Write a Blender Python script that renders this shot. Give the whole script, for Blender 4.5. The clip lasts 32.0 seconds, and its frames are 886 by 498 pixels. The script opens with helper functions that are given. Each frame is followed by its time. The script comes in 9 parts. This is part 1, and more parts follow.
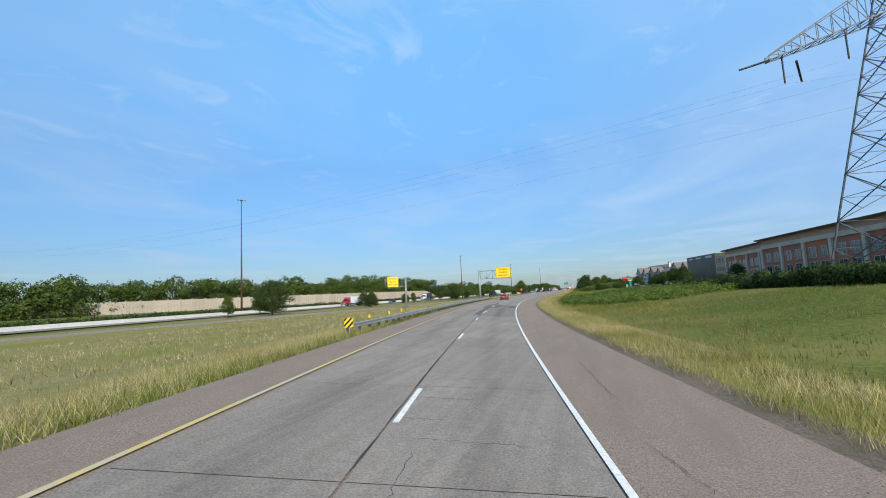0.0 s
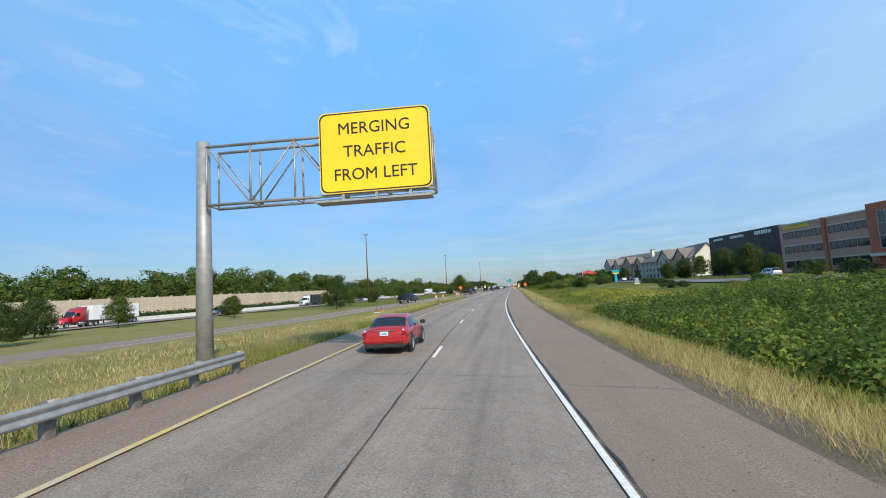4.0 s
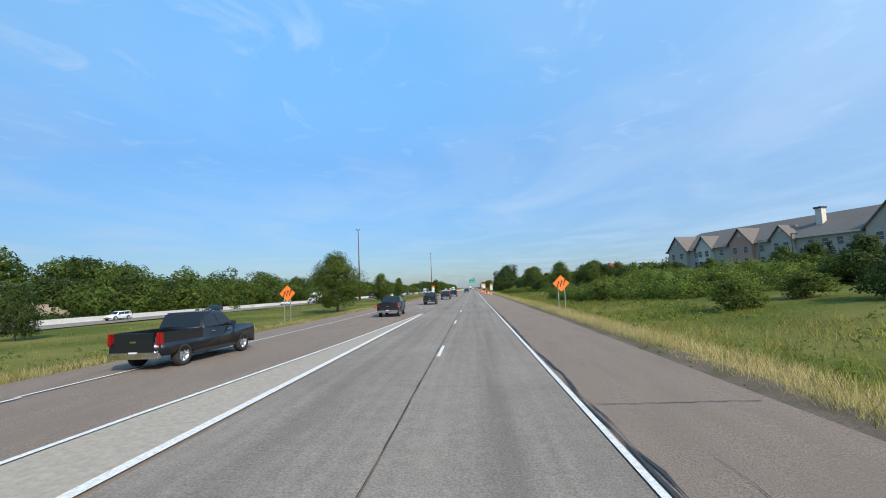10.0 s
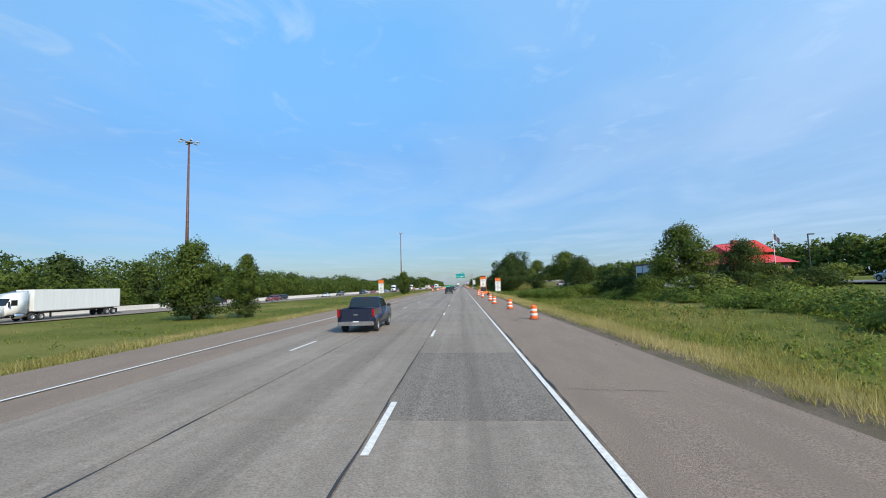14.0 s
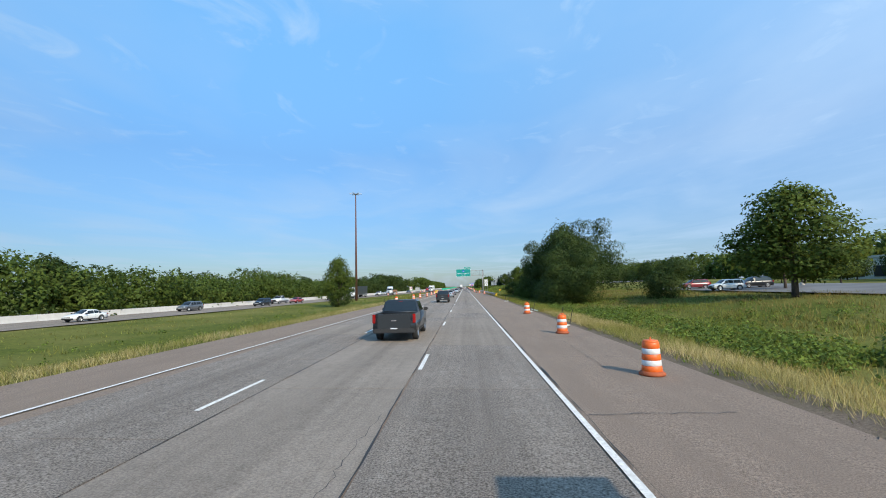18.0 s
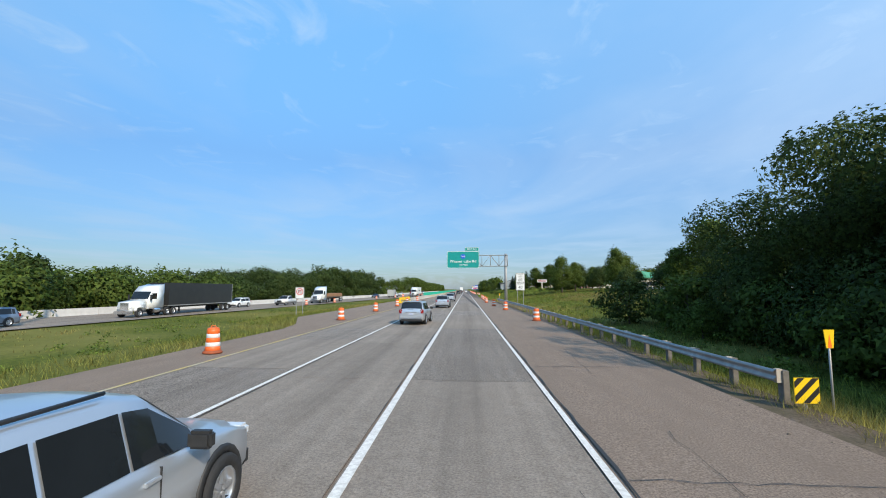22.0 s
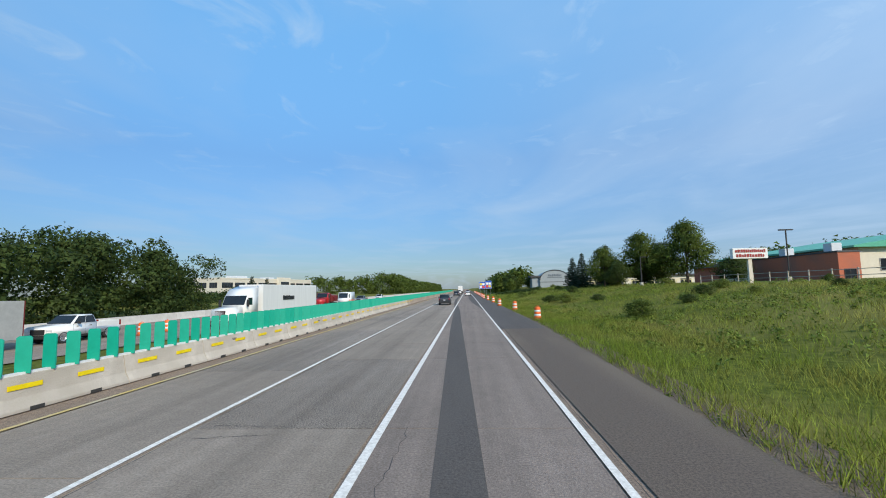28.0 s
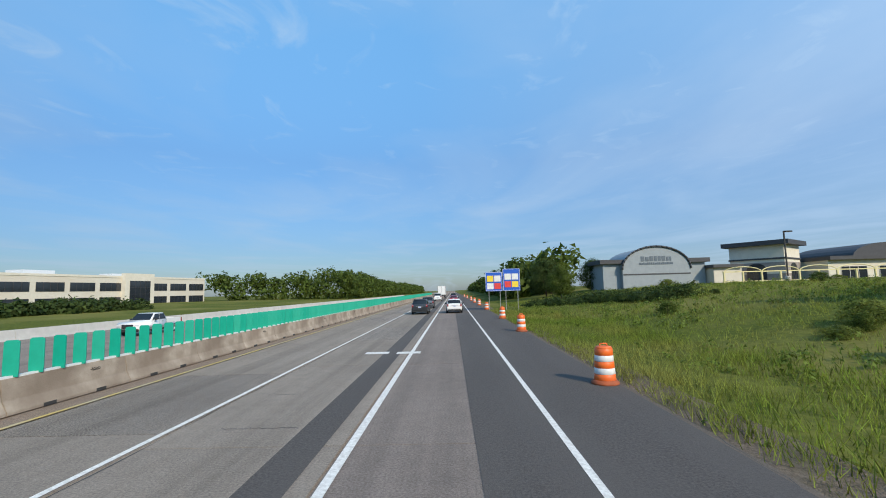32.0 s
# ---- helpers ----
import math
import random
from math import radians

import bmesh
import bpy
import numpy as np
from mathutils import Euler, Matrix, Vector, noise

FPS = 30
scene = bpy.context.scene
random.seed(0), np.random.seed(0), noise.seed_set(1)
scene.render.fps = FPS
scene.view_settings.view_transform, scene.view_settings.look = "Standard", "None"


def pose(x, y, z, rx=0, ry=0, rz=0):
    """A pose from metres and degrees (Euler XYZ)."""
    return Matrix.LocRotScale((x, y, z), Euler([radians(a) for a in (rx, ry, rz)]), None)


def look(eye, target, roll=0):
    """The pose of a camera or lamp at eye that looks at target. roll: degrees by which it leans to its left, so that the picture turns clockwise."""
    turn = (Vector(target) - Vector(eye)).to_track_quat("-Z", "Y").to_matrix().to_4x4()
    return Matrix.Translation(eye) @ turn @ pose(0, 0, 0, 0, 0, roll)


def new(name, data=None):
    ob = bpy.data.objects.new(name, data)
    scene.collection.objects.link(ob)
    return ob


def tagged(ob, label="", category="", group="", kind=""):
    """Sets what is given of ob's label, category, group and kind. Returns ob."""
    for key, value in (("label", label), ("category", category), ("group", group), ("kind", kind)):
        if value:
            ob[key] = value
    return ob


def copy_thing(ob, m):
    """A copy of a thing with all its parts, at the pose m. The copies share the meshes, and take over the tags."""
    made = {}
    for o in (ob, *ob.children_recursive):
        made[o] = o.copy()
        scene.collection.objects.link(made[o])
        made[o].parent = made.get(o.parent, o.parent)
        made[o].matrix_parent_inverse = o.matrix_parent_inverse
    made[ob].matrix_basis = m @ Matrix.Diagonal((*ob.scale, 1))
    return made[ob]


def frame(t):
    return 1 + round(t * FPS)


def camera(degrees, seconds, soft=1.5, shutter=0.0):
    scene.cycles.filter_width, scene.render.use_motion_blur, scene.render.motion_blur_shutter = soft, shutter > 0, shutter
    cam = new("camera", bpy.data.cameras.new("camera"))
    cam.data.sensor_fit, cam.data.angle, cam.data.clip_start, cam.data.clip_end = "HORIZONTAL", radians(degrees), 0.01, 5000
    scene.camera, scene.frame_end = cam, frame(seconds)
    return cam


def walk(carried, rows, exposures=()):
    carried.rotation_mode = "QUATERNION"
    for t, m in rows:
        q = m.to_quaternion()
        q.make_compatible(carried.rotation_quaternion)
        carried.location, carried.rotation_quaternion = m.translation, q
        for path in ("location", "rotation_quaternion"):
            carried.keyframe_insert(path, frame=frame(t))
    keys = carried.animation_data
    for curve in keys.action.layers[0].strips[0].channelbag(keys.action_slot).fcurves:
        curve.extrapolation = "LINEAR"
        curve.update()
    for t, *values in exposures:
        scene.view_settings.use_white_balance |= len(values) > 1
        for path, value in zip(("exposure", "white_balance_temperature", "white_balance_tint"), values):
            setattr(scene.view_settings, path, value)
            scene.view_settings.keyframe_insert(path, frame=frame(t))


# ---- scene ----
# ---------------- camera ----------------
# seconds, x, y, z, yaw, pitch, roll
PATH = [
    (0, 17.574, 1.199, 2.587, 17.40, 5.85, 2.83),
    (0.5, 15.186, 13.293, 2.585, 15.87, 5.74, 2.97),
    (1, 12.965, 25.418, 2.584, 14.28, 5.62, 3.13),
    (1.5, 10.900, 37.676, 2.583, 13.52, 5.52, 3.27),
    (2, 9.017, 49.965, 2.583, 12.82, 5.42, 3.36),
    (2.5, 7.274, 62.276, 2.585, 11.76, 5.34, 3.42),
    (3, 5.714, 74.613, 2.587, 10.68, 5.28, 3.42),
    (3.5, 4.359, 86.839, 2.589, 9.70, 5.26, 3.40),
    (4.5, 2.166, 111.844, 2.596, 8.56, 5.22, 3.17),
    (5.5, 0.773, 136.907, 2.602, 7.62, 5.19, 3.05),
    (6, 0.419, 149.503, 2.600, 6.95, 5.23, 3.20),
    (7, 0.248, 174.301, 2.587, 6.29, 5.40, 4.02),
    (8, 0.043, 200.100, 2.595, 5.56, 5.31, 4.03),
    (9, -0.289, 225.800, 2.609, 4.54, 5.03, 3.28),
    (10, -0.402, 251.000, 2.608, 3.87, 5.16, 2.49),
    (11, -0.501, 276.550, 2.605, 3.72, 4.97, 1.79),
    (12, -0.557, 302.100, 2.603, 3.62, 4.77, 1.43),
    (13, -0.419, 327.250, 2.601, 2.98, 4.72, 1.47),
    (14, -0.275, 352.400, 2.598, 2.35, 4.68, 1.52),
    (15.25, -0.229, 383.300, 2.597, 2.43, 4.92, 1.47),
    (16.5, -0.221, 414.200, 2.597, 2.53, 5.15, 1.42),
    (17, -0.273, 426.833, 2.598, 2.62, 5.06, 1.42),
    (18, -0.368, 452.100, 2.600, 2.79, 4.90, 1.37),
    (19, -0.308, 476.500, 2.599, 2.57, 5.12, 1.22),
    (20, -0.208, 500.900, 2.597, 2.51, 5.29, 0.76),
    (21, -0.148, 525.400, 2.596, 2.73, 5.15, 0.04),
    (22, -0.189, 549.900, 2.596, 2.93, 5.23, 0.02),
    (23, -0.174, 574.400, 2.594, 3.73, 5.20, -0.15),
    (24, -0.107, 598.900, 2.593, 3.60, 5.20, -0.03),
    (25, -0.264, 623.400, 2.593, 3.16, 5.40, -0.27),
    (26.5, -0.293, 660.150, 2.593, 2.95, 5.45, 0.33),
    (27.5, -0.225, 684.650, 2.593, 3.12, 5.24, 1.05),
    (28, -0.175, 696.900, 2.593, 3.11, 5.21, 1.09),
    (29, -0.116, 721.400, 2.593, 2.99, 5.12, 1.20),
    (30, -0.054, 745.900, 2.593, 2.67, 5.18, 1.23),
    (31, 0.032, 770.400, 2.593, 1.92, 5.33, 1.27),
    (32, -0.025, 794.900, 2.593, 1.28, 5.43, 1.43),
]

cam = camera(90.8, 32.0, soft=1.0)
walk(cam, [(t, pose(x, y, z, 90 + pitch, roll, yaw)) for t, x, y, z, yaw, pitch, roll in PATH],
     exposures=((0.0, 0.2), (25.0, 0.2), (28.0, 0.03), (32.0, 0.0)))

# ---------------- light ----------------
SUN = Vector((0.57 * 0.84, -0.82 * 0.84, 0.54)).normalized()
world = bpy.data.worlds.new("world")
scene.world = world
world.use_nodes = True
wn, wl = world.node_tree.nodes, world.node_tree.links
wn.clear()
sky = wn.new("ShaderNodeTexSky")
sky.sky_type, sky.sun_disc = "NISHITA", False
sky.sun_elevation = math.asin(SUN.z)
sky.sun_rotation = math.atan2(SUN.x, SUN.y)
sky.air_density, sky.dust_density, sky.ozone_density = 1.0, 0.6, 2.0
tc = wn.new("ShaderNodeTexCoord")
sep = wn.new("ShaderNodeSeparateXYZ")
wl.new(tc.outputs["Generated"], sep.inputs[0])
# clouds lie on a flat layer: direction divided by its height
zc = wn.new("ShaderNodeMath"); zc.operation = "MAXIMUM"; zc.inputs[1].default_value = 0.03
wl.new(sep.outputs["Z"], zc.inputs[0])
dv = wn.new("ShaderNodeVectorMath"); dv.operation = "DIVIDE"
cz = wn.new("ShaderNodeCombineXYZ")
for k in ("X", "Y", "Z"):
    wl.new(zc.outputs[0], cz.inputs[k])
wl.new(tc.outputs["Generated"], dv.inputs[0]); wl.new(cz.outputs[0], dv.inputs[1])
mp = wn.new("ShaderNodeMapping"); mp.inputs["Scale"].default_value = (0.55, 0.30, 1.0); mp.inputs["Rotation"].default_value = (0, 0, 0.5)
wl.new(dv.outputs[0], mp.inputs["Vector"])
n1 = wn.new("ShaderNodeTexNoise"); n1.inputs["Scale"].default_value = 1.1; n1.inputs["Detail"].default_value = 5; n1.inputs["Roughness"].default_value = 0.5; n1.inputs["Distortion"].default_value = 0.5
wl.new(mp.outputs[0], n1.inputs["Vector"])
rp = wn.new("ShaderNodeMapRange"); rp.inputs["From Min"].default_value = 0.46; rp.inputs["From Max"].default_value = 0.8; rp.inputs["To Max"].default_value = 0.5
wl.new(n1.outputs["Fac"], rp.inputs["Value"])
# the sky's colour by height: paler low down, deeper blue above
ramp_ = wn.new("ShaderNodeValToRGB")
el = ramp_.color_ramp.elements
el[0].position, el[0].color = 0.0, (0.148, 0.176, 0.23, 1)
el[1].position, el[1].color = 0.60, (0.57, 0.855, 0.90, 1)
e2 = el.new(0.10); e2.color = (0.172, 0.222, 0.29, 1)
e3 = el.new(0.28); e3.color = (0.255, 0.357, 0.435, 1)
wl.new(sep.outputs["Z"], ramp_.inputs["Fac"])
tint = wn.new("ShaderNodeVectorMath"); tint.operation = "MULTIPLY"
wl.new(sky.outputs[0], tint.inputs[0]); wl.new(ramp_.outputs["Color"], tint.inputs[1])
dbl = wn.new("ShaderNodeVectorMath"); dbl.operation = "SCALE"; dbl.inputs["Scale"].default_value = 2.4
wl.new(tint.outputs[0], dbl.inputs[0])
mx = wn.new("ShaderNodeMix"); mx.data_type = "RGBA"; mx.inputs["B"].default_value = (3.3, 4.2, 5.4, 1)
wl.new(rp.outputs[0], mx.inputs["Factor"]); wl.new(dbl.outputs[0], mx.inputs["A"])
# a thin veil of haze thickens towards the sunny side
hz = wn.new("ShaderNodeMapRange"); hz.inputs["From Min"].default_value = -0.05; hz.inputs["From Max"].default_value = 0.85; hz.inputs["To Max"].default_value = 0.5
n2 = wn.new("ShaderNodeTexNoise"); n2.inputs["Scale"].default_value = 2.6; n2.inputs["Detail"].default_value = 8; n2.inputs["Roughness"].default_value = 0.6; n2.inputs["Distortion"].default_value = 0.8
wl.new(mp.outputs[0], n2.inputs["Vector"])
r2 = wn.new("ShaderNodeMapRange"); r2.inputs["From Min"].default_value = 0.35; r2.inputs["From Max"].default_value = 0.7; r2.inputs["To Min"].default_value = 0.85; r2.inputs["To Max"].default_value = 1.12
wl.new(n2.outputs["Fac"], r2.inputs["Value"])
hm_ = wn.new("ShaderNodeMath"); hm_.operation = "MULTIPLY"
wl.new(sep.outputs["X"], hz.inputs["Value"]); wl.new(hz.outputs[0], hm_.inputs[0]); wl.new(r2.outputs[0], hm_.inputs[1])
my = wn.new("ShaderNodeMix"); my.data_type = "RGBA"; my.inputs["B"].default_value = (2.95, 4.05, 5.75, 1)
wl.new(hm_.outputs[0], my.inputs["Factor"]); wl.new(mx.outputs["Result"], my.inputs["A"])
bg = wn.new("ShaderNodeBackground"); bg.inputs["Strength"].default_value = 0.15
wo = wn.new("ShaderNodeOutputWorld")
# thin bright wisps, torn small
n3 = wn.new("ShaderNodeTexNoise"); n3.inputs["Scale"].default_value = 3.4; n3.inputs["Detail"].default_value = 9; n3.inputs["Roughness"].default_value = 0.58; n3.inputs["Distortion"].default_value = 1.1
m3 = wn.new("ShaderNodeMapping"); m3.inputs["Scale"].default_value = (0.8, 0.62, 1.0); m3.inputs["Location"].default_value = (4.3, 1.7, 0); m3.inputs["Rotation"].default_value = (0, 0, -0.4)
wl.new(dv.outputs[0], m3.inputs["Vector"]); wl.new(m3.outputs[0], n3.inputs["Vector"])
r3 = wn.new("ShaderNodeMapRange"); r3.inputs["From Min"].default_value = 0.56; r3.inputs["From Max"].default_value = 0.76; r3.inputs["To Max"].default_value = 0.42
wl.new(n3.outputs["Fac"], r3.inputs["Value"])
m4 = wn.new("ShaderNodeMix"); m4.data_type = "RGBA"; m4.inputs["B"].default_value = (3.6, 4.7, 6.0, 1)
hi_ = wn.new("ShaderNodeMapRange"); hi_.inputs["From Min"].default_value = 0.12; hi_.inputs["From Max"].default_value = 0.4
wl.new(sep.outputs["Z"], hi_.inputs["Value"])
wf = wn.new("ShaderNodeMath"); wf.operation = "MULTIPLY"
wl.new(hi_.outputs[0], wf.inputs[0]); wl.new(r3.outputs[0], wf.inputs[1])
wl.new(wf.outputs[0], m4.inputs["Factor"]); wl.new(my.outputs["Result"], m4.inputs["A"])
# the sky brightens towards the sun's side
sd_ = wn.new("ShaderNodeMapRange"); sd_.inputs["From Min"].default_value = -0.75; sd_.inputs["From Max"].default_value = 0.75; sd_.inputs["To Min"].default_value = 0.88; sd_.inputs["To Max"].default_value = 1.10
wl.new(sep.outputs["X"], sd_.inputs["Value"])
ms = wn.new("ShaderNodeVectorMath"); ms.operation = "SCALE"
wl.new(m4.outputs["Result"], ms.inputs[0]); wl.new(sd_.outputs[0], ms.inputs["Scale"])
hue = wn.new("ShaderNodeVectorMath"); hue.operation = "MULTIPLY"; hue.inputs[1].default_value = (1.0, 1.014, 1.0)
wl.new(ms.outputs[0], hue.inputs[0])
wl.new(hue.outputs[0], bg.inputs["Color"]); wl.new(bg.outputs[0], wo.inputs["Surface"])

lamp = bpy.data.lights.new("sun", "SUN")
lamp.energy, lamp.angle, lamp.color = 3.66, radians(0.6), (1.0, 0.862, 0.67)
sun = new("sun", lamp)
sun.matrix_world = look(SUN * 500, (0, 0, 0))

# ---------------- materials ----------------
MATS = {}


def mat(name, base, other=None, scale=3.0, rough=0.8, metal=0.0, bump=0.0, bump_scale=None, third=None, third_scale=0.3, third_stretch=(1, 1, 1), third_amount=1.0, coat=0.0, per="", spread=0.0, emit=0.0, spec=0.5, stretch=(1, 1, 1)):
    """A surface of two mixed tones in a fine noise, a third in a coarse one, with relief."""
    if name in MATS:
        return MATS[name]
    m = bpy.data.materials.new(name)
    m.use_nodes = True
    n, l = m.node_tree.nodes, m.node_tree.links
    b = n["Principled BSDF"]
    b.inputs["Roughness"].default_value, b.inputs["Metallic"].default_value = rough, metal
    b.inputs["Specular IOR Level"].default_value = spec
    b.inputs["Coat Weight"].default_value = coat
    b.inputs["Coat Roughness"].default_value = 0.05
    other = other or tuple(min(1, c * 0.82) for c in base)
    t = n.new("ShaderNodeTexCoord")
    g = n.new("ShaderNodeMapping"); g.inputs["Scale"].default_value = stretch
    l.new(t.outputs["Object"], g.inputs["Vector"])
    f = n.new("ShaderNodeTexNoise"); f.inputs["Scale"].default_value = scale; f.inputs["Detail"].default_value = 6; f.inputs["Roughness"].default_value = 0.65
    l.new(g.outputs[0], f.inputs["Vector"])
    r = n.new("ShaderNodeMapRange"); r.inputs["From Min"].default_value = 0.32; r.inputs["From Max"].default_value = 0.68
    l.new(f.outputs["Fac"], r.inputs["Value"])
    x = n.new("ShaderNodeMix"); x.data_type = "RGBA"
    x.inputs["A"].default_value, x.inputs["B"].default_value = (*base, 1), (*other, 1)
    l.new(r.outputs[0], x.inputs["Factor"])
    out = x.outputs["Result"]
    if third:
        c = n.new("ShaderNodeTexNoise"); c.inputs["Scale"].default_value = third_scale; c.inputs["Detail"].default_value = 3
        g3 = n.new("ShaderNodeMapping"); g3.inputs["Scale"].default_value = third_stretch
        l.new(t.outputs["Object"], g3.inputs["Vector"]); l.new(g3.outputs[0], c.inputs["Vector"])
        q = n.new("ShaderNodeMapRange"); q.inputs["From Min"].default_value = 0.42; q.inputs["From Max"].default_value = 0.66; q.inputs["To Max"].default_value = third_amount
        l.new(c.outputs["Fac"], q.inputs["Value"])
        y = n.new("ShaderNodeMix"); y.data_type = "RGBA"; y.inputs["B"].default_value = (*third, 1)
        l.new(q.outputs[0], y.inputs["Factor"]); l.new(out, y.inputs["A"])
        out = y.outputs["Result"]
    if per:
        if per == "island":
            i = n.new("ShaderNodeNewGeometry").outputs["Random Per Island"]
        else:
            i = n.new("ShaderNodeObjectInfo").outputs["Random"]
        v = n.new("ShaderNodeMapRange"); v.inputs["To Min"].default_value = 1 - spread; v.inputs["To Max"].default_value = 1 + spread
        l.new(i, v.inputs["Value"])
        h = n.new("ShaderNodeHueSaturation")
        l.new(v.outputs[0], h.inputs["Value"]); l.new(out, h.inputs["Color"])
        out = h.outputs["Color"]
    l.new(out, b.inputs["Base Color"])
    if bump:
        e = n.new("ShaderNodeTexNoise"); e.inputs["Scale"].default_value = bump_scale or scale * 4; e.inputs["Detail"].default_value = 4
        l.new(g.outputs[0], e.inputs["Vector"])
        k = n.new("ShaderNodeBump"); k.inputs["Strength"].default_value = bump; k.inputs["Distance"].default_value = 0.05
        l.new(e.outputs["Fac"], k.inputs["Height"]); l.new(k.outputs[0], b.inputs["Normal"])
    if emit:
        b.inputs["Emission Color"].default_value = (*base, 1); b.inputs["Emission Strength"].default_value = emit
    MATS[name] = m
    return m


def leafy(name, dark, light, spread=0.4, base=None):
    """Foliage: leaves that differ one by one, some light passing through them."""
    m = base or mat(name, dark, light, scale=0.35, rough=0.7, per="island", spread=spread, spec=0.2)
    n, l = m.node_tree.nodes, m.node_tree.links
    b = n["Principled BSDF"]
    src = b.inputs["Base Color"].links[0].from_socket
    h = n.new("ShaderNodeHueSaturation"); h.inputs["Hue"].default_value = 0.475; h.inputs["Value"].default_value = 1.5
    l.new(src, h.inputs["Color"])
    tr = n.new("ShaderNodeBsdfTranslucent"); l.new(h.outputs["Color"], tr.inputs["Color"])
    x = n.new("ShaderNodeMixShader"); x.inputs["Fac"].default_value = 0.35
    out = n["Material Output"]
    l.new(b.outputs[0], x.inputs[1]); l.new(tr.outputs[0], x.inputs[2]); l.new(x.outputs[0], out.inputs["Surface"])
    return m


def pavement(name, light, dark, grain, grooves=0.0, oil=0.5, spread=0.06, bump=0.5, contrast=1.0):
    """Lane concrete: fine aggregate, long drag streaks, an oily band down the middle of each lane, stains; slabs differ."""
    m = bpy.data.materials.new(name)
    m.use_nodes = True
    n, l = m.node_tree.nodes, m.node_tree.links
    b = n["Principled BSDF"]
    b.inputs["Roughness"].default_value = 0.95; b.inputs["Specular IOR Level"].default_value = 0.15
    pos = n.new("ShaderNodeNewGeometry").outputs["Position"]
    obj = n.new("ShaderNodeTexCoord").outputs["Object"]

    def nz(scale, stretch=(1, 1, 1), lo=0.35, hi=0.65, a=0.0, c=1.0, detail=4, rough=0.6):
        g = n.new("ShaderNodeMapping"); g.inputs["Scale"].default_value = stretch
        l.new(pos, g.inputs["Vector"])
        f = n.new("ShaderNodeTexNoise"); f.inputs["Scale"].default_value = scale; f.inputs["Detail"].default_value = detail; f.inputs["Roughness"].default_value = rough
        l.new(g.outputs[0], f.inputs["Vector"])
        r = n.new("ShaderNodeMapRange"); r.inputs["From Min"].default_value, r.inputs["From Max"].default_value = lo, hi
        r.inputs["To Min"].default_value, r.inputs["To Max"].default_value = a, c
        l.new(f.outputs["Fac"], r.inputs["Value"])
        return r.outputs[0]

    def mul(p, q):
        k = n.new("ShaderNodeMath"); k.operation = "MULTIPLY"
        for s_, v_ in zip(k.inputs, (p, q)):
            if isinstance(v_, float):
                s_.default_value = v_
            else:
                l.new(v_, s_)
        return k.outputs[0]

    x = n.new("ShaderNodeMix"); x.data_type = "RGBA"
    x.inputs["A"].default_value, x.inputs["B"].default_value = (*light, 1), (*dark, 1)
    l.new(nz(grain, (1, 1, 1), 0.5 - 0.17 / contrast, 0.5 + 0.17 / contrast, detail=6, rough=0.7), x.inputs["Factor"])
    # lane centre from the lane's own x
    sp_ = n.new("ShaderNodeSeparateXYZ"); l.new(obj, sp_.inputs[0])
    off = n.new("ShaderNodeMath"); off.operation = "ADD"; off.inputs[1].default_value = 0.1 + 3.68 * 20
    l.new(sp_.outputs["X"], off.inputs[0])
    pp = n.new("ShaderNodeMath"); pp.operation = "PINGPONG"; pp.inputs[1].default_value = 1.84
    l.new(off.outputs[0], pp.inputs[0])
    band = n.new("ShaderNodeMapRange"); band.interpolation_type = "SMOOTHSTEP"
    band.inputs["From Min"].default_value, band.inputs["From Max"].default_value, band.inputs["To Min"].default_value, band.inputs["To Max"].default_value = 0.75, 0.05, 0.0, 1.0
    l.new(pp.outputs[0], band.inputs["Value"])
    v = n.new("ShaderNodeMath"); v.operation = "SUBTRACT"; v.inputs[0].default_value = 1.0
    l.new(mul(mul(band.outputs[0], nz(1.0, (1.5, 0.03, 1), 0.35, 0.65, 0.25, 1.0)), 0.42 * oil), v.inputs[1])
    val = mul(v.outputs[0], nz(1.0, (2.6, 0.045, 1), 0.35, 0.65, 0.91, 1.08))
    val = mul(val, nz(0.35, (1, 0.6, 1), 0.35, 0.65, 0.93, 1.07))
    val = mul(val, nz(3.0, (1, 1, 1), 0.3, 0.7, 0.92, 1.07))
    if grooves:
        val = mul(val, nz(1.0, (0.55, 9.0, 1), 0.38, 0.62, 1 - grooves, 1.0 + grooves * 0.8, 3))
    r = n.new("ShaderNodeMapRange"); r.inputs["To Min"].default_value, r.inputs["To Max"].default_value = 1 - spread, 1 + spread
    l.new(n.new("ShaderNodeObjectInfo").outputs["Random"], r.inputs["Value"])
    val = mul(val, r.outputs[0])
    h = n.new("ShaderNodeHueSaturation"); l.new(x.outputs["Result"], h.inputs["Color"]); l.new(val, h.inputs["Value"])
    l.new(h.outputs["Color"], b.inputs["Base Color"])
    k = n.new("ShaderNodeBump"); k.inputs["Strength"].default_value = bump; k.inputs["Distance"].default_value = 0.05
    l.new(nz(grain * 2.2, (1, 1, 1), 0.0, 1.0), k.inputs["Height"]); l.new(k.outputs[0], b.inputs["Normal"])
    MATS[name] = m
    return m


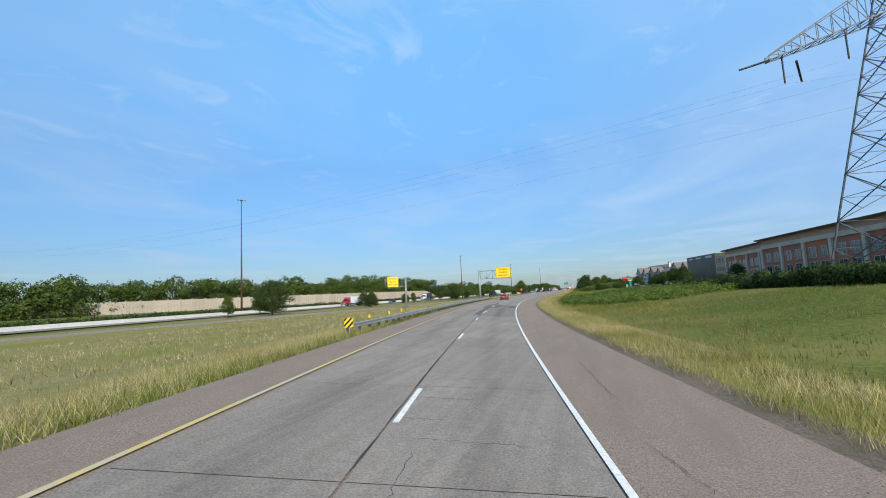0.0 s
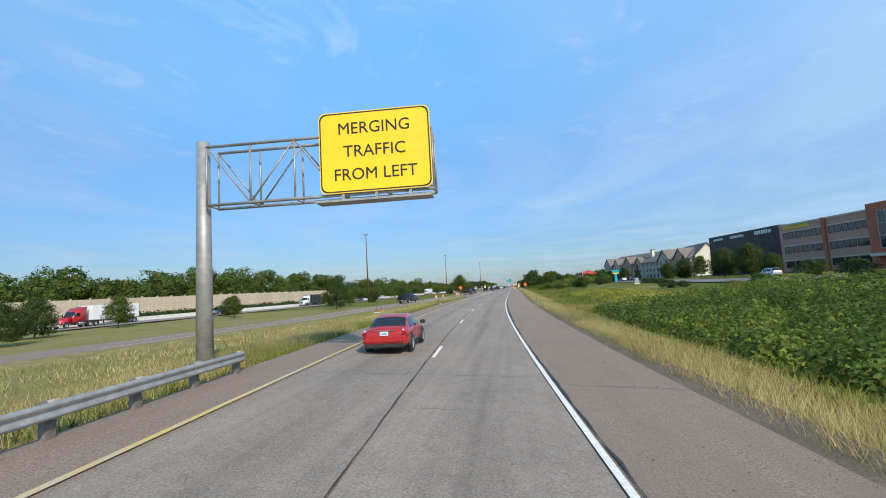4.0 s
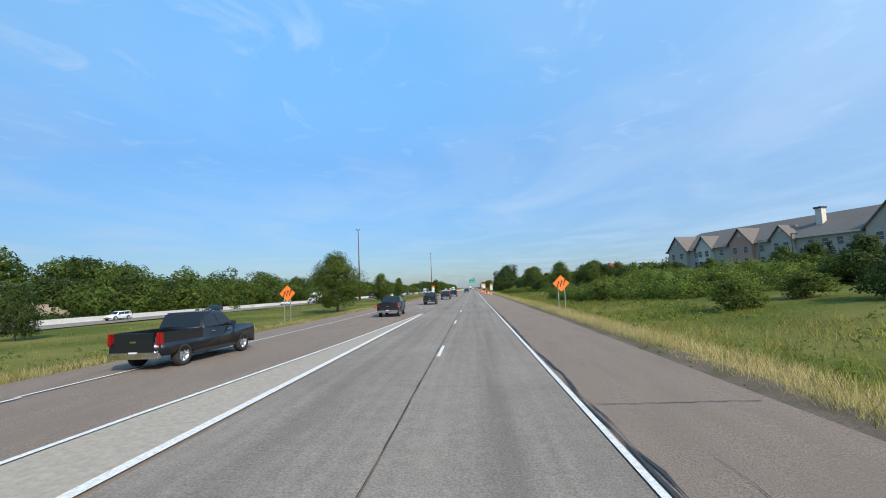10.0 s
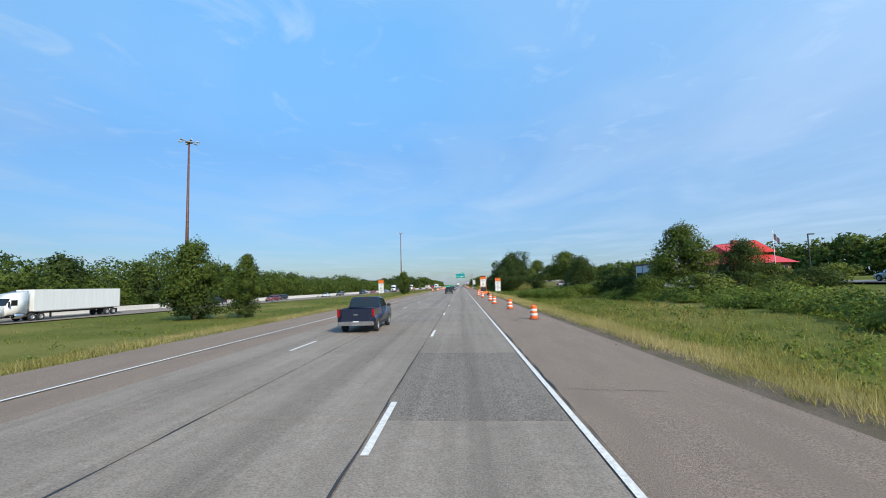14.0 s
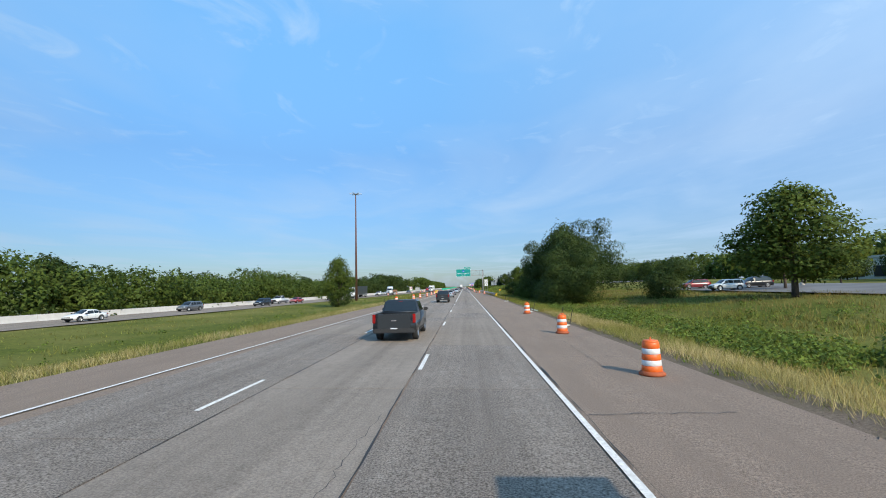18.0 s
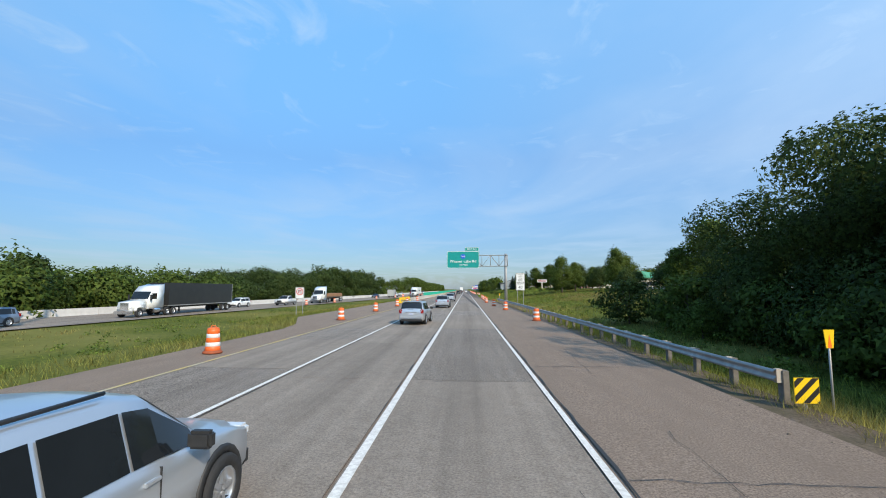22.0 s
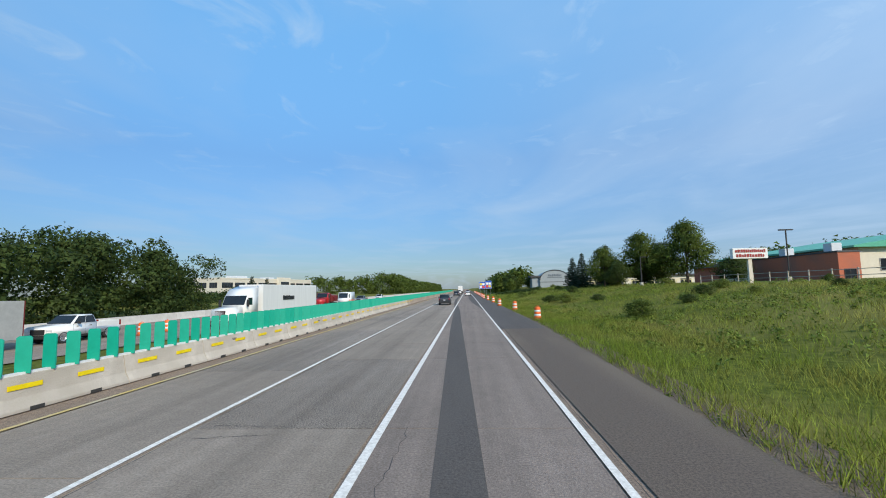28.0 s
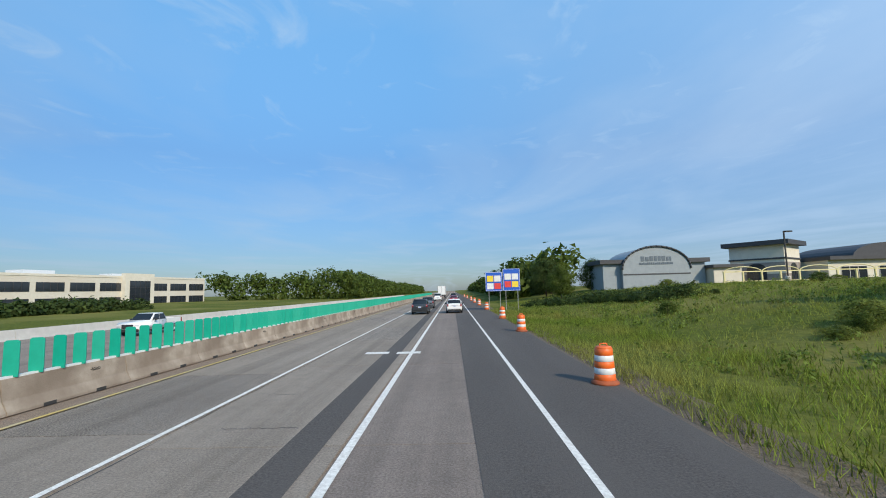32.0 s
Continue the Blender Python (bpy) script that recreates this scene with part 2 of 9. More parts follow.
M_CONC = pavement("old_concrete", (0.39, 0.322, 0.26), (0.20, 0.163, 0.131), 26, spread=0.045)
M_BROWN = pavement("brown_worn_lane", (0.341, 0.275, 0.231), (0.16, 0.128, 0.108), 26, spread=0.02, oil=0.15)
M_ROUGH = pavement("worn_concrete", (0.50, 0.42, 0.35), (0.12, 0.098, 0.08), 30, 0.0, 0.4, 0.05, 0.9, 1.3)
M_GROOVE = pavement("grooved_concrete", (0.35, 0.295, 0.247), (0.15, 0.125, 0.105), 20, 0.22, 0.7, 0.05, 0.8)
M_DARKC = pavement("dark_worn_concrete", (0.24, 0.2, 0.168), (0.09, 0.075, 0.064), 18, 0.3, 0.5, 0.08, 0.8)
M_ASPH = mat("shoulder_asphalt", (0.44, 0.33, 0.25), (0.15, 0.11, 0.083), 32, 0.95, bump=0.6, bump_scale=70, third=(0.25, 0.187, 0.142), third_scale=1.3, third_stretch=(1, 0.2, 1), third_amount=0.6, spec=0.15)
M_WORN = mat("dark_worn_shoulder", (0.21, 0.165, 0.132), (0.09, 0.072, 0.059), 26, 0.95, bump=0.6, bump_scale=60, third=(0.21, 0.165, 0.125), third_scale=0.5, third_stretch=(1, 0.12, 1), third_amount=0.7, spec=0.15)
M_BLACK = mat("fresh_asphalt", (0.148, 0.128, 0.115), (0.072, 0.063, 0.057), 24, 0.92, bump=0.5, bump_scale=80, third=(0.125, 0.109, 0.098), third_scale=0.8, third_stretch=(1, 0.1, 1), spec=0.2)
M_JOINT = mat("joint_seal", (0.04, 0.038, 0.036), rough=0.7)
M_WHITE = mat("road_paint_white", (0.90, 0.86, 0.79), (0.70, 0.66, 0.60), 24, 0.8, bump=0.2, third=(0.45, 0.40, 0.34), third_scale=11.0, third_amount=0.45, spec=0.2)
M_WHITEW = mat("pale_filler", (0.55, 0.48, 0.4), (0.36, 0.31, 0.26), 6, 0.9, bump=0.4)
M_YELLOW = mat("road_paint_yellow", (0.68, 0.47, 0.12), (0.52, 0.38, 0.14), 10, 0.6, third=(0.5, 0.42, 0.28), third_scale=1.0)
M_GRASS = mat("grass_ground", (0.16, 0.175, 0.032), (0.045, 0.062, 0.012), 3.4, 0.95, bump=1.0, bump_scale=6.0, third=(0.23, 0.20, 0.06), third_scale=0.07, third_amount=0.7, spec=0.05)
M_STRAW = mat("straw_ground", (0.31, 0.25, 0.11), (0.17, 0.15, 0.055), 1.6, 0.95, bump=1.0, bump_scale=5.0, third=(0.2, 0.19, 0.045), third_scale=0.1, spec=0.05)
M_GRAVEL = mat("gravel", (0.27, 0.205, 0.15), (0.11, 0.082, 0.06), 14, 0.95, bump=1.0, bump_scale=30, third=(0.14, 0.115, 0.07), third_scale=0.7, spec=0.1)
M_BARRIER = mat("barrier_concrete", (0.60, 0.54, 0.46), (0.46, 0.405, 0.34), 2.5, 0.85, bump=0.3, bump_scale=25, third=(0.45, 0.40, 0.33), third_scale=0.7, per="object", spread=0.08)
M_BARRIER2 = mat("dirty_barrier_concrete", (0.47, 0.39, 0.31), (0.33, 0.265, 0.205), 2.5, 0.9, bump=0.3, bump_scale=25, third=(0.27, 0.21, 0.16), third_scale=0.9, per="object", spread=0.12, spec=0.15)
M_GALV = mat("galvanised_steel", (0.46, 0.455, 0.44), (0.30, 0.298, 0.29), 4, 0.55, 0.5, third=(0.27, 0.255, 0.235), third_scale=0.9, third_amount=0.7)
M_RUST = mat("brown_steel", (0.17, 0.075, 0.05), (0.11, 0.05, 0.038), 2, 0.6, 0.2)
M_BARK = mat("bark", (0.13, 0.095, 0.07), (0.06, 0.045, 0.035), 6, 0.95, bump=0.8, stretch=(1, 1, 0.25))
M_LEAF = leafy("leaves_green", (0.055, 0.09, 0.015), (0.115, 0.155, 0.028))
M_LEAFD = leafy("leaves_dark", (0.034, 0.06, 0.015), (0.074, 0.105, 0.024))
M_LEAFM = leafy("leaves_scrub", (0.095, 0.145, 0.024), (0.175, 0.225, 0.04), 0.5)
M_LEAFY = leafy("leaves_light", (0.10, 0.14, 0.025), (0.17, 0.20, 0.04))
M_SPRUCE = leafy("spruce_needles", (0.018, 0.038, 0.022), (0.045, 0.07, 0.04))
M_GREENSIGN = mat("sign_green", (0.0, 0.27, 0.24), (0.0, 0.24, 0.215), 1.5, 0.4)
M_SIGNW = mat("sign_white", (0.82, 0.82, 0.80), rough=0.45)
M_SIGNY = mat("sign_yellow", (0.95, 0.62, 0.01), (0.9, 0.57, 0.01), 2, 0.45)
M_SIGNO = mat("sign_orange", (0.95, 0.21, 0.02), (0.9, 0.18, 0.02), 2, 0.5)
M_SIGNK = mat("sign_black", (0.015, 0.015, 0.016), rough=0.5)
M_SIGNB = mat("sign_blue", (0.015, 0.11, 0.55), rough=0.45)
M_TEAL = mat("paddle_green", (0.0, 0.36, 0.24), (0.0, 0.30, 0.20), 3, 0.5)
M_WALL = mat("noise_wall_panel", (0.50, 0.42, 0.33), (0.40, 0.335, 0.26), 0.8, 0.9, bump=0.3, per="object", spread=0.07)

# ---------------- helpers ----------------


def lerp(x, xs, ys):
    if x <= xs[0]:
        return ys[0]
    for i in range(1, len(xs)):
        if x <= xs[i]:
            return ys[i - 1] + (ys[i] - ys[i - 1]) * (x - xs[i - 1]) / (xs[i] - xs[i - 1])
    return ys[-1]


# the road's centre line: s metres along the camera's lane, u metres to its right
KS, KV = (-300, -60, 0, 25, 90, 140, 165, 205), (0, 4e-4, 10e-4, 12.5e-4, 13e-4, 10.5e-4, 6.5e-4, 0)
CEN = {}
_h, _x, _y, _s = 0.0, 0.0, 205.0, 205.0
while _s > -260:
    CEN[round(_s * 2)] = (_x, _y, _h)
    _s -= 0.5
    _h -= lerp(_s, KS, KV) * 0.5
    _x -= math.sin(_h) * 0.5
    _y -= math.cos(_h) * 0.5


def center(s):
    if s >= 205:
        return 0.0, s, 0.0
    if s < -255:
        s = -255
    a = math.floor(s * 2)
    f = s * 2 - a
    p, q = CEN[a], CEN[min(a + 1, 410)]
    return tuple(p[i] + (q[i] - p[i]) * f for i in range(3))


def bank(s):
    return math.tan(radians(lerp(s, (0, 190, 290, 520, 620), (3.5, 3.5, 1.0, 1.0, 0.0))))


def zroad(s, u):
    return -min(6, u) * bank(s) if u > -9 else 9 * bank(s) * max(0.0, 1 + (u + 9) / 25)


def P(s, u, z=0.0):
    x, y, h = center(s)
    return Vector((x + u * math.cos(h), y - u * math.sin(h), z + zroad(s, u)))


def at(s, u, z=0.0, turn=0.0):
    """Pose beside the road: y along it, x to the right."""
    return Matrix.Translation(P(s, u, z)) @ Matrix.Rotation(-center(s)[2] + radians(turn), 4, "Z")


def part(name, bm, material, parent=None, label="", kind=""):
    me = bpy.data.meshes.new(name)
    bm.to_mesh(me)
    bm.free()
    return hang(name, me, material, parent, label, kind)


def hang(name, me, material, parent=None, label="", kind=""):
    if material is not None and not me.materials:
        me.materials.append(material)
    ob = new(name, me)
    if parent is not None:
        ob.parent = parent
    return tagged(ob, label=label, kind=kind)


def thing(name, label, category, m=None, group="", kind=""):
    ob = new(name)
    if m is not None:
        ob.matrix_world = m
    return tagged(ob, label, category, group, kind)


def mesh(name, verts, faces, smooth=False):
    me = bpy.data.meshes.new(name)
    me.from_pydata([tuple(v) for v in verts], [], faces)
    if smooth:
        me.polygons.foreach_set("use_smooth", [True] * len(me.polygons))
    me.update()
    return me


def box(bm, x0, x1, y0, y1, z0, z1, m=None):
    v = [bm.verts.new((x, y, z)) for z in (z0, z1) for y in (y0, y1) for x in (x0, x1)]
    for f in ((0, 2, 3, 1), (4, 5, 7, 6), (0, 1, 5, 4), (2, 6, 7, 3), (0, 4, 6, 2), (1, 3, 7, 5)):
        bm.faces.new([v[i] for i in f])
    if m is not None:
        bmesh.ops.transform(bm, matrix=m, verts=v)
    return v


def bx(x0, x1, y0, y1, z0, z1, bevel=0.0):
    bm = bmesh.new()
    box(bm, x0, x1, y0, y1, z0, z1)
    if bevel:
        bmesh.ops.bevel(bm, geom=bm.edges[:], offset=bevel, segments=2, affect="EDGES")
    return bm


def tube(bm, a, b, r0, r1=None, n=8, caps=True):
    a, b = Vector(a), Vector(b)
    r1 = r0 if r1 is None else r1
    d = (b - a).normalized()
    e = d.orthogonal().normalized()
    f = d.cross(e)
    A = [bm.verts.new(a + (e * math.cos(2 * math.pi * i / n) + f * math.sin(2 * math.pi * i / n)) * r0) for i in range(n)]
    B = [bm.verts.new(b + (e * math.cos(2 * math.pi * i / n) + f * math.sin(2 * math.pi * i / n)) * r1) for i in range(n)]
    for i in range(n):
        fc = bm.faces.new((A[i], A[(i + 1) % n], B[(i + 1) % n], B[i]))
        fc.smooth = n > 5
    if caps:
        bm.faces.new(A[::-1]); bm.faces.new(B)
    return A + B


def tb(a, b, r0, r1=None, n=8):
    bm = bmesh.new()
    tube(bm, a, b, r0, r1, n)
    return bm


def prism(bm, prof, axis, a, b):
    """A closed outline swept from a to b; axis 'x': outline in y, z; axis 'y': outline in x, z; axis 'z': outline in x, y."""
    def put(p, q):
        return {"x": (q, p[0], p[1]), "y": (p[0], q, p[1]), "z": (p[0], p[1], q)}[axis]
    A = [bm.verts.new(put(p, a)) for p in prof]
    B = [bm.verts.new(put(p, b)) for p in prof]
    n = len(prof)
    for i in range(n):
        bm.faces.new((A[i], A[(i + 1) % n], B[(i + 1) % n], B[i]))
    bm.faces.new(A[::-1]); bm.faces.new(B)
    bmesh.ops.recalc_face_normals(bm, faces=bm.faces)
    return A + B


def pr(prof, axis, a, b):
    bm = bmesh.new()
    prism(bm, prof, axis, a, b)
    return bm


def steps(a, b, d):
    n = max(1, round((b - a) / d))
    return [a + (b - a) * i / n for i in range(n + 1)]


def ribbon(name, ss, edges, z, material, thick=0.0):
    """A strip along the road between two edges, each a function of s."""
    v, f = [], []
    for s in ss:
        for e in edges:
            v.append(P(s, e(s), z(s) if callable(z) else z))
    k = len(edges)
    for i in range(len(ss) - 1):
        for j in range(k - 1):
            f.append((i * k + j, i * k + j + 1, (i + 1) * k + j + 1, (i + 1) * k + j))
    me = mesh(name, v, f)
    me.materials.append(material)
    return new(name, me)


def const(u):
    return lambda s: u


def words(body, size, material, parent, m, name="lettering", thick=0.004):
    """Lettering as a flat mesh, upright in the parent's x, z plane, read from -y."""
    cu = bpy.data.curves.new(name, "FONT")
    cu.body, cu.size, cu.align_x, cu.align_y, cu.extrude = body, size, "CENTER", "CENTER", thick
    cu.resolution_u = 3
    tmp = bpy.data.objects.new("tmp", cu)
    me = bpy.data.meshes.new_from_object(tmp)
    bpy.data.objects.remove(tmp)
    me.transform(Matrix.Rotation(math.pi / 2, 4, "X"))
    me.materials.clear()
    ob = hang(name, me, material, parent)
    ob.matrix_local = m
    return ob

# ---------------- ground ----------------
EDGE_R = lambda s: lerp(s, (0, 40, 85, 145, 335, 510, 600, 640, 690, 730, 800), (5.9, 5.2, 4.9, 5.8, 6.5, 6.6, 6.4, 5.8, 4.0, 4.9, 4.4))
EDGE_L = lambda s: lerp(s, (0, 160, 200, 207, 300, 340, 465, 536, 580, 590, 640, 660), (-7.7, -7.5, -7.3, -15.3, -15.6, -15.2, -13.4, -12.0, -12.0, -15.7, -15.7, -12.6))
FAR_U = lambda s: lerp(s, (-200, 0, 100, 230, 400, 530, 640, 720, 1100), (-150, -105, -88, -72, -61, -47, -38.5, -31, -27))
RAMP_R = lambda s: lerp(s, (-60, 60, 115, 150, 185, 206, 225, 245, 260, 271, 294), (-100, -57, -34, -21.5, -14.2, -11.5, -9.3, -8.2, -7.6, -6.9, -5.9))
RAMP_Z = lambda s: lerp(s, (60, 150, 200), (-0.6, -0.45, 0.01))


def zg(s, u):
    """Height of the ground over the road's own plane."""
    er, el = EDGE_R(s), EDGE_L(s)
    if u >= er:
        d = u - er
        low = lerp(d, (0, 1.2, 6, 11, 24, 45, 90, 400), (-0.06, -0.12, -0.85, -0.8, 0.5, 1.5, 2.2, 3.0))
        berm = lerp(d, (0, 1.2, 6, 14, 26, 40, 90, 400), (-0.06, -0.1, -0.2, 0.3, 2.0, 2.9, 3.0, 3.0))
        bank_ = lerp(d, (0, 1.2, 5, 9, 20, 32, 60, 400), (-0.06, -0.12, -0.7, -0.55, 1.1, 2.2, 2.8, 3.2))
        lawn = lerp(d, (0, 1.2, 4, 8, 18, 30, 60, 400), (-0.06, -0.06, -0.3, 0.05, 1.5, 2.6, 3.1, 3.4))
        k = lerp(s, (20, 110), (1, 0))
        r = lerp(s, (560, 605), (0, 1))
        g = lerp(s, (660, 710), (0, 1))
        z = (low * (1 - r) + bank_ * r) * (1 - k) * (1 - g) + berm * k + lawn * g
    elif u <= el:
        d = el - u
        z = lerp(d, (0, 1.2, 7, 14, 26, 60, 120), (-0.06, -0.1, -0.7, -0.8, -0.75, -0.9, -0.9))
        # behind the opposite lanes the ground climbs to the noise wall
        z += lerp(FAR_U(s) - 10 - u, (0, 40, 90), (0, 1.5, 2.0))
    else:
        z = -0.12
    if -60 < s < 208:
        r = RAMP_R(s)
        if r - 9.5 < u < r + 3:
            z = min(z, RAMP_Z(s) - 0.1)
    return z


def ZG(s, u):
    return P(s, u, zg(s, u))


us = [-1500, -700, -400, -250, -180, -140, -115, -100, -88, -78, -70, -63, -56, -50, -45, -42, -39, -36, -33.5, -31, -29, -27, -25, -23, -21.5, -20, -18.6, -17.3]
us2 = [9, 10.5, 12, 14, 16, 18, 21, 24, 28, 32, 38, 45, 55, 70, 90, 120, 170, 260, 450, 800, 1500]
sg = [-240 + 8 * i for i in range(0, 56)] + [208 + 8 * i for i in range(0, 105)] + [1060, 1100, 1150, 1250, 1400, 1700, 2200, 3000]
v, f = [], []
row = 0
for s in sg:
    el, er = EDGE_L(s), EDGE_R(s)
    cols = us + [el - 3.5, el - 1.2, el + 0.02, -5, 0, er - 0.02, er + 1.2] + [max(a, er + 1.6 + 0.3 * i) for i, a in enumerate(us2)]
    row = len(cols)
    for u in cols:
        p = P(s, u, zg(s, u))
        if abs(u) > 8.6 and abs(u) < 400:
            p.z += 0.16 * noise.noise(Vector((p.x * 0.11, p.y * 0.11, 0)))
        v.append(p)
for i in range(len(sg) - 1):
    for j in range(row - 1):
        f.append((i * row + j, i * row + j + 1, (i + 1) * row + j + 1, (i + 1) * row + j))
gm = mesh("ground", v, f, True)
gm.materials.append(M_GRASS); gm.materials.append(M_STRAW)
gm.polygons.foreach_set("material_index", [1 if (sg[k // (row - 1)] < 204 and 8 < k % (row - 1) < len(us) + 2) or (k % (row - 1) in (len(us) + 6, len(us) + 7) and sg[k // (row - 1)] < 680) else 0 for k in range(len(f))])
tagged(new("ground", gm), "rough grass verge and fields along the highway", "grass", kind="structure")

# ---------------- carriageways ----------------
S0, S1 = -230, 2200
ALL = [S0 + 4 * i for i in range(0, 320)] + [1060 + 20 * i for i in range(0, 58)]
ALL = [s for s in ALL if s <= S1]
near = [s for s in ALL if s <= 1060]
base = ribbon("road", ALL, [lambda s: EDGE_L(s) if s < 1060 else -12.6, lambda s: max(-9.0, EDGE_L(s) + 0.02), const(-5.7), const(1.9), lambda s: EDGE_R(s)], -0.02, M_ASPH)
tagged(base, "worn two-lane concrete highway with asphalt shoulders", "road", kind="structure")
tagged(ribbon("gravel_edge", near, [lambda s: EDGE_R(s) - 0.05, lambda s: EDGE_R(s) + 0.5, lambda s: EDGE_R(s) + 1.15 + 0.45 * noise.noise(Vector((s * 0.21, 0, 0)))], -0.035, M_GRAVEL), "loose gravel along the paved shoulder", "gravel", kind="structure")
# far carriageway
fs = [s for s in ALL if s > -230]
far_road = ribbon("road_far", fs, [lambda s: FAR_U(s) - 6.6, lambda s: FAR_U(s) + lerp(s, (690, 740), (6.2, 10.2))], -0.66, M_CONC)
tagged(far_road, "opposite highway carriageway of pale concrete", "road", kind="structure")
ramp = ribbon("ramp", [s for s in ALL if -60 <= s <= 218], [lambda s: RAMP_R(s) - 7.6, lambda s: max(RAMP_R(s) - 7.55, min(-9.0, RAMP_R(s) + 1.45)), lambda s: RAMP_R(s) + 1.5], RAMP_Z, M_ASPH)
tagged(ramp, "single-lane entrance ramp joining from the side", "road", kind="structure")
for nm, o, w in (("ramp_bank", 1.5, 4.5), ("ramp_bank", -7.6, -4.0)):
    v, f = [], []
    ss = [s for s in ALL if -60 <= s <= 198]
    for s in ss:
        r = RAMP_R(s) + o
        r2 = min(r + w, EDGE_L(s) - 0.3) if w > 0 else r + w
        v += [P(s, r, RAMP_Z(s) - 0.003), P(s, r + (r2 - r) * 0.3, RAMP_Z(s) - 0.06), P(s, r2, min(RAMP_Z(s), zg(s, r2)) - 0.3)]
    for i in range(len(ss) - 1):
        for j in range(2):
            q = (3 * i + j, 3 * i + j + 1, 3 * i + j + 4, 3 * i + j + 3)
            f.append(q if w > 0 else q[::-1])
    me = mesh(nm, v, f, True); me.materials.append(M_STRAW)
    tagged(new(nm, me), "dry grassy bank beside the entrance ramp", "grass", kind="structure")

# slabs of concrete with open joints
slab_cache = {}


def slab(u0, u1, s0, s1, material, z=0.0, parent=base, name="slab"):
    if s0 >= 205 and abs(bank(s0) - bank(s1)) < 1e-6:
        key = (round(u0, 2), round(u1, 2), round(s1 - s0, 2), material.name, round(bank(s0), 4), z)
        if key not in slab_cache:
            L = s1 - s0
            b = bank(s0)
            g = 0.012
            c = [(u0 + g, g), (u1 - g, g), (u1 - g, L - g), (u0 + g, L - g)]
            vs = [Vector((x, y, z - x * b)) for x, y in c] + [Vector((x, y, z - 0.06 - x * b)) for x, y in c]
            me = mesh(name, vs, [(0, 1, 2, 3), (0, 4, 5, 1), (1, 5, 6, 2), (2, 6, 7, 3), (3, 7, 4, 0)])
            me.materials.append(material)
            slab_cache[key] = me
        ob = new(name, slab_cache[key])
        ob.location = (0, s0, 0)
    else:
        ss = steps(s0 + 0.012, s1 - 0.012, 4)
        vs, fs_ = [], []
        for s in ss:
            for u in (u0 + 0.012, u1 - 0.012):
                vs.append(P(s, u, z))
        for i in range(len(ss) - 1):
            fs_.append((2 * i, 2 * i + 1, 2 * i + 3, 2 * i + 2))
        lane = at(s0, 0.0)
        back = lane.inverted()
        me = mesh(name, [back @ q for q in vs], fs_)
        me.materials.append(material)
        ob = new(name, me)
        ob.matrix_world = lane
    ob.parent = parent
    return ob


rng = random.Random(5)
LINE_L = lambda s: lerp(s, (0, 296, 320, 352, 395, 470, 540), (-5.67, -5.9, -8.6, -7.5, -6.7, -6.0, -5.65))
s = -40.0
while s < 900:
    L = rng.choice((4.6, 6.1, 8.2, 8.2, 8.2))
    r = rng.random()
    slab(-1.95, 1.75, s, s + L, M_BROWN if s > 676 else M_GROOVE if 44 < s < 76 else M_ROUGH if (r < 0.12 and s > 290 or any(a < s < b for a, b in ((302, 322), (354, 366), (452, 470), (496, 520), (560, 572), (628, 650)))) and s > 80 else M_CONC)
    slab(-5.45 if s < 300 else -5.5, -1.97, s, s + L, M_CONC if (rng.random() < 0.8 or s < 320) and not 490 < s < 520 else M_ROUGH)
    s += L
s = 300.0
while s < 900:
    L = rng.choice((6.1, 8.2, 8.2))
    slab(-9.2, -5.52, s, s + L, M_ROUGH if rng.random() < 0.3 or 490 < s < 520 else M_CONC)
    s += L
tagged(ribbon("gore_concrete", steps(236, 292, 4), [lambda s: RAMP_R(s) + 0.1, const(-5.8)], 0.003, mat("gore_tan", (0.46, 0.38, 0.29), (0.34, 0.275, 0.21), 8, 0.95, bump=0.3)), "tan concrete wedge between the merging lanes", "gore", kind="structure")
def ragged(name, a, b, u, w, amp, z, material, label, seed, gaps=0.0):
    """A crack along the road: its line wanders, its width swells and thins, in places it closes."""
    ss = steps(a, b, 0.45)
    q = lambda s, f, k: noise.noise(Vector((s * f, k, seed * 3.7)))
    mid = lambda s: u + amp * (q(s, 0.55, 1) + 0.6 * q(s, 1.7, 2))
    wid = lambda s: w * max(0.12, 0.75 + 1.5 * q(s, 0.8, 3) + 0.9 * q(s, 0.13, 6) - gaps)
    tagged(ribbon(name, ss, [lambda s: mid(s) - wid(s) * (0.5 + 0.3 * q(s, 2.1, 4)), lambda s: mid(s) + wid(s) * (0.5 + 0.3 * q(s, 2.3, 5))], z, material), label, "seam", kind="structure")


ragged("joint", -60, 640, -1.975, 0.034, 0.028, 0.004, M_JOINT, "dark ragged seam between the lanes", 1)
ragged("joint", 640, 900, -5.45, 0.02, 0.03, 0.0042, M_JOINT, "thin dark seam in the far lane", 2, 0.2)
ragged("joint", 300, 640, -5.51, 0.026, 0.03, 0.0045, M_JOINT, "thin dark seam between the lanes", 3, 0.1)
ragged("shoulder_joint", 40, 640, 1.985, 0.05, 0.045, 0.0048, M_JOINT, "broken dark joint between lane and shoulder", 4)
ragged("shoulder_joint", 132, 330, 2.06, 0.085, 0.08, 0.0052, M_JOINT, "crumbled gap beside the edge line", 5, 0.35)
ragged("shoulder_joint", 640, 726, 2.0, 0.02, 0.03, 0.0085, M_JOINT, "thin joint beside the edge line", 6, 0.3)

# paint


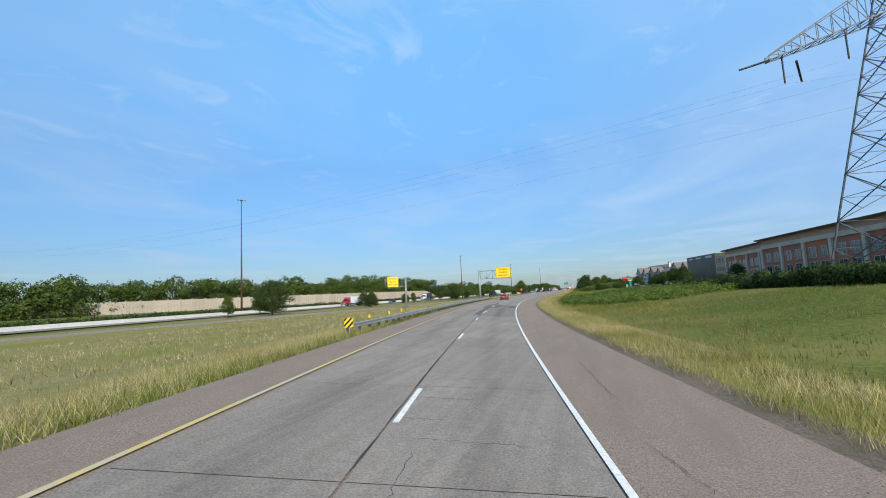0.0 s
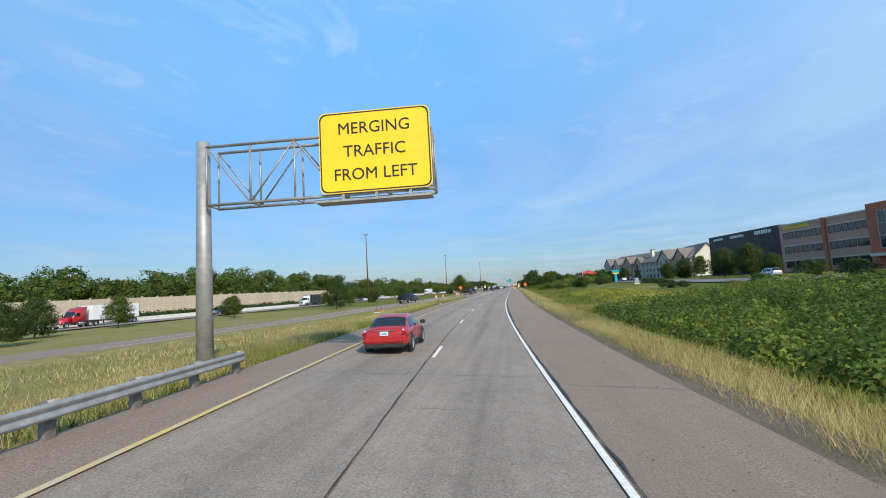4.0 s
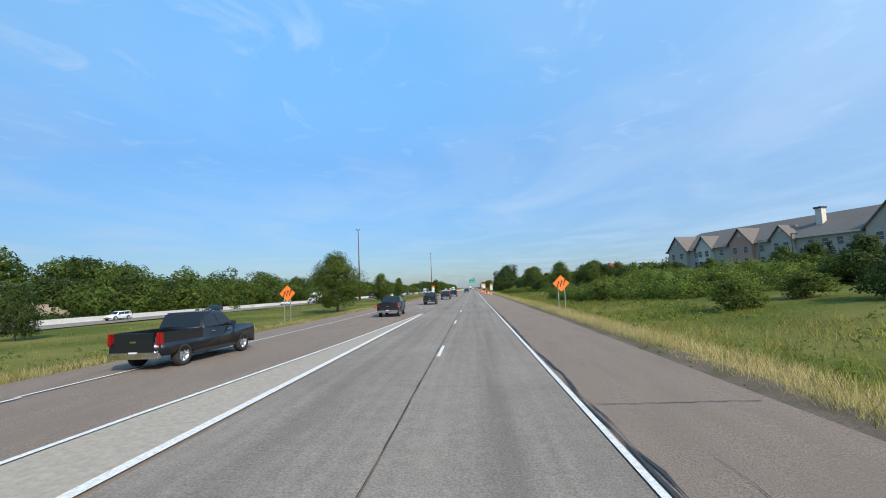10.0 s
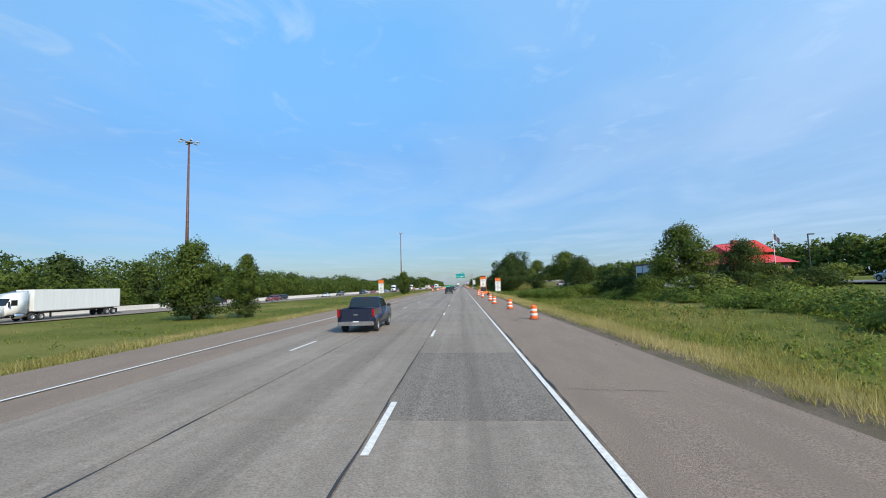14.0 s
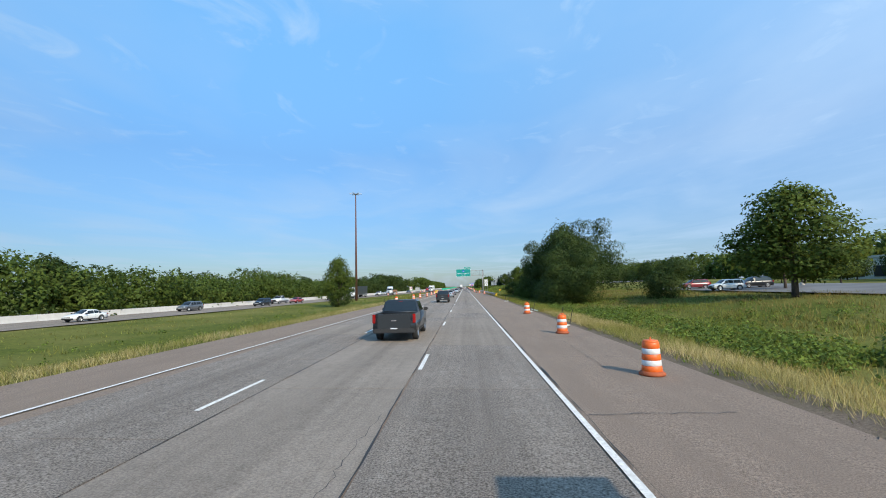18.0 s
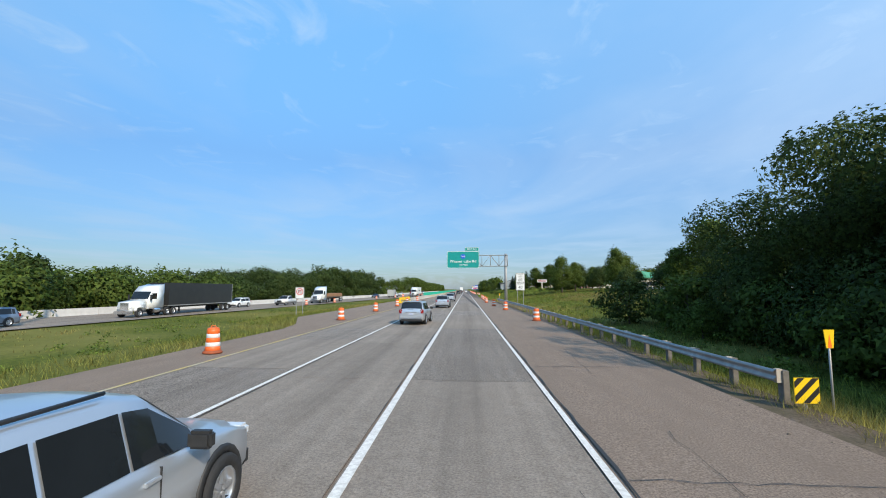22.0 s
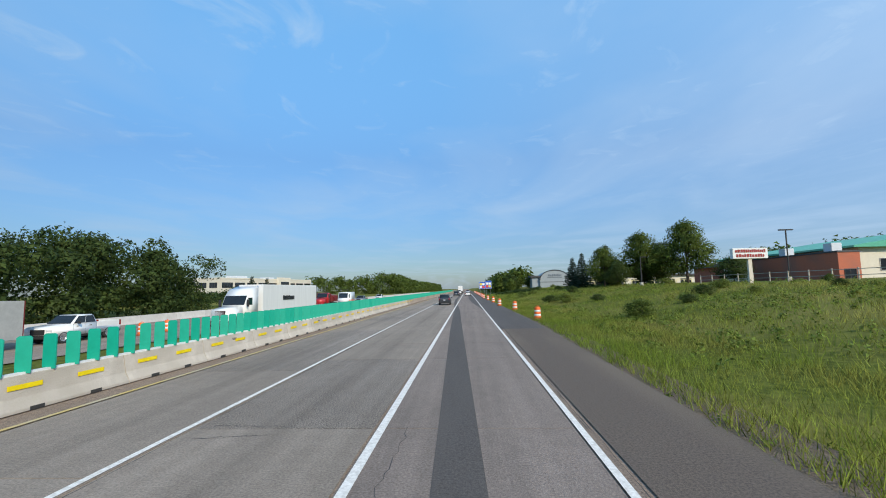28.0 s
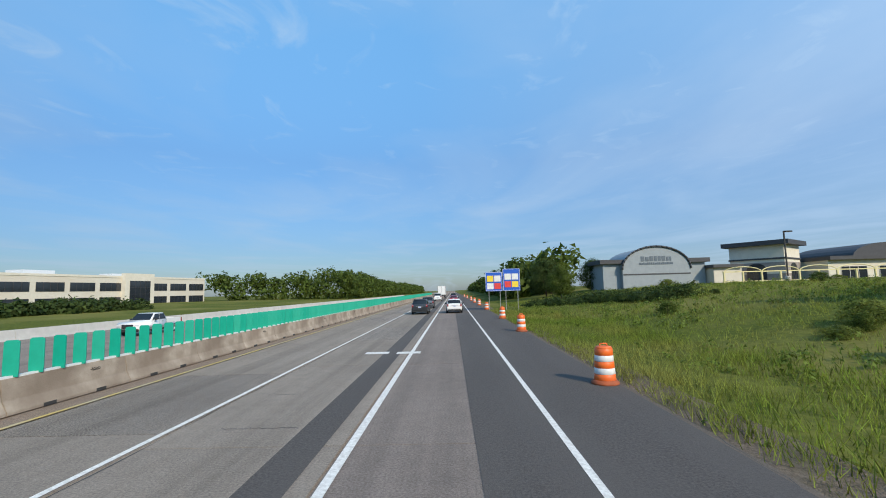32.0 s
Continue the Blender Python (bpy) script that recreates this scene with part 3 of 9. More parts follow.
def line(name, a, b, fn, w, material, label, z=0.012, d=4):
    ob = ribbon(name, steps(a, b, d), [lambda s: fn(s) - w / 2, lambda s: fn(s) + w / 2], z, material)
    return tagged(ob, label, "road marking", kind="structure")


line("line_right", -60, 1500, const(1.83), 0.125, M_WHITE, "solid white edge line with worn paint")
line("line_left_yellow", -60, 201, const(-5.67), 0.14, M_YELLOW, "solid yellow edge line")
line("line_gore", 201, 296, const(-5.67), 0.22, M_WHITE, "wide white gore line")
line("line_ramp", 60, 296, lambda s: RAMP_R(s), 0.14, M_WHITE, "white edge line of the entrance ramp", lambda s: max(0.012, 0) + (RAMP_Z(s) if s < 200 else 0.0))
line("line_ramp_far", -60, 262, lambda s: RAMP_R(s) - lerp(s, (150, 262), (4.6, 4.9)), 0.14, M_WHITE, "white edge line of the entrance ramp", lambda s: 0.012 + (RAMP_Z(s) if s < 200 else 0.0))
line("line_left", 262, 500, lambda s: lerp(s, (262, 338, 360, 414, 460, 500), (-12.55, -11.9, -11.2, -10.7, -9.9, -9.35)), 0.13, M_WHITE, "thin white left edge line")
line("line_left_gold", 500, 1500, lambda s: lerp(s, (500, 525, 600, 700), (-9.35, -8.8, -9.5, -9.3)), 0.13, M_YELLOW, "solid yellow left edge line")
line("line_middle", 522, 1500, lambda s: lerp(s, (522, 535), (-5.9, -5.62)), 0.12, M_WHITE, "solid white lane line")
line("line_lane", 524, 1500, const(-1.83), 0.155, M_WHITE, "wide solid white lane line")
for i in range(-4, 34):
    s = 8.7 + 15.24 * i
    if s > 520:
        break
    ob = ribbon("lane_dash", steps(s, s + 3.05, 1.6), [const(-1.89), const(-1.76)], 0.012, M_WHITE)
    tagged(ob, "short white painted lane dash on concrete", "road marking", "lane dashes", "structure")
for i in range(0, 14):
    s = 308.9 + 15.24 * i
    ob = ribbon("lane_dash", steps(s, s + 3.05, 1.6), [lambda q: LINE_L(q) - 0.06, lambda q: LINE_L(q) + 0.06], 0.012, M_WHITE)
    tagged(ob, "short white painted lane dash on concrete", "road marking", "lane dashes", "structure")
tagged(ribbon("worn_shoulder", steps(640, 1200, 5), [lambda s: min(EDGE_R(s), 2.1 + max(0, (690 - s) * 0.076) + 0.12 * noise.noise(Vector((s * 0.3, 2, 0)))), lambda s: EDGE_R(s) + 0.02], 0.003, M_WORN), "dark worn asphalt shoulder with loose grit", "shoulder", kind="structure")
for k, u0 in ((813.5, -3.81), (813.4, -2.46)):
    tagged(ribbon("stop_mark", steps(k, k + 0.6, 1), [const(u0), const(u0 + 1.0)], 0.0125, M_WHITE), "short white painted cross mark", "road marking", kind="structure")
# fresh asphalt strips over the shifted seams
tagged(ribbon("asphalt_strip", steps(610, 1200, 5), [lambda s: lerp(s, (610, 640, 690, 727, 751, 776, 801), (1.5, 0.72, -0.37, -1.34, -1.75, -2.5, -3.0)), lambda s: lerp(s, (610, 640, 690, 727, 751, 776, 801), (1.9, 1.3, 0.34, -0.56, -1.1, -2.0, -2.3))], 0.006, M_BLACK), "dark fresh asphalt strip patched into the lane", "asphalt patch", kind="structure")
tagged(ribbon("asphalt_shoulder", steps(725, 1200, 5), [lambda s: lerp(s, (725, 745, 776, 801, 900), (1.9, 1.85, 0.74, 0.29, 0.1)), lambda s: EDGE_R(s) - 0.1], 0.007, M_BLACK), "dark fresh asphalt along the shoulder", "asphalt patch", kind="structure")

# cracks: thin jagged seams across and along the slabs
rs = np.random.RandomState(8)
v, f = [], []


def crack(s, u, ds, du, n, w):
    k = len(v)
    for i in range(n + 1):
        j = (rs.normal() * 0.028, rs.normal() * 0.028)
        a, b = s + ds * i / n + j[0], u + du * i / n + j[1]
        ww = w * rs.uniform(0.4, 1.2)
        if abs(ds) > abs(du):
            v.extend((P(a, b - ww, 0.0035), P(a, b + ww, 0.0035)))
        else:
            v.extend((P(a - ww, b, 0.0035), P(a + ww, b, 0.0035)))
    for i in range(n):
        q = (k + 2 * i, k + 2 * i + 1, k + 2 * i + 3, k + 2 * i + 2)
        f.append(q if abs(ds) > abs(du) else q[::-1])


for i in range(300):
    s = rs.uniform(-5, 840)
    lane = rs.choice((0, 0, 0, 1, 1, 2))
    if lane == 2:
        crack(s, rs.uniform(2.3, 4.4), rs.uniform(2, 9), rs.uniform(-0.5, 0.5), 14, 0.007)
    elif rs.uniform() < 0.75:
        crack(s, (-1.9, -5.4)[lane] + rs.uniform(0, 0.9), rs.uniform(-0.25, 0.25), rs.uniform(0.8, 3.2), 18, rs.uniform(0.006, 0.013))
    else:
        crack(s, (-1.6, -5.2)[lane] + rs.choice((0.1, 2.6, 3.0)) + rs.uniform(0, 0.3), rs.uniform(2, 6), rs.uniform(-0.2, 0.2), 24, 0.006)
for i in range(95):
    s = 60 + 7.4 * i + rs.uniform(-2, 2)
    if s < 640:
        crack(s, 2.1, rs.uniform(-0.5, 0.5), rs.uniform(1.2, 4.2), 16, rs.uniform(0.008, 0.02))
me = mesh("road_cracks", v, f); me.materials.append(M_JOINT)
tagged(new("road_cracks", me), "fine dark cracks across the worn concrete", "cracks", kind="stuff")


def patch(s, u, ls, lu, material, label, z=0.005, seed=0):
    r = random.Random(seed)
    n = 14
    w = [r.uniform(0.8, 1.15) for i in range(n)]
    vs = []
    for i in range(n):
        a = 2 * math.pi * i / n
        c, d = math.cos(a), math.sin(a)
        vs.append(P(s + ls / 2 * w[i] * math.copysign(abs(d) ** 0.6, d), u + lu / 2 * w[i] * math.copysign(abs(c) ** 0.6, c), z))
    me = mesh("road_patch", vs, [tuple(range(n))]); me.materials.append(material)
    tagged(new("road_patch", me), label, "road patch", kind="structure")


M_TAR = mat("tar_patch", (0.07, 0.06, 0.055), (0.11, 0.095, 0.085), 12, 0.85, bump=0.6)
for i, (s, u, ls, lu) in enumerate(((511.8, -5.08, 0.9, 0.5), (515.3, -6.03, 1.6, 0.55), (510.9, -4.52, 0.6, 0.35), (435.0, -4.96, 0.5, 0.4), (439.9, -3.83, 0.9, 0.6), (440.7, -5.23, 0.6, 0.6), (606.3, -5.97, 2.4, 0.16), (605.7, -2.28, 1.2, 0.25), (610.1, -5.91, 2.0, 0.16), (630.4, -2.91, 1.4, 0.1), (320, -0.3, 0.4, 0.25), (92, 0.9, 1.2, 0.3))):
    patch(s, u, ls, lu, M_TAR, "dark tar patch worn into the lane", seed=i)


def strip_patch(a, b, u0, u1, material, label, z, seed):
    """A long patch with square ends and crumbled sides."""
    q = lambda s, k: 0.09 * noise.noise(Vector((s * 0.7, k, seed))) + 0.05 * noise.noise(Vector((s * 2.4, k, seed)))
    tagged(ribbon("road_patch", steps(a, b, 0.6), [lambda s: u0 + q(s, 1), lambda s: u1 + q(s, 2)], z, material), label, "road patch", kind="structure")


for i, (a, b, u0, u1) in enumerate(((48, 74, -2.75, -2.05), (66, 82, -3.2, -2.7), (67.5, 76, 0.55, 1.65), (68, 80, -1.85, -0.75), (78, 92, -2.6, -2.1))):
    strip_patch(a, b, u0, u1, M_DARKC, "scarified dark stretch of the lane", 0.0045 + 0.0004 * i, 40 + i)
strip_patch(51, 57, -2.06, -1.8, M_WHITEW, "pale worn filler in the lane", 0.0072, 50)
strip_patch(63.4, 63.7, -1.85, -0.5, M_WHITEW, "pale filled saw cut across the lane", 0.0074, 51)
strip_patch(72.2, 72.6, -4.2, -2.1, M_WHITEW, "pale filled saw cut across the lane", 0.0076, 52)

# crumbs of asphalt and stones along the pavement edge
rs = np.random.RandomState(12)
v, f = [], []
for i in range(5200):
    s = rs.uniform(0, 860)
    u = EDGE_R(s) + rs.normal() * 0.32 - 0.1 if rs.uniform() < 0.75 else rs.uniform(2.2, EDGE_R(s))
    r = rs.uniform(0.008, 0.03) * (2.2 if rs.uniform() < 0.06 else 1.0)
    p = P(s, u, -0.022 if u < EDGE_R(s) else -0.04)
    a = rs.uniform(0, 6.28)
    k = len(v)
    for d in (0, 2.1, 4.2):
        v.append(p + Vector((math.cos(a + d) * r, math.sin(a + d) * r * rs.uniform(0.6, 1.4), 0)))
    v.append(p + Vector((0, 0, r * rs.uniform(0.5, 1.1))))
    f += [(k, k + 1, k + 3), (k + 1, k + 2, k + 3), (k + 2, k, k + 3)]
me = mesh("shoulder_debris", v, f); me.materials.append(mat("crumb_dark", (0.10, 0.08, 0.065), (0.2, 0.16, 0.125), 3, 0.95, per="island", spread=0.5))
tagged(new("shoulder_debris", me), "loose asphalt crumbs and stones along the shoulder", "debris", kind="stuff")

# ---------------- roadside things ----------------
I4 = Matrix.Identity(4)
M_ORANGE = mat("drum_orange", (0.92, 0.17, 0.02), (0.8, 0.13, 0.015), 6, 0.45, third=(0.75, 0.15, 0.04), third_scale=2.0)
M_REFL = mat("drum_white", (0.8, 0.8, 0.78), (0.68, 0.67, 0.64), 5, 0.4)
M_RUBBER = mat("tyre_rubber", (0.022, 0.022, 0.023), (0.03, 0.03, 0.03), 12, 0.85)
M_WOODP = mat("timber_post", (0.5, 0.44, 0.36), (0.36, 0.31, 0.25), 6, 0.9, stretch=(1, 1, 0.2))


def lathe(bm, prof, n=20):
    rings = []
    for r, z in prof:
        rings.append([bm.verts.new((r * math.cos(2 * math.pi * i / n), r * math.sin(2 * math.pi * i / n), z)) for i in range(n)])
    for a, b in zip(rings, rings[1:]):
        for i in range(n):
            bm.faces.new((a[i], a[(i + 1) % n], b[(i + 1) % n], b[i])).smooth = True
    bm.faces.new(rings[0][::-1]); bm.faces.new(rings[-1])


def lt(prof, n=20):
    bm = bmesh.new()
    lathe(bm, prof, n)
    return bm


def make_drum(m):
    d = thing("traffic_drum", "orange and white striped plastic traffic drum on a rubber base", "traffic drum", m, "work zone drums")
    part("rubber_base", lt([(0.36, 0), (0.37, 0.05), (0.30, 0.11), (0.28, 0.12)]), mat("drum_base", (0.45, 0.10, 0.03), (0.25, 0.07, 0.03), 5, 0.8), d, "dirty orange-brown rubber base")
    zs = [0.10, 0.27, 0.43, 0.60, 0.76, 0.94]
    rs = [0.285, 0.272, 0.262, 0.25, 0.24, 0.232]
    for i in range(5):
        step = 0.012
        part("band", lt([(rs[i] - step, zs[i]), (rs[i], zs[i] + 0.012), (rs[i + 1], zs[i + 1] - 0.012), (rs[i + 1] - step, zs[i + 1])]), (M_ORANGE, M_REFL)[i % 2], d)
    part("cap", lt([(0.225, 0.93), (0.20, 0.985), (0.10, 1.0), (0.0001, 1.0)]), M_ORANGE, d)
    bm = bmesh.new()
    tube(bm, (-0.11, 0, 0.98), (-0.09, 0, 1.06), 0.018, n=6); tube(bm, (-0.09, 0, 1.06), (0.09, 0, 1.06), 0.018, n=6); tube(bm, (0.09, 0, 1.06), (0.11, 0, 0.98), 0.018, n=6)
    part("carry_handle", bm, M_ORANGE, d)
    return d


DR = [(385, 5.0), (398, 4.7), (410, 4.0), (421, 4.2), (438, 3.85), (450, 3.5), (465.3, 5.0), (476.5, 4.9), (493.5, 5.4), (587, 5.7), (605.2, 4.8), (617.5, 4.15), (634.2, 3.8), (646.8, 4.1), (659.3, 4.2), (672.5, 4.4), (733, 5.5), (748, 5.3), (761, 4.5), (776, 4.5), (792, 4.3), (807, 4.0), (822, 4.1), (834, 4.3), (852, 4.3), (868, 4.3), (884, 4.3), (900, 4.3), (930, 4.3), (960, 4.3)]
DL = [(216, -17.4), (232, -18.0), (248.4, -15.9), (260, -16.6), (522, -11.3), (539, -10.5), (551.6, -10.5), (567, -10.2), (586, -10.5), (600.5, -10.6), (616, -10.5), (628, -10.6), (645.4, -10.7)]
first = None
rng = random.Random(11)
for s, u in DR + DL:
    zz = 0.0 if -15 < u < 6.3 else max(-0.35, zg(s, u))
    m = at(s, u, zz, rng.uniform(0, 360))
    first = make_drum(m) if first is None else None or first
    if (s, u) != DR[0]:
        copy_thing(first, m)

# W-beam guardrails
M_POSTW = mat("post_weathered", (0.20, 0.18, 0.155), (0.12, 0.105, 0.09), 5, 0.85)


def guardrail(name, a, b, fu, side, label, zz=0.0):
    g = thing(name, label, "guardrail")
    prof = [(0.0, 0.50), (0.055, 0.535), (0.055, 0.575), (0.0, 0.62), (0.0, 0.665), (0.055, 0.71), (0.055, 0.75), (0.0, 0.79)]
    ss = steps(a, b, 3.81)
    for i in range(len(ss) - 1):
        vs, fs_ = [], []
        for s in (ss[i] - 0.06, ss[i + 1] + 0.06):
            for t in (0.0, 0.006):
                for o, z in prof:
                    vs.append(P(s, fu(s) - side * (o + t), z + zz))
        k = len(prof)
        for j in range(k - 1):
            fs_.append((j, j + 1, 2 * k + j + 1, 2 * k + j))
            fs_.append((k + j, 3 * k + j, 3 * k + j + 1, k + j + 1))
        me = mesh("rail", vs, fs_, True)
        hang("rail", me, M_GALV, g)
    for i, s in enumerate(steps(a, b, 1.905)):
        p = P(s, fu(s) + side * 0.20, zz)
        o = part("post", bx(-0.075, 0.075, -0.1, 0.1, -0.5, 0.77, 0.01), M_POSTW, g)
        o.matrix_world = Matrix.Translation(p) @ Matrix.Rotation(-center(s)[2], 4, "Z")
        k = part("block", bx(-0.07, 0.07, -0.06, 0.06, 0.48, 0.8), M_WOODP, g)
        k.matrix_world = Matrix.Translation(P(s, fu(s) + side * 0.08, zz)) @ Matrix.Rotation(-center(s)[2], 4, "Z")
    return g


guardrail("guardrail", 25, 112, lambda s: lerp(s, (25, 32, 60, 95, 112), (-8.2, -7.9, -7.6, -7.35, -7.2)), -1, "galvanised steel W-beam guardrail on weathered posts", -0.16)
guardrail("guardrail", 561, 637.5, lambda s: lerp(s, (561, 580, 606, 641), (7.2, 6.9, 6.65, 6.1)), 1, "galvanised steel W-beam guardrail with shadowed posts", -0.05)


def hazard(m):
    h = thing("hazard_marker", "black and yellow striped guardrail end marker", "hazard marker", m)
    part("panel", bx(-0.27, 0.27, -0.02, 0.0, 0.42, 0.98), M_SIGNY, h)
    for i in range(4):
        c = -0.62 + 0.31 * i
        bm = bmesh.new()
        bm.faces.new([bm.verts.new((x, -0.024, 0.7 + x + c + o)) for x, o in ((-0.6, 0), (0.6, 0), (0.6, 0.15), (-0.6, 0.15))])
        for co, no in (((-0.265, 0, 0), (-1, 0, 0)), ((0.265, 0, 0), (1, 0, 0)), ((0, 0, 0.425), (0, 0, -1)), ((0, 0, 0.975), (0, 0, 1))):
            bmesh.ops.bisect_plane(bm, geom=bm.verts[:] + bm.edges[:] + bm.faces[:], plane_co=co, plane_no=no, clear_outer=True)
        if bm.faces:
            part("stripe", bm, M_SIGNK, h)
        else:
            bm.free()
    part("post", tb((0, 0.05, -0.3), (0, 0.05, 0.95), 0.03), M_GALV, h)


hazard(at(560.3, 7.4, -0.3))
hazard(at(24.6, -8.2, 0.0))
for s, u in ((560.8, 8.35), (638.2, 6.6)):
    d = thing("delineator", "yellow delineator plate on a thin steel post", "delineator", at(s, u, -0.15))
    part("post", tb((0, 0, -0.5), (0, 0, 1.8), 0.025), M_GALV, d)
    part("plate", pr([(-0.08, 1.42), (0.08, 1.42), (0.12, 1.85), (-0.12, 1.85)], "y", -0.03, -0.01), M_SIGNY, d)
    part("red_wedge", pr([(-0.05, 1.43), (0.05, 1.43), (0.0, 1.75)], "y", -0.034, -0.03), M_SIGNO, d)
for s in (28.0, 33.0, 37.0):
    d = thing("delineator", "small yellow reflector on the guardrail post", "delineator", at(s, -8.0, 0.78))
    part("plate", bx(-0.06, 0.06, -0.01, 0.01, 0.0, 0.2), M_SIGNY, d)

# signs on posts


def panel(parent, w, h, z, material, border=None, y=0.0, name="panel", r=0.06):
    bm = bmesh.new()
    n = 4
    pts = []
    for cx, cz, a0 in ((w / 2 - r, h / 2 - r, 0), (-w / 2 + r, h / 2 - r, 90), (-w / 2 + r, -h / 2 + r, 180), (w / 2 - r, -h / 2 + r, 270)):
        for i in range(n + 1):
            a = radians(a0 + 90 * i / n)
            pts.append((cx + r * math.cos(a), z + cz + r * math.sin(a)))
    prism(bm, pts, "y", y - 0.012, y + 0.012)
    p = part(name, bm, material, parent)
    if border:
        bm = bmesh.new()
        e, t = 0.03, 0.022 + 0.006 * w
        A = [bm.verts.new((x * (1 - 2 * e / w), y - 0.0155, z + (q - z) * (1 - 2 * e / h))) for x, q in pts]
        B = [bm.verts.new((x * (1 - 2 * (e + t) / w), y - 0.0155, z + (q - z) * (1 - 2 * (e + t) / h))) for x, q in pts]
        for i in range(len(pts)):
            j = (i + 1) % len(pts)
            bm.faces.new((A[i], A[j], B[j], B[i]))
        part("border", bm, border, p)
    return p


def T(x, y, z):
    return Matrix.Translation((x, y, z))


def wz_signs(th, x, zc, fine, y=0.0):
    """An orange WORK ZONE plate over a white SPEED LIMIT 60."""
    panel(th, 1.22, 0.74, zc + 1.13, M_SIGNO, M_SIGNK, y, "work_zone_plate")
    words("WORK", 0.3, M_SIGNK, th, T(x, y - 0.018, zc + 1.29)); words("ZONE", 0.3, M_SIGNK, th, T(x, y - 0.018, zc + 0.98))
    panel(th, 1.22, 1.5, zc, M_SIGNW, M_SIGNK, y, "speed_plate")
    words("SPEED", 0.29, M_SIGNK, th, T(x, y - 0.018, zc + 0.5)); words("LIMIT", 0.29, M_SIGNK, th, T(x, y - 0.018, zc + 0.16)); words("60", 0.62, M_SIGNK, th, T(x, y - 0.018, zc - 0.33))
    if fine:
        panel(th, 1.22, 0.74, zc - 1.13, M_SIGNW, M_SIGNK, y, "fine_plate")
        words("$300", 0.27, M_SIGNK, th, T(x, y - 0.018, zc - 0.97)); words("FINE", 0.27, M_SIGNK, th, T(x, y - 0.018, zc - 1.28))


def posts(th, xs, z1, z0=-0.8, mat_=None, y=0.04):
    for x in xs:
        part("post", bx(x - 0.03, x + 0.03, y - 0.02, y + 0.04, z0, z1), mat_ or M_GALV, th)


for s, u in ((452.4, 8.1), (452.4, -18.6)):
    w = thing("work_zone_sign", "orange work zone plate over a white speed limit sign", "road sign", at(s, u, -0.1), "work zone signs")
    wz_signs(w, 0, 2.55, True)
    posts(w, (-0.42, 0.42), 3.9)

# speed feedback trailer
tr = thing("radar_trailer", "orange radar speed trailer parked on the shoulder", "trailer", at(452.2, 4.75, 0))
wz_signs(tr, 0, 2.95, False)
panel(tr, 1.22, 0.24, 2.06, M_SIGNW, M_SIGNK, 0, "your_speed_plate", 0.02)
words("YOUR SPEED", 0.19, M_SIGNK, tr, T(0, -0.018, 2.06))
part("display", bx(-0.6, 0.6, -0.02, 0.1, 1.0, 1.93, 0.02), mat("dark_display", (0.03, 0.03, 0.035), rough=0.3), tr, "unlit dark speed display")
part("side_frame", bx(-0.68, -0.62, -0.02, 0.06, 0.5, 4.4), M_SIGNO, tr)
part("side_frame", bx(0.62, 0.68, -0.02, 0.06, 0.5, 4.4), M_SIGNO, tr)
part("solar_panel", bx(-0.9, 0.62, -0.35, 0.55, 4.42, 4.46), mat("solar_cells", (0.02, 0.025, 0.05), rough=0.2), tr)
part("chassis", bx(-0.75, 1.35, -0.3, 0.5, 0.42, 0.66, 0.03), M_SIGNO, tr)
part("battery_box", bx(-0.1, 1.1, -0.2, 0.4, 0.66, 0.9, 0.03), M_SIGNO, tr)
part("fender", pr([(0.75, 0.5), (0.85, 0.78), (1.15, 0.84), (1.4, 0.72), (1.5, 0.5), (1.42, 0.5), (1.3, 0.66), (1.1, 0.74), (0.9, 0.7), (0.83, 0.5)], "y", -0.42, -0.1), M_SIGNO, tr)
bm = bmesh.new(); lathe(bm, [(0.12, -0.09), (0.33, -0.09), (0.36, -0.05), (0.36, 0.05), (0.33, 0.09), (0.12, 0.09)])
bmesh.ops.transform(bm, matrix=T(1.12, -0.26, 0.36) @ Matrix.Rotation(math.pi / 2, 4, "X"), verts=bm.verts)
part("wheel", bm, M_RUBBER, tr)
for x0, x1 in ((-0.7, -0.85), (1.3, 1.75)):
    part("jack_leg", tb((x0, -0.35, 0.6), (x1, -0.55, 0.02), 0.035), M_SIGNW, tr)

for s, u in ((296.3, -20.0), (297.4, 8.8)):
    o = thing("lane_shift_sign", "orange diamond warning sign with black lane shift arrows", "road sign", at(s, u, -0.4), "lane shift signs")
    bm = bmesh.new(); prism(bm, [(0, 2.25), (0.86, 3.11), (0, 3.97), (-0.86, 3.11)], "y", -0.012, 0.012)
    pl = part("diamond", bm, M_SIGNO, o)
    for i in (-1, 0, 1):
        bm = bmesh.new()
        q = [(-0.12, -0.33), (-0.03, -0.33), (-0.03, -0.12), (0.12, 0.08), (0.12, 0.16), (0.19, 0.16), (0.075, 0.36), (-0.04, 0.16), (0.03, 0.16), (0.03, 0.1), (-0.12, -0.1)]
        prism(bm, [(x + 0.33 * i, 3.11 + z + 0.1 * i) for x, z in q], "y", -0.022, -0.013)
        part("arrow", bm, M_SIGNK, pl)
    posts(o, (-0.33, 0.33), 2.7)

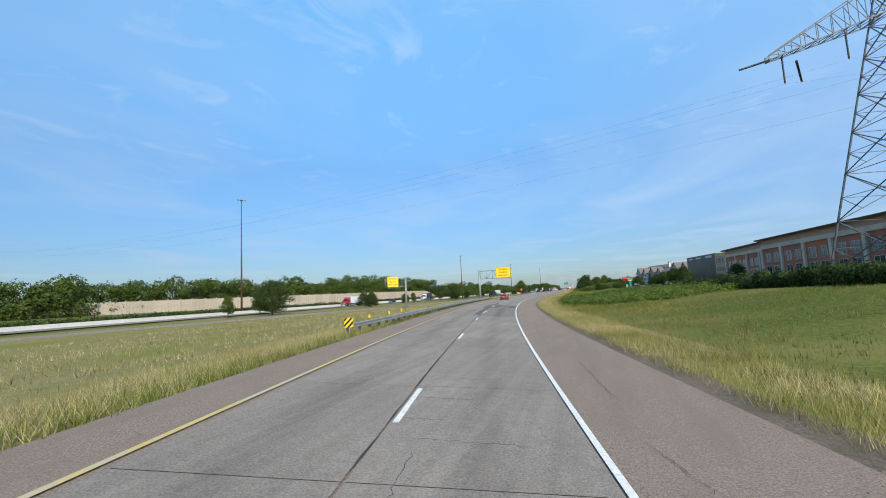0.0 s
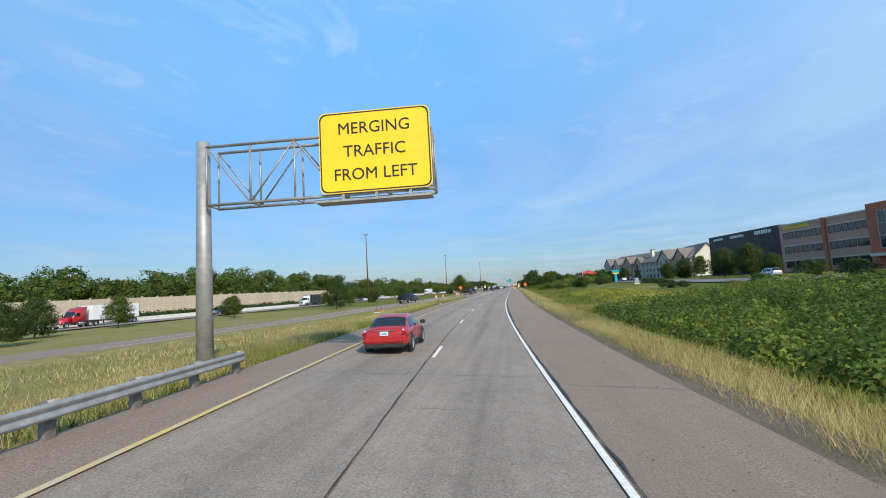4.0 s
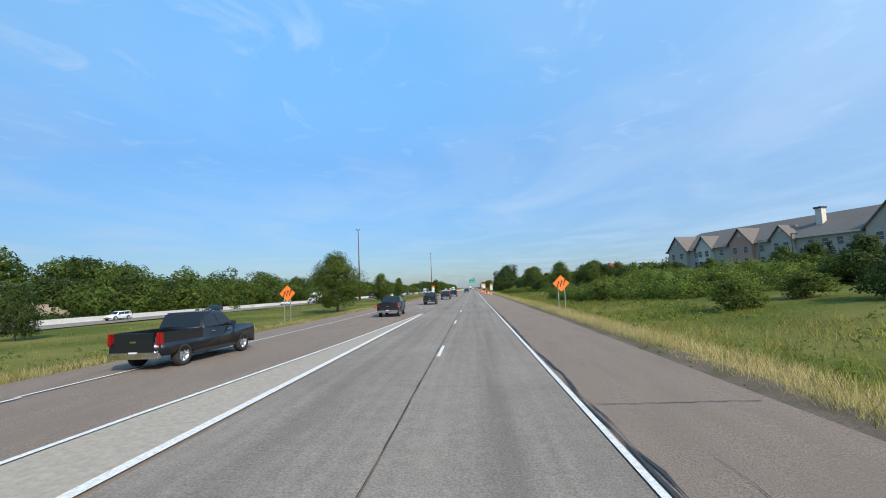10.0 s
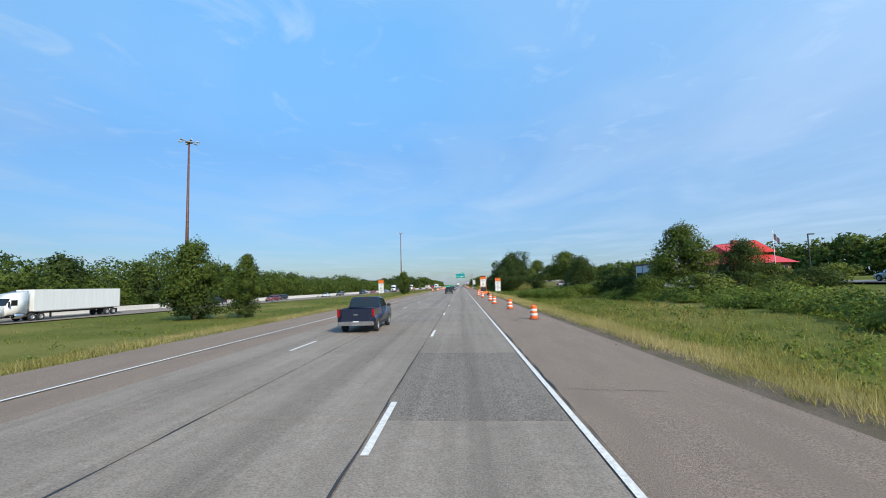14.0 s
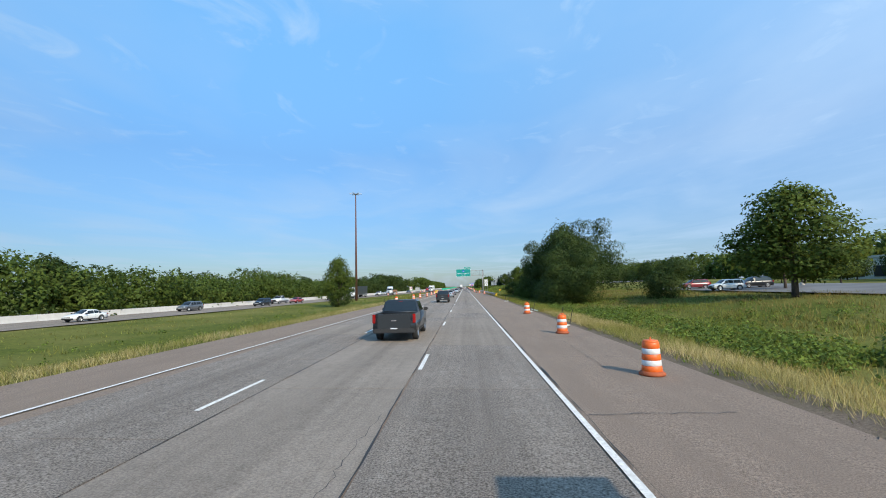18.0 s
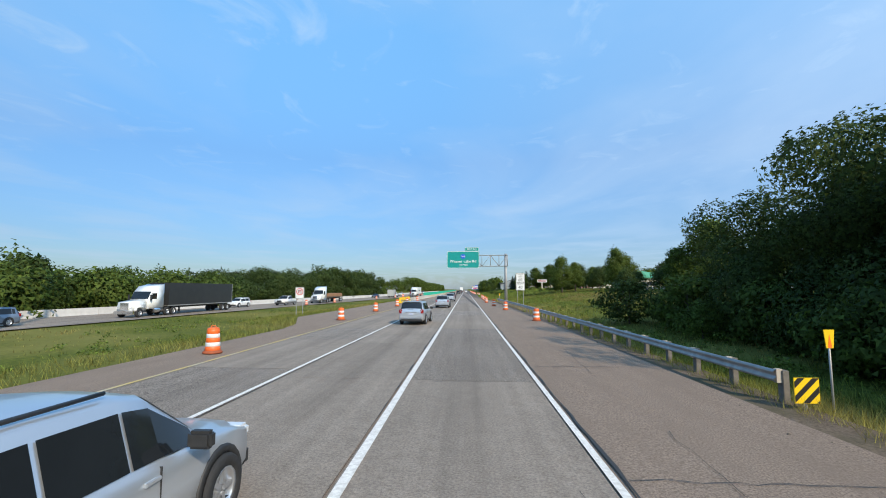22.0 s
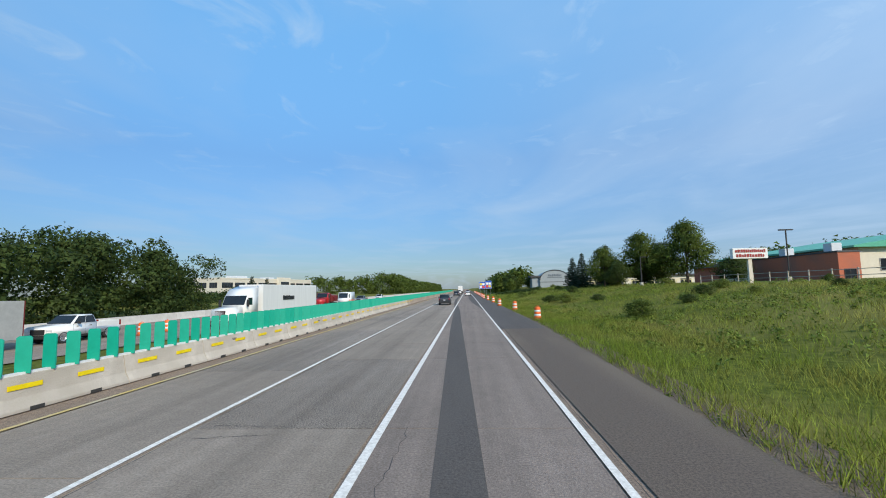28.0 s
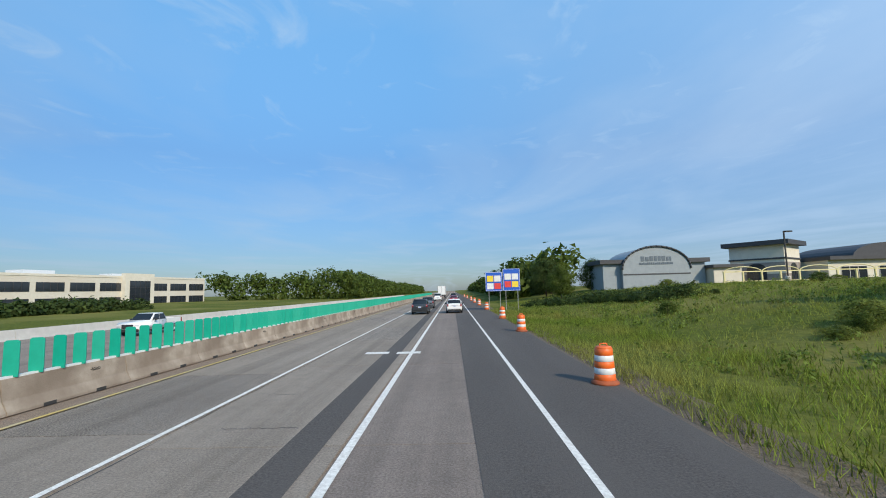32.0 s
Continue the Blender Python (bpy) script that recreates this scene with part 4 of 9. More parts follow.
sp = thing("speed_limit_sign", "white speed limit 60 minimum 40 sign on steel posts", "road sign", at(612.6, 7.6, 0.05))
panel(sp, 1.22, 1.32, 4.15, M_SIGNW, M_SIGNK, 0, "speed_plate")
panel(sp, 1.22, 1.1, 2.92, M_SIGNW, M_SIGNK, 0, "minimum_plate")
words("SPEED", 0.27, M_SIGNK, sp, T(0, -0.018, 4.6)); words("LIMIT", 0.27, M_SIGNK, sp, T(0, -0.018, 4.28)); words("60", 0.58, M_SIGNK, sp, T(0, -0.018, 3.82))
words("MINIMUM", 0.215, M_SIGNK, sp, T(0, -0.018, 3.26)); words("40", 0.58, M_SIGNK, sp, T(0, -0.018, 2.78))
posts(sp, (-0.4, 0.4), 4.6)
nu = thing("no_u_turn_sign", "white square no U-turn sign on twin posts", "road sign", at(596.3, -18.0, -0.7))
panel(nu, 0.95, 1.25, 2.85, M_SIGNW, M_SIGNK)
bm = bmesh.new()
for i in range(24):
    a, b = 2 * math.pi * i / 24, 2 * math.pi * (i + 1) / 24
    f4 = [bm.verts.new((r * math.cos(q), -0.016, 3.0 + r * math.sin(q))) for r, q in ((0.38, a), (0.38, b), (0.31, b), (0.31, a))]
    bm.faces.new(f4)
box(bm, -0.035, 0.035, -0.0175, -0.0165, -0.33, 0.33, T(0, 0, 3.0) @ Matrix.Rotation(radians(45), 4, "Y"))
part("ring", bm, mat("sign_red", (0.7, 0.02, 0.02), rough=0.45), nu)
bm = bmesh.new()
box(bm, -0.17, -0.1, -0.0165, -0.0155, 2.82, 3.1); box(bm, 0.1, 0.17, -0.0165, -0.0155, 2.75, 3.1); box(bm, -0.17, 0.17, -0.0165, -0.0155, 3.1, 3.17)
part("arrow", bm, M_SIGNK, nu)
posts(nu, (-0.35, 0.35), 3.3)


def low_stand(s, u, turn, board):
    """A folding sign stand whose board has fallen flat, weighted with white sandbags."""
    d = thing("sign_stand", "bare steel sign stand with white sandbags beside the shoulder", "sign stand", at(s, u, max(-0.3, zg(s, u)) if abs(u) > 6 else 0.0, turn))
    for x in (-0.3, 0.3):
        part("upright", bx(x - 0.02, x + 0.02, -0.02, 0.02, -0.1, 1.15), mat("dark_steel", (0.06, 0.05, 0.042), rough=0.7, metal=0.3), d).rotation_euler = (0.0, radians(13), 0.0)
    part("cross_bar", bx(-0.25, 0.45, -0.015, 0.015, 0.42, 0.45), MATS["dark_steel"], d)
    if board:
        part("board", bx(0.1, 0.8, -0.05, 0.5, 0.3, 0.32), board, d).rotation_euler = (radians(8), radians(14), radians(20))
    for i, (x, y) in enumerate(((-0.25, -0.3), (0.02, -0.4), (0.12, -0.2))):
        bm = bmesh.new()
        bmesh.ops.create_icosphere(bm, subdivisions=2, radius=0.15)
        for vv in bm.verts:
            vv.co = Vector((vv.co.x * 1.4 + x, vv.co.y * 1.0 + y, max(-0.01, vv.co.z * 0.55 + 0.08))) + Vector((0.03, 0.03, 0.02)) * 2.5 * noise.noise(vv.co * 9 + Vector((i, 0, 0)))
        for fc in bm.faces:
            fc.smooth = True
        part("sandbag", bm, mat("sandbag_white", (0.72, 0.68, 0.6), (0.55, 0.51, 0.44), 6, 0.9, bump=0.5), d)


low_stand(161.5, -7.5, 20, None); low_stand(164.6, 6.4, -15, mat("board_back", (0.3, 0.36, 0.3), rough=0.7)); low_stand(150.5, -13.4, 10, M_SIGNO)
low_stand(497.2, 6.2, -20, MATS["board_back"]); low_stand(526, 6.6, 10, None); low_stand(519.5, -12.6, 0, MATS["board_back"]); low_stand(480.5, 5.9, -10, None)

# overhead cantilever signs


def cantilever(name, label, m, sign, side, post_z, truss, arm_x, sign_w, material, style):
    """A round post with a box truss arm towards -x, and a sign panel on it. sign: (x centre, z centre, height)."""
    c = thing(name, label, "overhead sign", m)
    z0, z1 = truss
    part("post", tb((0, 0, -0.8), (0, 0, post_z), 0.29, 0.22, 16), M_GALV, c)
    part("post_flange", lt([(0.45, 0.0), (0.45, 0.05), (0.32, 0.08)], 12), M_GALV, c)
    for y in (-0.35, 0.35):
        for z in (z0, z1):
            part("chord", tb((0.35, y, z), (arm_x, y, z), 0.055), M_GALV, c)
    n = max(3, round(abs(arm_x) / 1.5))
    for i in range(n + 1):
        x = 0.35 + (arm_x - 0.35) * i / n
        part("strut", tb((x, -0.35, z0), (x, -0.35, z1), 0.035, n=6), M_GALV, c)
        part("strut", tb((x, 0.35, z0), (x, 0.35, z1), 0.035, n=6), M_GALV, c)
        part("strut", tb((x, -0.35, z0), (x, 0.35, z0), 0.03, n=6), M_GALV, c)
        if i < n:
            x2 = 0.35 + (arm_x - 0.35) * (i + 1) / n
            a, b = (z0, z1) if i % 2 else (z1, z0)
            for y in (-0.35, 0.35):
                part("brace", tb((x, y, a), (x2, y, b), 0.03, n=6), M_GALV, c)
    sx, sz, sh = sign
    pl = None
    if style == "yellow":
        pl = panel(c, sign_w, sh, 0, M_SIGNY, M_SIGNK, 0, "sign_panel", 0.22)
        pl.matrix_local = T(sx, -0.5, sz)
        for i, t in enumerate(("MERGING", "TRAFFIC", "FROM LEFT")):
            words(t, 0.56, M_SIGNK, pl, T(0, -0.02, 0.78 - 0.78 * i))
    else:
        pl = panel(c, sign_w, sh, 0, M_GREENSIGN, M_SIGNW, 0, "sign_panel", 0.25)
        pl.matrix_local = T(sx, -0.5, sz)
        words("Weaver Lake Rd", 0.71, M_SIGNW, pl, T(0, -0.02, -0.30)); words("1/2 MILE", 0.46, M_SIGNW, pl, T(0, -0.02, -0.95))
        sh_ = part("shield", pr([(-0.42, 0.92), (0, 1.02), (0.42, 0.92), (0.46, 0.55), (0.3, 0.28), (0, 0.18), (-0.3, 0.28), (-0.46, 0.55)], "y", -0.02, -0.014), M_SIGNB, pl)
        words("109", 0.46, M_SIGNW, pl, T(0, -0.024, 0.58), "shield_number")
        tab = panel(c, 2.55, 0.72, 0, M_GREENSIGN, M_SIGNW, 0, "exit_tab", 0.12)
        tab.matrix_local = T(sx + 1.6, -0.5, sz + sh / 2 + 0.37)
        words("EXIT 215", 0.46, M_SIGNW, tab, T(0, -0.02, 0))
    for i in range(3):
        x = sx + (i - 1) * sign_w * 0.3
        part("bracket", bx(x - 0.05, x + 0.05, -0.48, -0.34, z0 - 0.2, z1 + 0.1), M_GALV, c)
    if style == "yellow":
        part("catwalk", bx(sx - sign_w / 2, sx + sign_w / 2, -1.0, -0.4, z0 - 0.35, z0 - 0.28), M_GALV, c)
    return c


cantilever("cantilever_sign", "yellow merging traffic sign on a steel cantilever truss", at(113.5, -9.4, 0.0), (6.3, 6.75, 2.75), 1, 7.7, (5.35, 7.4), 8.2, 3.75, M_SIGNY, "yellow")
cantilever("cantilever_sign", "yellow merging sign on a steel truss over the ramp", at(113.4, -29.6, -0.6, 32), (-3.6, 6.9, 2.75), 1, 8.0, (5.6, 7.7), -5.6, 3.0, M_SIGNY, "yellow")
cantilever("gantry_sign", "green exit sign on a galvanised cantilever truss", at(630.0, 7.15, 0.0), (-7.75, 7.9, 3.1), 1, 9.0, (6.75, 8.75), -10.5, 5.9, M_GREENSIGN, "green")

# blue service logo sign
lg = thing("logo_sign", "blue roadside services sign with coloured logo plates", "road sign", at(850, 6.2, -0.2))
for x, zb, h, w in ((-1.05, 3.75, 2.4, 2.1), (1.15, 3.95, 2.75, 2.15)):
    p = panel(lg, w, h, 0, M_SIGNB, M_SIGNW, 0, "sign_panel")
    p.matrix_local = T(x, 0, zb)
    for i in range(2):
        for j in range(2):
            c = ((0.8, 0.8, 0.78), (0.75, 0.06, 0.05), (0.9, 0.65, 0.05), (0.82, 0.8, 0.75))[(i + 2 * j + (x > 0)) % 4]
            part("logo_plate", bx(-0.85 + 0.9 * i, -0.05 + 0.9 * i, -0.03, -0.016, -0.95 + 0.95 * j, -0.2 + 0.95 * j), mat("logo_%d" % ((i + 2 * j + (x > 0)) % 4), c, rough=0.5), p)
posts(lg, (-1.7, -0.3, 0.4, 1.9), 4.5, -1.0)

# high mast lights
def mast(s, u, z0, top):
    h = top - z0
    m = thing("high_mast_light", "tall rust-brown high mast light pole", "light pole", Matrix.Translation((*P(s, u).xy, z0)), "high mast lights")
    part("pole", tb((0, 0, -0.5), (0, 0, h), 0.36, 0.13, 14), M_RUST, m)
    part("base_plate", lt([(0.6, 0), (0.6, 0.08), (0.42, 0.12)], 12), M_RUST, m)
    bm = bmesh.new(); lathe(bm, [(0.5, h - 0.25), (0.55, h - 0.2), (0.55, h - 0.1), (0.5, h - 0.05)], 16)
    part("ring", bm, M_GALV, m)
    for i in range(6):
        a = radians(60 * i + 15)
        c = Vector((math.cos(a), math.sin(a), 0))
        part("arm", tb(c * 0.5 + Vector((0, 0, h - 0.15)), c * 1.15 + Vector((0, 0, h - 0.05)), 0.04, n=6), M_GALV, m)
        hd = part("lamp_head", bx(-0.17, 0.17, -0.32, 0.32, -0.1, 0.08, 0.03), mat("lamp_housing", (0.45, 0.46, 0.47), rough=0.5, metal=0.3), m)
        hd.matrix_local = Matrix.Translation(c * 1.35 + Vector((0, 0, h - 0.05))) @ Matrix.Rotation(a + math.pi / 2, 4, "Z")


for q in ((128, -94, -1.5, 38.5), (259.4, -51, -1.2, 25.2), (422, -45, -0.7, 27.6), (572, -30.2, -0.9, 29.2)):
    mast(*q)

# concrete barriers
def jersey(L):
    bm = bmesh.new()
    prism(bm, [(-0.30, 0), (0.30, 0), (0.30, 0.08), (0.17, 0.32), (0.085, 0.81), (-0.085, 0.81), (-0.17, 0.32), (-0.30, 0.08)], "y", 0.015, L - 0.015)
    bmesh.ops.bevel(bm, geom=[e for e in bm.edges if e.calc_length() > 1], offset=0.012, segments=1, affect="EDGES")
    return bm


JL = 3.81
jm = bpy.data.meshes.new("barrier_body"); _b = jersey(JL); _b.to_mesh(jm); _b.free()
jm2 = jm.copy(); jm.materials.append(M_BARRIER); jm2.materials.append(M_BARRIER2)
ym = bpy.data.meshes.new("reflector"); _b = bx(0.148, 0.162, 0.5, 1.3, 0.50, 0.61); _b.to_mesh(ym); _b.free()
M_YTAPE = mat("tape_yellow", (0.95, 0.72, 0.0), rough=0.5)
pm = bpy.data.meshes.new("paddle"); _b = pr([(-0.14, 0.8), (0.14, 0.8), (0.15, 0.95), (0.145, 1.62), (0.1, 1.66), (-0.1, 1.66), (-0.145, 1.62), (-0.15, 0.95)], "y", -0.02, 0.02); _b.to_mesh(pm); _b.free()
rm = bpy.data.meshes.new("paddle_rail"); _b = bx(-0.06, 0.06, 0.0, JL, 0.81, 0.86); _b.to_mesh(rm); _b.free()
hm = bpy.data.meshes.new("lifting_notch"); _b = bmesh.new(); box(_b, 0.29, 0.303, 0.9, 1.25, 0.0, 0.09); _b.to_mesh(hm); _b.free()
gm_ = bpy.data.meshes.new("scrawl"); _b = bmesh.new()
for _k in range(4):
    tube(_b, (0.118 - 0.006 * _k, 0.5 + 0.07 * _k, 0.66), (0.122, 0.53 + 0.09 * _k, 0.62), 0.012, n=4); tube(_b, (0.122, 0.45 + 0.08 * _k, 0.62), (0.128, 0.56 + 0.07 * _k, 0.58), 0.011, n=4)
_b.to_mesh(gm_); _b.free()
BU = lambda s: lerp(s, (640, 648, 690, 720, 800, 900), (-11.6, -11.9, -10.75, -10.35, -10.45, -10.45))
rng = random.Random(3)
s = 641.0
i = 0
while s < 1010:
    u0, u1 = BU(s), BU(s + JL)
    m = Matrix.Translation(P(s, u0)) @ Matrix.Rotation(-math.atan2(u1 - u0, JL), 4, "Z")
    b = thing("concrete_barrier", "pale precast concrete barrier section with stained foot", "barrier", m, "median barrier")
    hang("barrier_body", jm if s < 770 else jm2, M_BARRIER, b)
    hang("lifting_notch", hm, M_JOINT, b, "dark forklift notch"); hang("lifting_notch", hm, M_JOINT, b, "dark forklift notch").location = (0, 1.6, 0)
    if i % 3 == 1:
        hang("scrawl", gm_, M_JOINT, b, "dark scrawled stain").location = (0, rng.uniform(0, 2.2), 0)
    if 680 < s < 775:
        hang("reflector", ym, M_YTAPE, b, "yellow reflective strip"); hang("reflector", ym, M_YTAPE, b, "yellow reflective strip").location = (0, 1.75, 0)
    if s > 664:
        hang("paddle_rail", rm, M_SIGNW, b)
        k = 6
        for j in range(k):
            o = hang("paddle", pm, M_TEAL, b)
            o.matrix_local = Matrix.Translation((0, (j + 0.5) * JL / k, 0.02)) @ Matrix.Rotation(rng.uniform(-0.2, 0.2) + 0.35, 4, "Z")
    s += JL
    i += 1
# yellow water-filled barrier units ahead of the concrete
for i in range(4):
    s = 627.5 + 3.1 * i + 0.4
    u0, u1 = lerp(s, (627, 641), (-11.9, -11.7)), lerp(s + 3.1, (627, 641), (-11.9, -11.7))
    w = thing("water_barrier", "bright yellow plastic water-filled barrier unit", "barrier", at(s, u0, 0), "yellow barrier units")
    part("body", pr([(-0.28, 0.05), (0.28, 0.05), (0.28, 0.2), (0.19, 0.42), (0.22, 0.5), (0.17, 0.62), (0.14, 1.0), (-0.14, 1.0), (-0.17, 0.62), (-0.22, 0.5), (-0.19, 0.42), (-0.28, 0.2)], "y", 0.05, 2.95), mat("plastic_yellow", (0.9, 0.58, 0.0), (0.75, 0.47, 0.0), 4, 0.45, third=(0.55, 0.38, 0.05), third_scale=1.2), w)
    for j in range(4):
        part("rib", bx(-0.2, 0.2, 0.2 + 0.72 * j, 0.36 + 0.72 * j, 0.62, 1.06, 0.03), MATS["plastic_yellow"], w)
    part("steel_band", bx(0.2, 0.225, 0.0, 3.0, 0.44, 0.54), mat("band_steel", (0.3, 0.27, 0.2), rough=0.6, metal=0.5), w)

# white barrier along the far side of the opposite carriageway
M_FARB = mat("far_barrier_concrete", (0.62, 0.59, 0.54), (0.52, 0.49, 0.45), 1.2, 0.85, bump=0.2, per="island", spread=0.06)
v, f = [], []
ss = steps(-220, 1100, 6.1)
for i in range(len(ss) - 1):
    a, b = ss[i] + 0.02, ss[i + 1] - 0.02
    k = len(v)
    for s in (a, b):
        for o, z in ((0.3, -0.7), (0.2, -0.4), (0.1, 0.22), (-0.1, 0.22), (-0.3, -0.7)):
            v.append(P(s, FAR_U(s) - 7.0 + o, z))
    for j in range(4):
        f.append((k + j, k + j + 1, k + 5 + j + 1, k + 5 + j))
    f.append((k, k + 1, k + 2, k + 3, k + 4)); f.append((k + 9, k + 8, k + 7, k + 6, k + 5))
me = mesh("far_barrier", v, f); me.materials.append(M_FARB)
tagged(new("far_barrier", me), "long white concrete barrier behind the opposite lanes", "barrier", kind="structure")

# noise wall of precast panels between posts
NW = ((-330, -150), (-200, 20), (-160, 110), (-128, 200), (-113, 260), (-101, 335))
nw = new("noise_wall"); tagged(nw, "tan precast noise wall with ribbed panels and posts", "noise wall", kind="structure")
wpm, wpo = {}, None
for (x0, y0), (x1, y1) in zip(NW, NW[1:]):
    L = math.hypot(x1 - x0, y1 - y0)
    n = round(L / 5.0)
    ang = math.atan2(y1 - y0, x1 - x0)
    w = L / n
    key = round(w, 3)
    if key not in wpm:
        me = bpy.data.meshes.new("panel"); _b = bmesh.new()
        box(_b, 0.2, w - 0.2, -0.08, 0.08, -1.5, 5.6)
        for z in (1.85, 3.4):
            box(_b, 0.2, w - 0.2, -0.1, 0.1, z, z + 0.06)
        for k in (1, 2, 3):
            box(_b, w * k / 4 - 0.07, w * k / 4 + 0.07, -0.2, 0.2, -1.5, 5.65)
        _b.to_mesh(me); _b.free()
        wpm[key] = me
    for i in range(n):
        q = Matrix.Translation((x0 + (x1 - x0) * i / n, y0 + (y1 - y0) * i / n, 0)) @ Matrix.Rotation(ang, 4, "Z")
        o = hang("panel", wpm[key], M_WALL, nw); o.matrix_local = q
        if wpo is None:
            wpo = bpy.data.meshes.new("post"); _b = bx(-0.2, 0.2, -0.28, 0.28, -1.5, 6.0); _b.to_mesh(wpo); _b.free()
        o = hang("post", wpo, M_WALL, nw); o.matrix_local = q
# stepped end of the wall
for i in range(6):
    o = part("end_panel", bx(0.0, 3.0, -0.08, 0.08, -1.5, 5.2 - 0.75 * i), M_WALL, nw)
    o.matrix_local = Matrix.Translation((-101 + 0.5 * i, 335 + 3.0 * i, 0)) @ Matrix.Rotation(radians(80), 4, "Z")

# lattice transmission tower and its wires
M_LATT = mat("lattice_steel", (0.13, 0.14, 0.155), (0.09, 0.1, 0.115), 1.0, 0.6, 0.4)
PYL = Vector((64.0, 76.0, 2.5))
PM = Matrix.Translation(PYL) @ Matrix.Rotation(radians(10), 4, "Z")
py = thing("transmission_tower", "grey steel lattice transmission tower with long drooping crossarms", "pylon", PM)


def half(z):
    return lerp(z, (0, 40, 52), (8.6, 2.0, 1.1))


lv = [0, 8, 15, 21, 26.5, 31.5, 36, 40, 43, 46, 49, 52]
for sx in (-1, 1):
    for sy in (-1, 1):
        part("leg", tb((sx * half(0), sy * half(0), -0.6), (sx * half(40), sy * half(40), 40), 0.17, 0.12, 4), M_LATT, py)
        part("upper_leg", tb((sx * half(40), sy * half(40), 40), (sx * half(52), sy * half(52), 52), 0.12, 0.09, 4), M_LATT, py)
for k in range(4):
    bm = bmesh.new()
    for a, b in zip(lv, lv[1:]):
        for s1, s2 in ((-1, 1), (1, -1)):
            p, q = (s1 * half(a), -half(a), a), (s2 * half(b), -half(b), b)
            tube(bm, p, q, 0.085 if a < 40 else 0.06, n=4)
        tube(bm, (-half(b), -half(b), b), (half(b), -half(b), b), 0.06, n=4)
        c = (a + b) / 2
        for s1 in (-1, 1):
            if a < 40:
                tube(bm, (s1 * half(c), -half(c), c), (0, -half(c), c), 0.05, n=4)
                tube(bm, (s1 * half(c), -half(c), c), (s1 * half(a) * 0.5, -(half(a) + half(c)) / 2, (a + c) / 2), 0.045, n=4)
    bmesh.ops.transform(bm, matrix=Matrix.Rotation(k * math.pi / 2, 4, "Z"), verts=bm.verts)
    part("bracing", bm, M_LATT, py)
WIRES = []
for z, w, tipz in ((38.5, 18.5, 31.0), (49, 13, 47.0)):
    for sd in (-1, 1):
        bm = bmesh.new()
        hz_ = half(z)
        for sy in (-1, 1):
            for dz in (-2.5, 3.0):
                tube(bm, (sd * hz_, sy * hz_, z + dz), (sd * w, sy * 0.5, tipz + (0.7 if dz > 0 else 0)), 0.10, n=4)
        pv = None
        for i in range(0, 9):
            t0 = i / 8
            x = sd * (hz_ + (w - hz_) * t0)
            y = hz_ + (0.5 - hz_) * t0
            z0, z1 = (z - 2.5) + (tipz - z + 2.5) * t0, (z + 3.0) + (tipz + 0.7 - z - 3.0) * t0
            for sy in (-1, 1):
                tube(bm, (x, sy * y, z0), (x, sy * y, z1), 0.05, n=4)
                if pv:
                    tube(bm, (pv[0], sy * pv[1], pv[2]), (x, sy * y, z1), 0.05, n=4)
            tube(bm, (x, -y, z0), (x, y, z0), 0.05, n=4)
            if pv:
                tube(bm, (pv[0], -pv[1], pv[2]), (x, y, z0), 0.05, n=4)
            pv = (x, y, z0)
        part("crossarm", bm, M_LATT, py)
        for f0 in ((0.88, 0.35) if z < 45 else (0.95,)):
            x = sd * (hz_ + (w - hz_) * f0)
            zt = (z - 2.5) + (tipz - z + 2.5) * f0
            bm = bmesh.new(); lathe(bm, [(0.02, 0)] + [(0.15 if i % 2 else 0.08, -0.2 * i) for i in range(1, 21)] + [(0.02, -4.2)], 8)
            bmesh.ops.transform(bm, matrix=Matrix.Translation((x, 0, zt)), verts=bm.verts)
            part("insulator", bm, M_SIGNK, py)
            WIRES.append((x, zt - 4.2))
        if sd < 0 and z < 45:
            for p, q in (((-w, -0.4, tipz), (-w - 5.5, -3.0, tipz - 2.2)), ((-w + 4, 0.3, tipz - 0.2), (-w + 6.5, 3.5, tipz - 2.0))):
                part("strain_insulator", tb(p, q, 0.16, 0.13), M_SIGNK, py)
M_WIRE = mat("wire_grey", (0.3, 0.34, 0.38), rough=0.6, metal=0.3)
for x, z in WIRES[:4]:
    a = PM @ Vector((x, 0, z))
    for d in (Vector((-0.985, 0.17, 0)), Vector((0.985, -0.17, 0))):
        cu = bpy.data.curves.new("power_line", "CURVE")
        cu.dimensions, cu.bevel_depth, cu.bevel_resolution = "3D", 0.012, 0
        sp_ = cu.splines.new("POLY"); sp_.points.add(24)
        b = a + d * 330 + Vector((0, 0, 1))
        for i in range(25):
            sp_.points[i].co = (*(a.lerp(b, i / 24) - Vector((0, 0, 8.0 * 4 * (i / 24) * (1 - i / 24)))), 1)
        cu.materials.append(M_WIRE)
        tagged(new("power_line", cu), "thin grey overhead power line", "power line", "power lines")

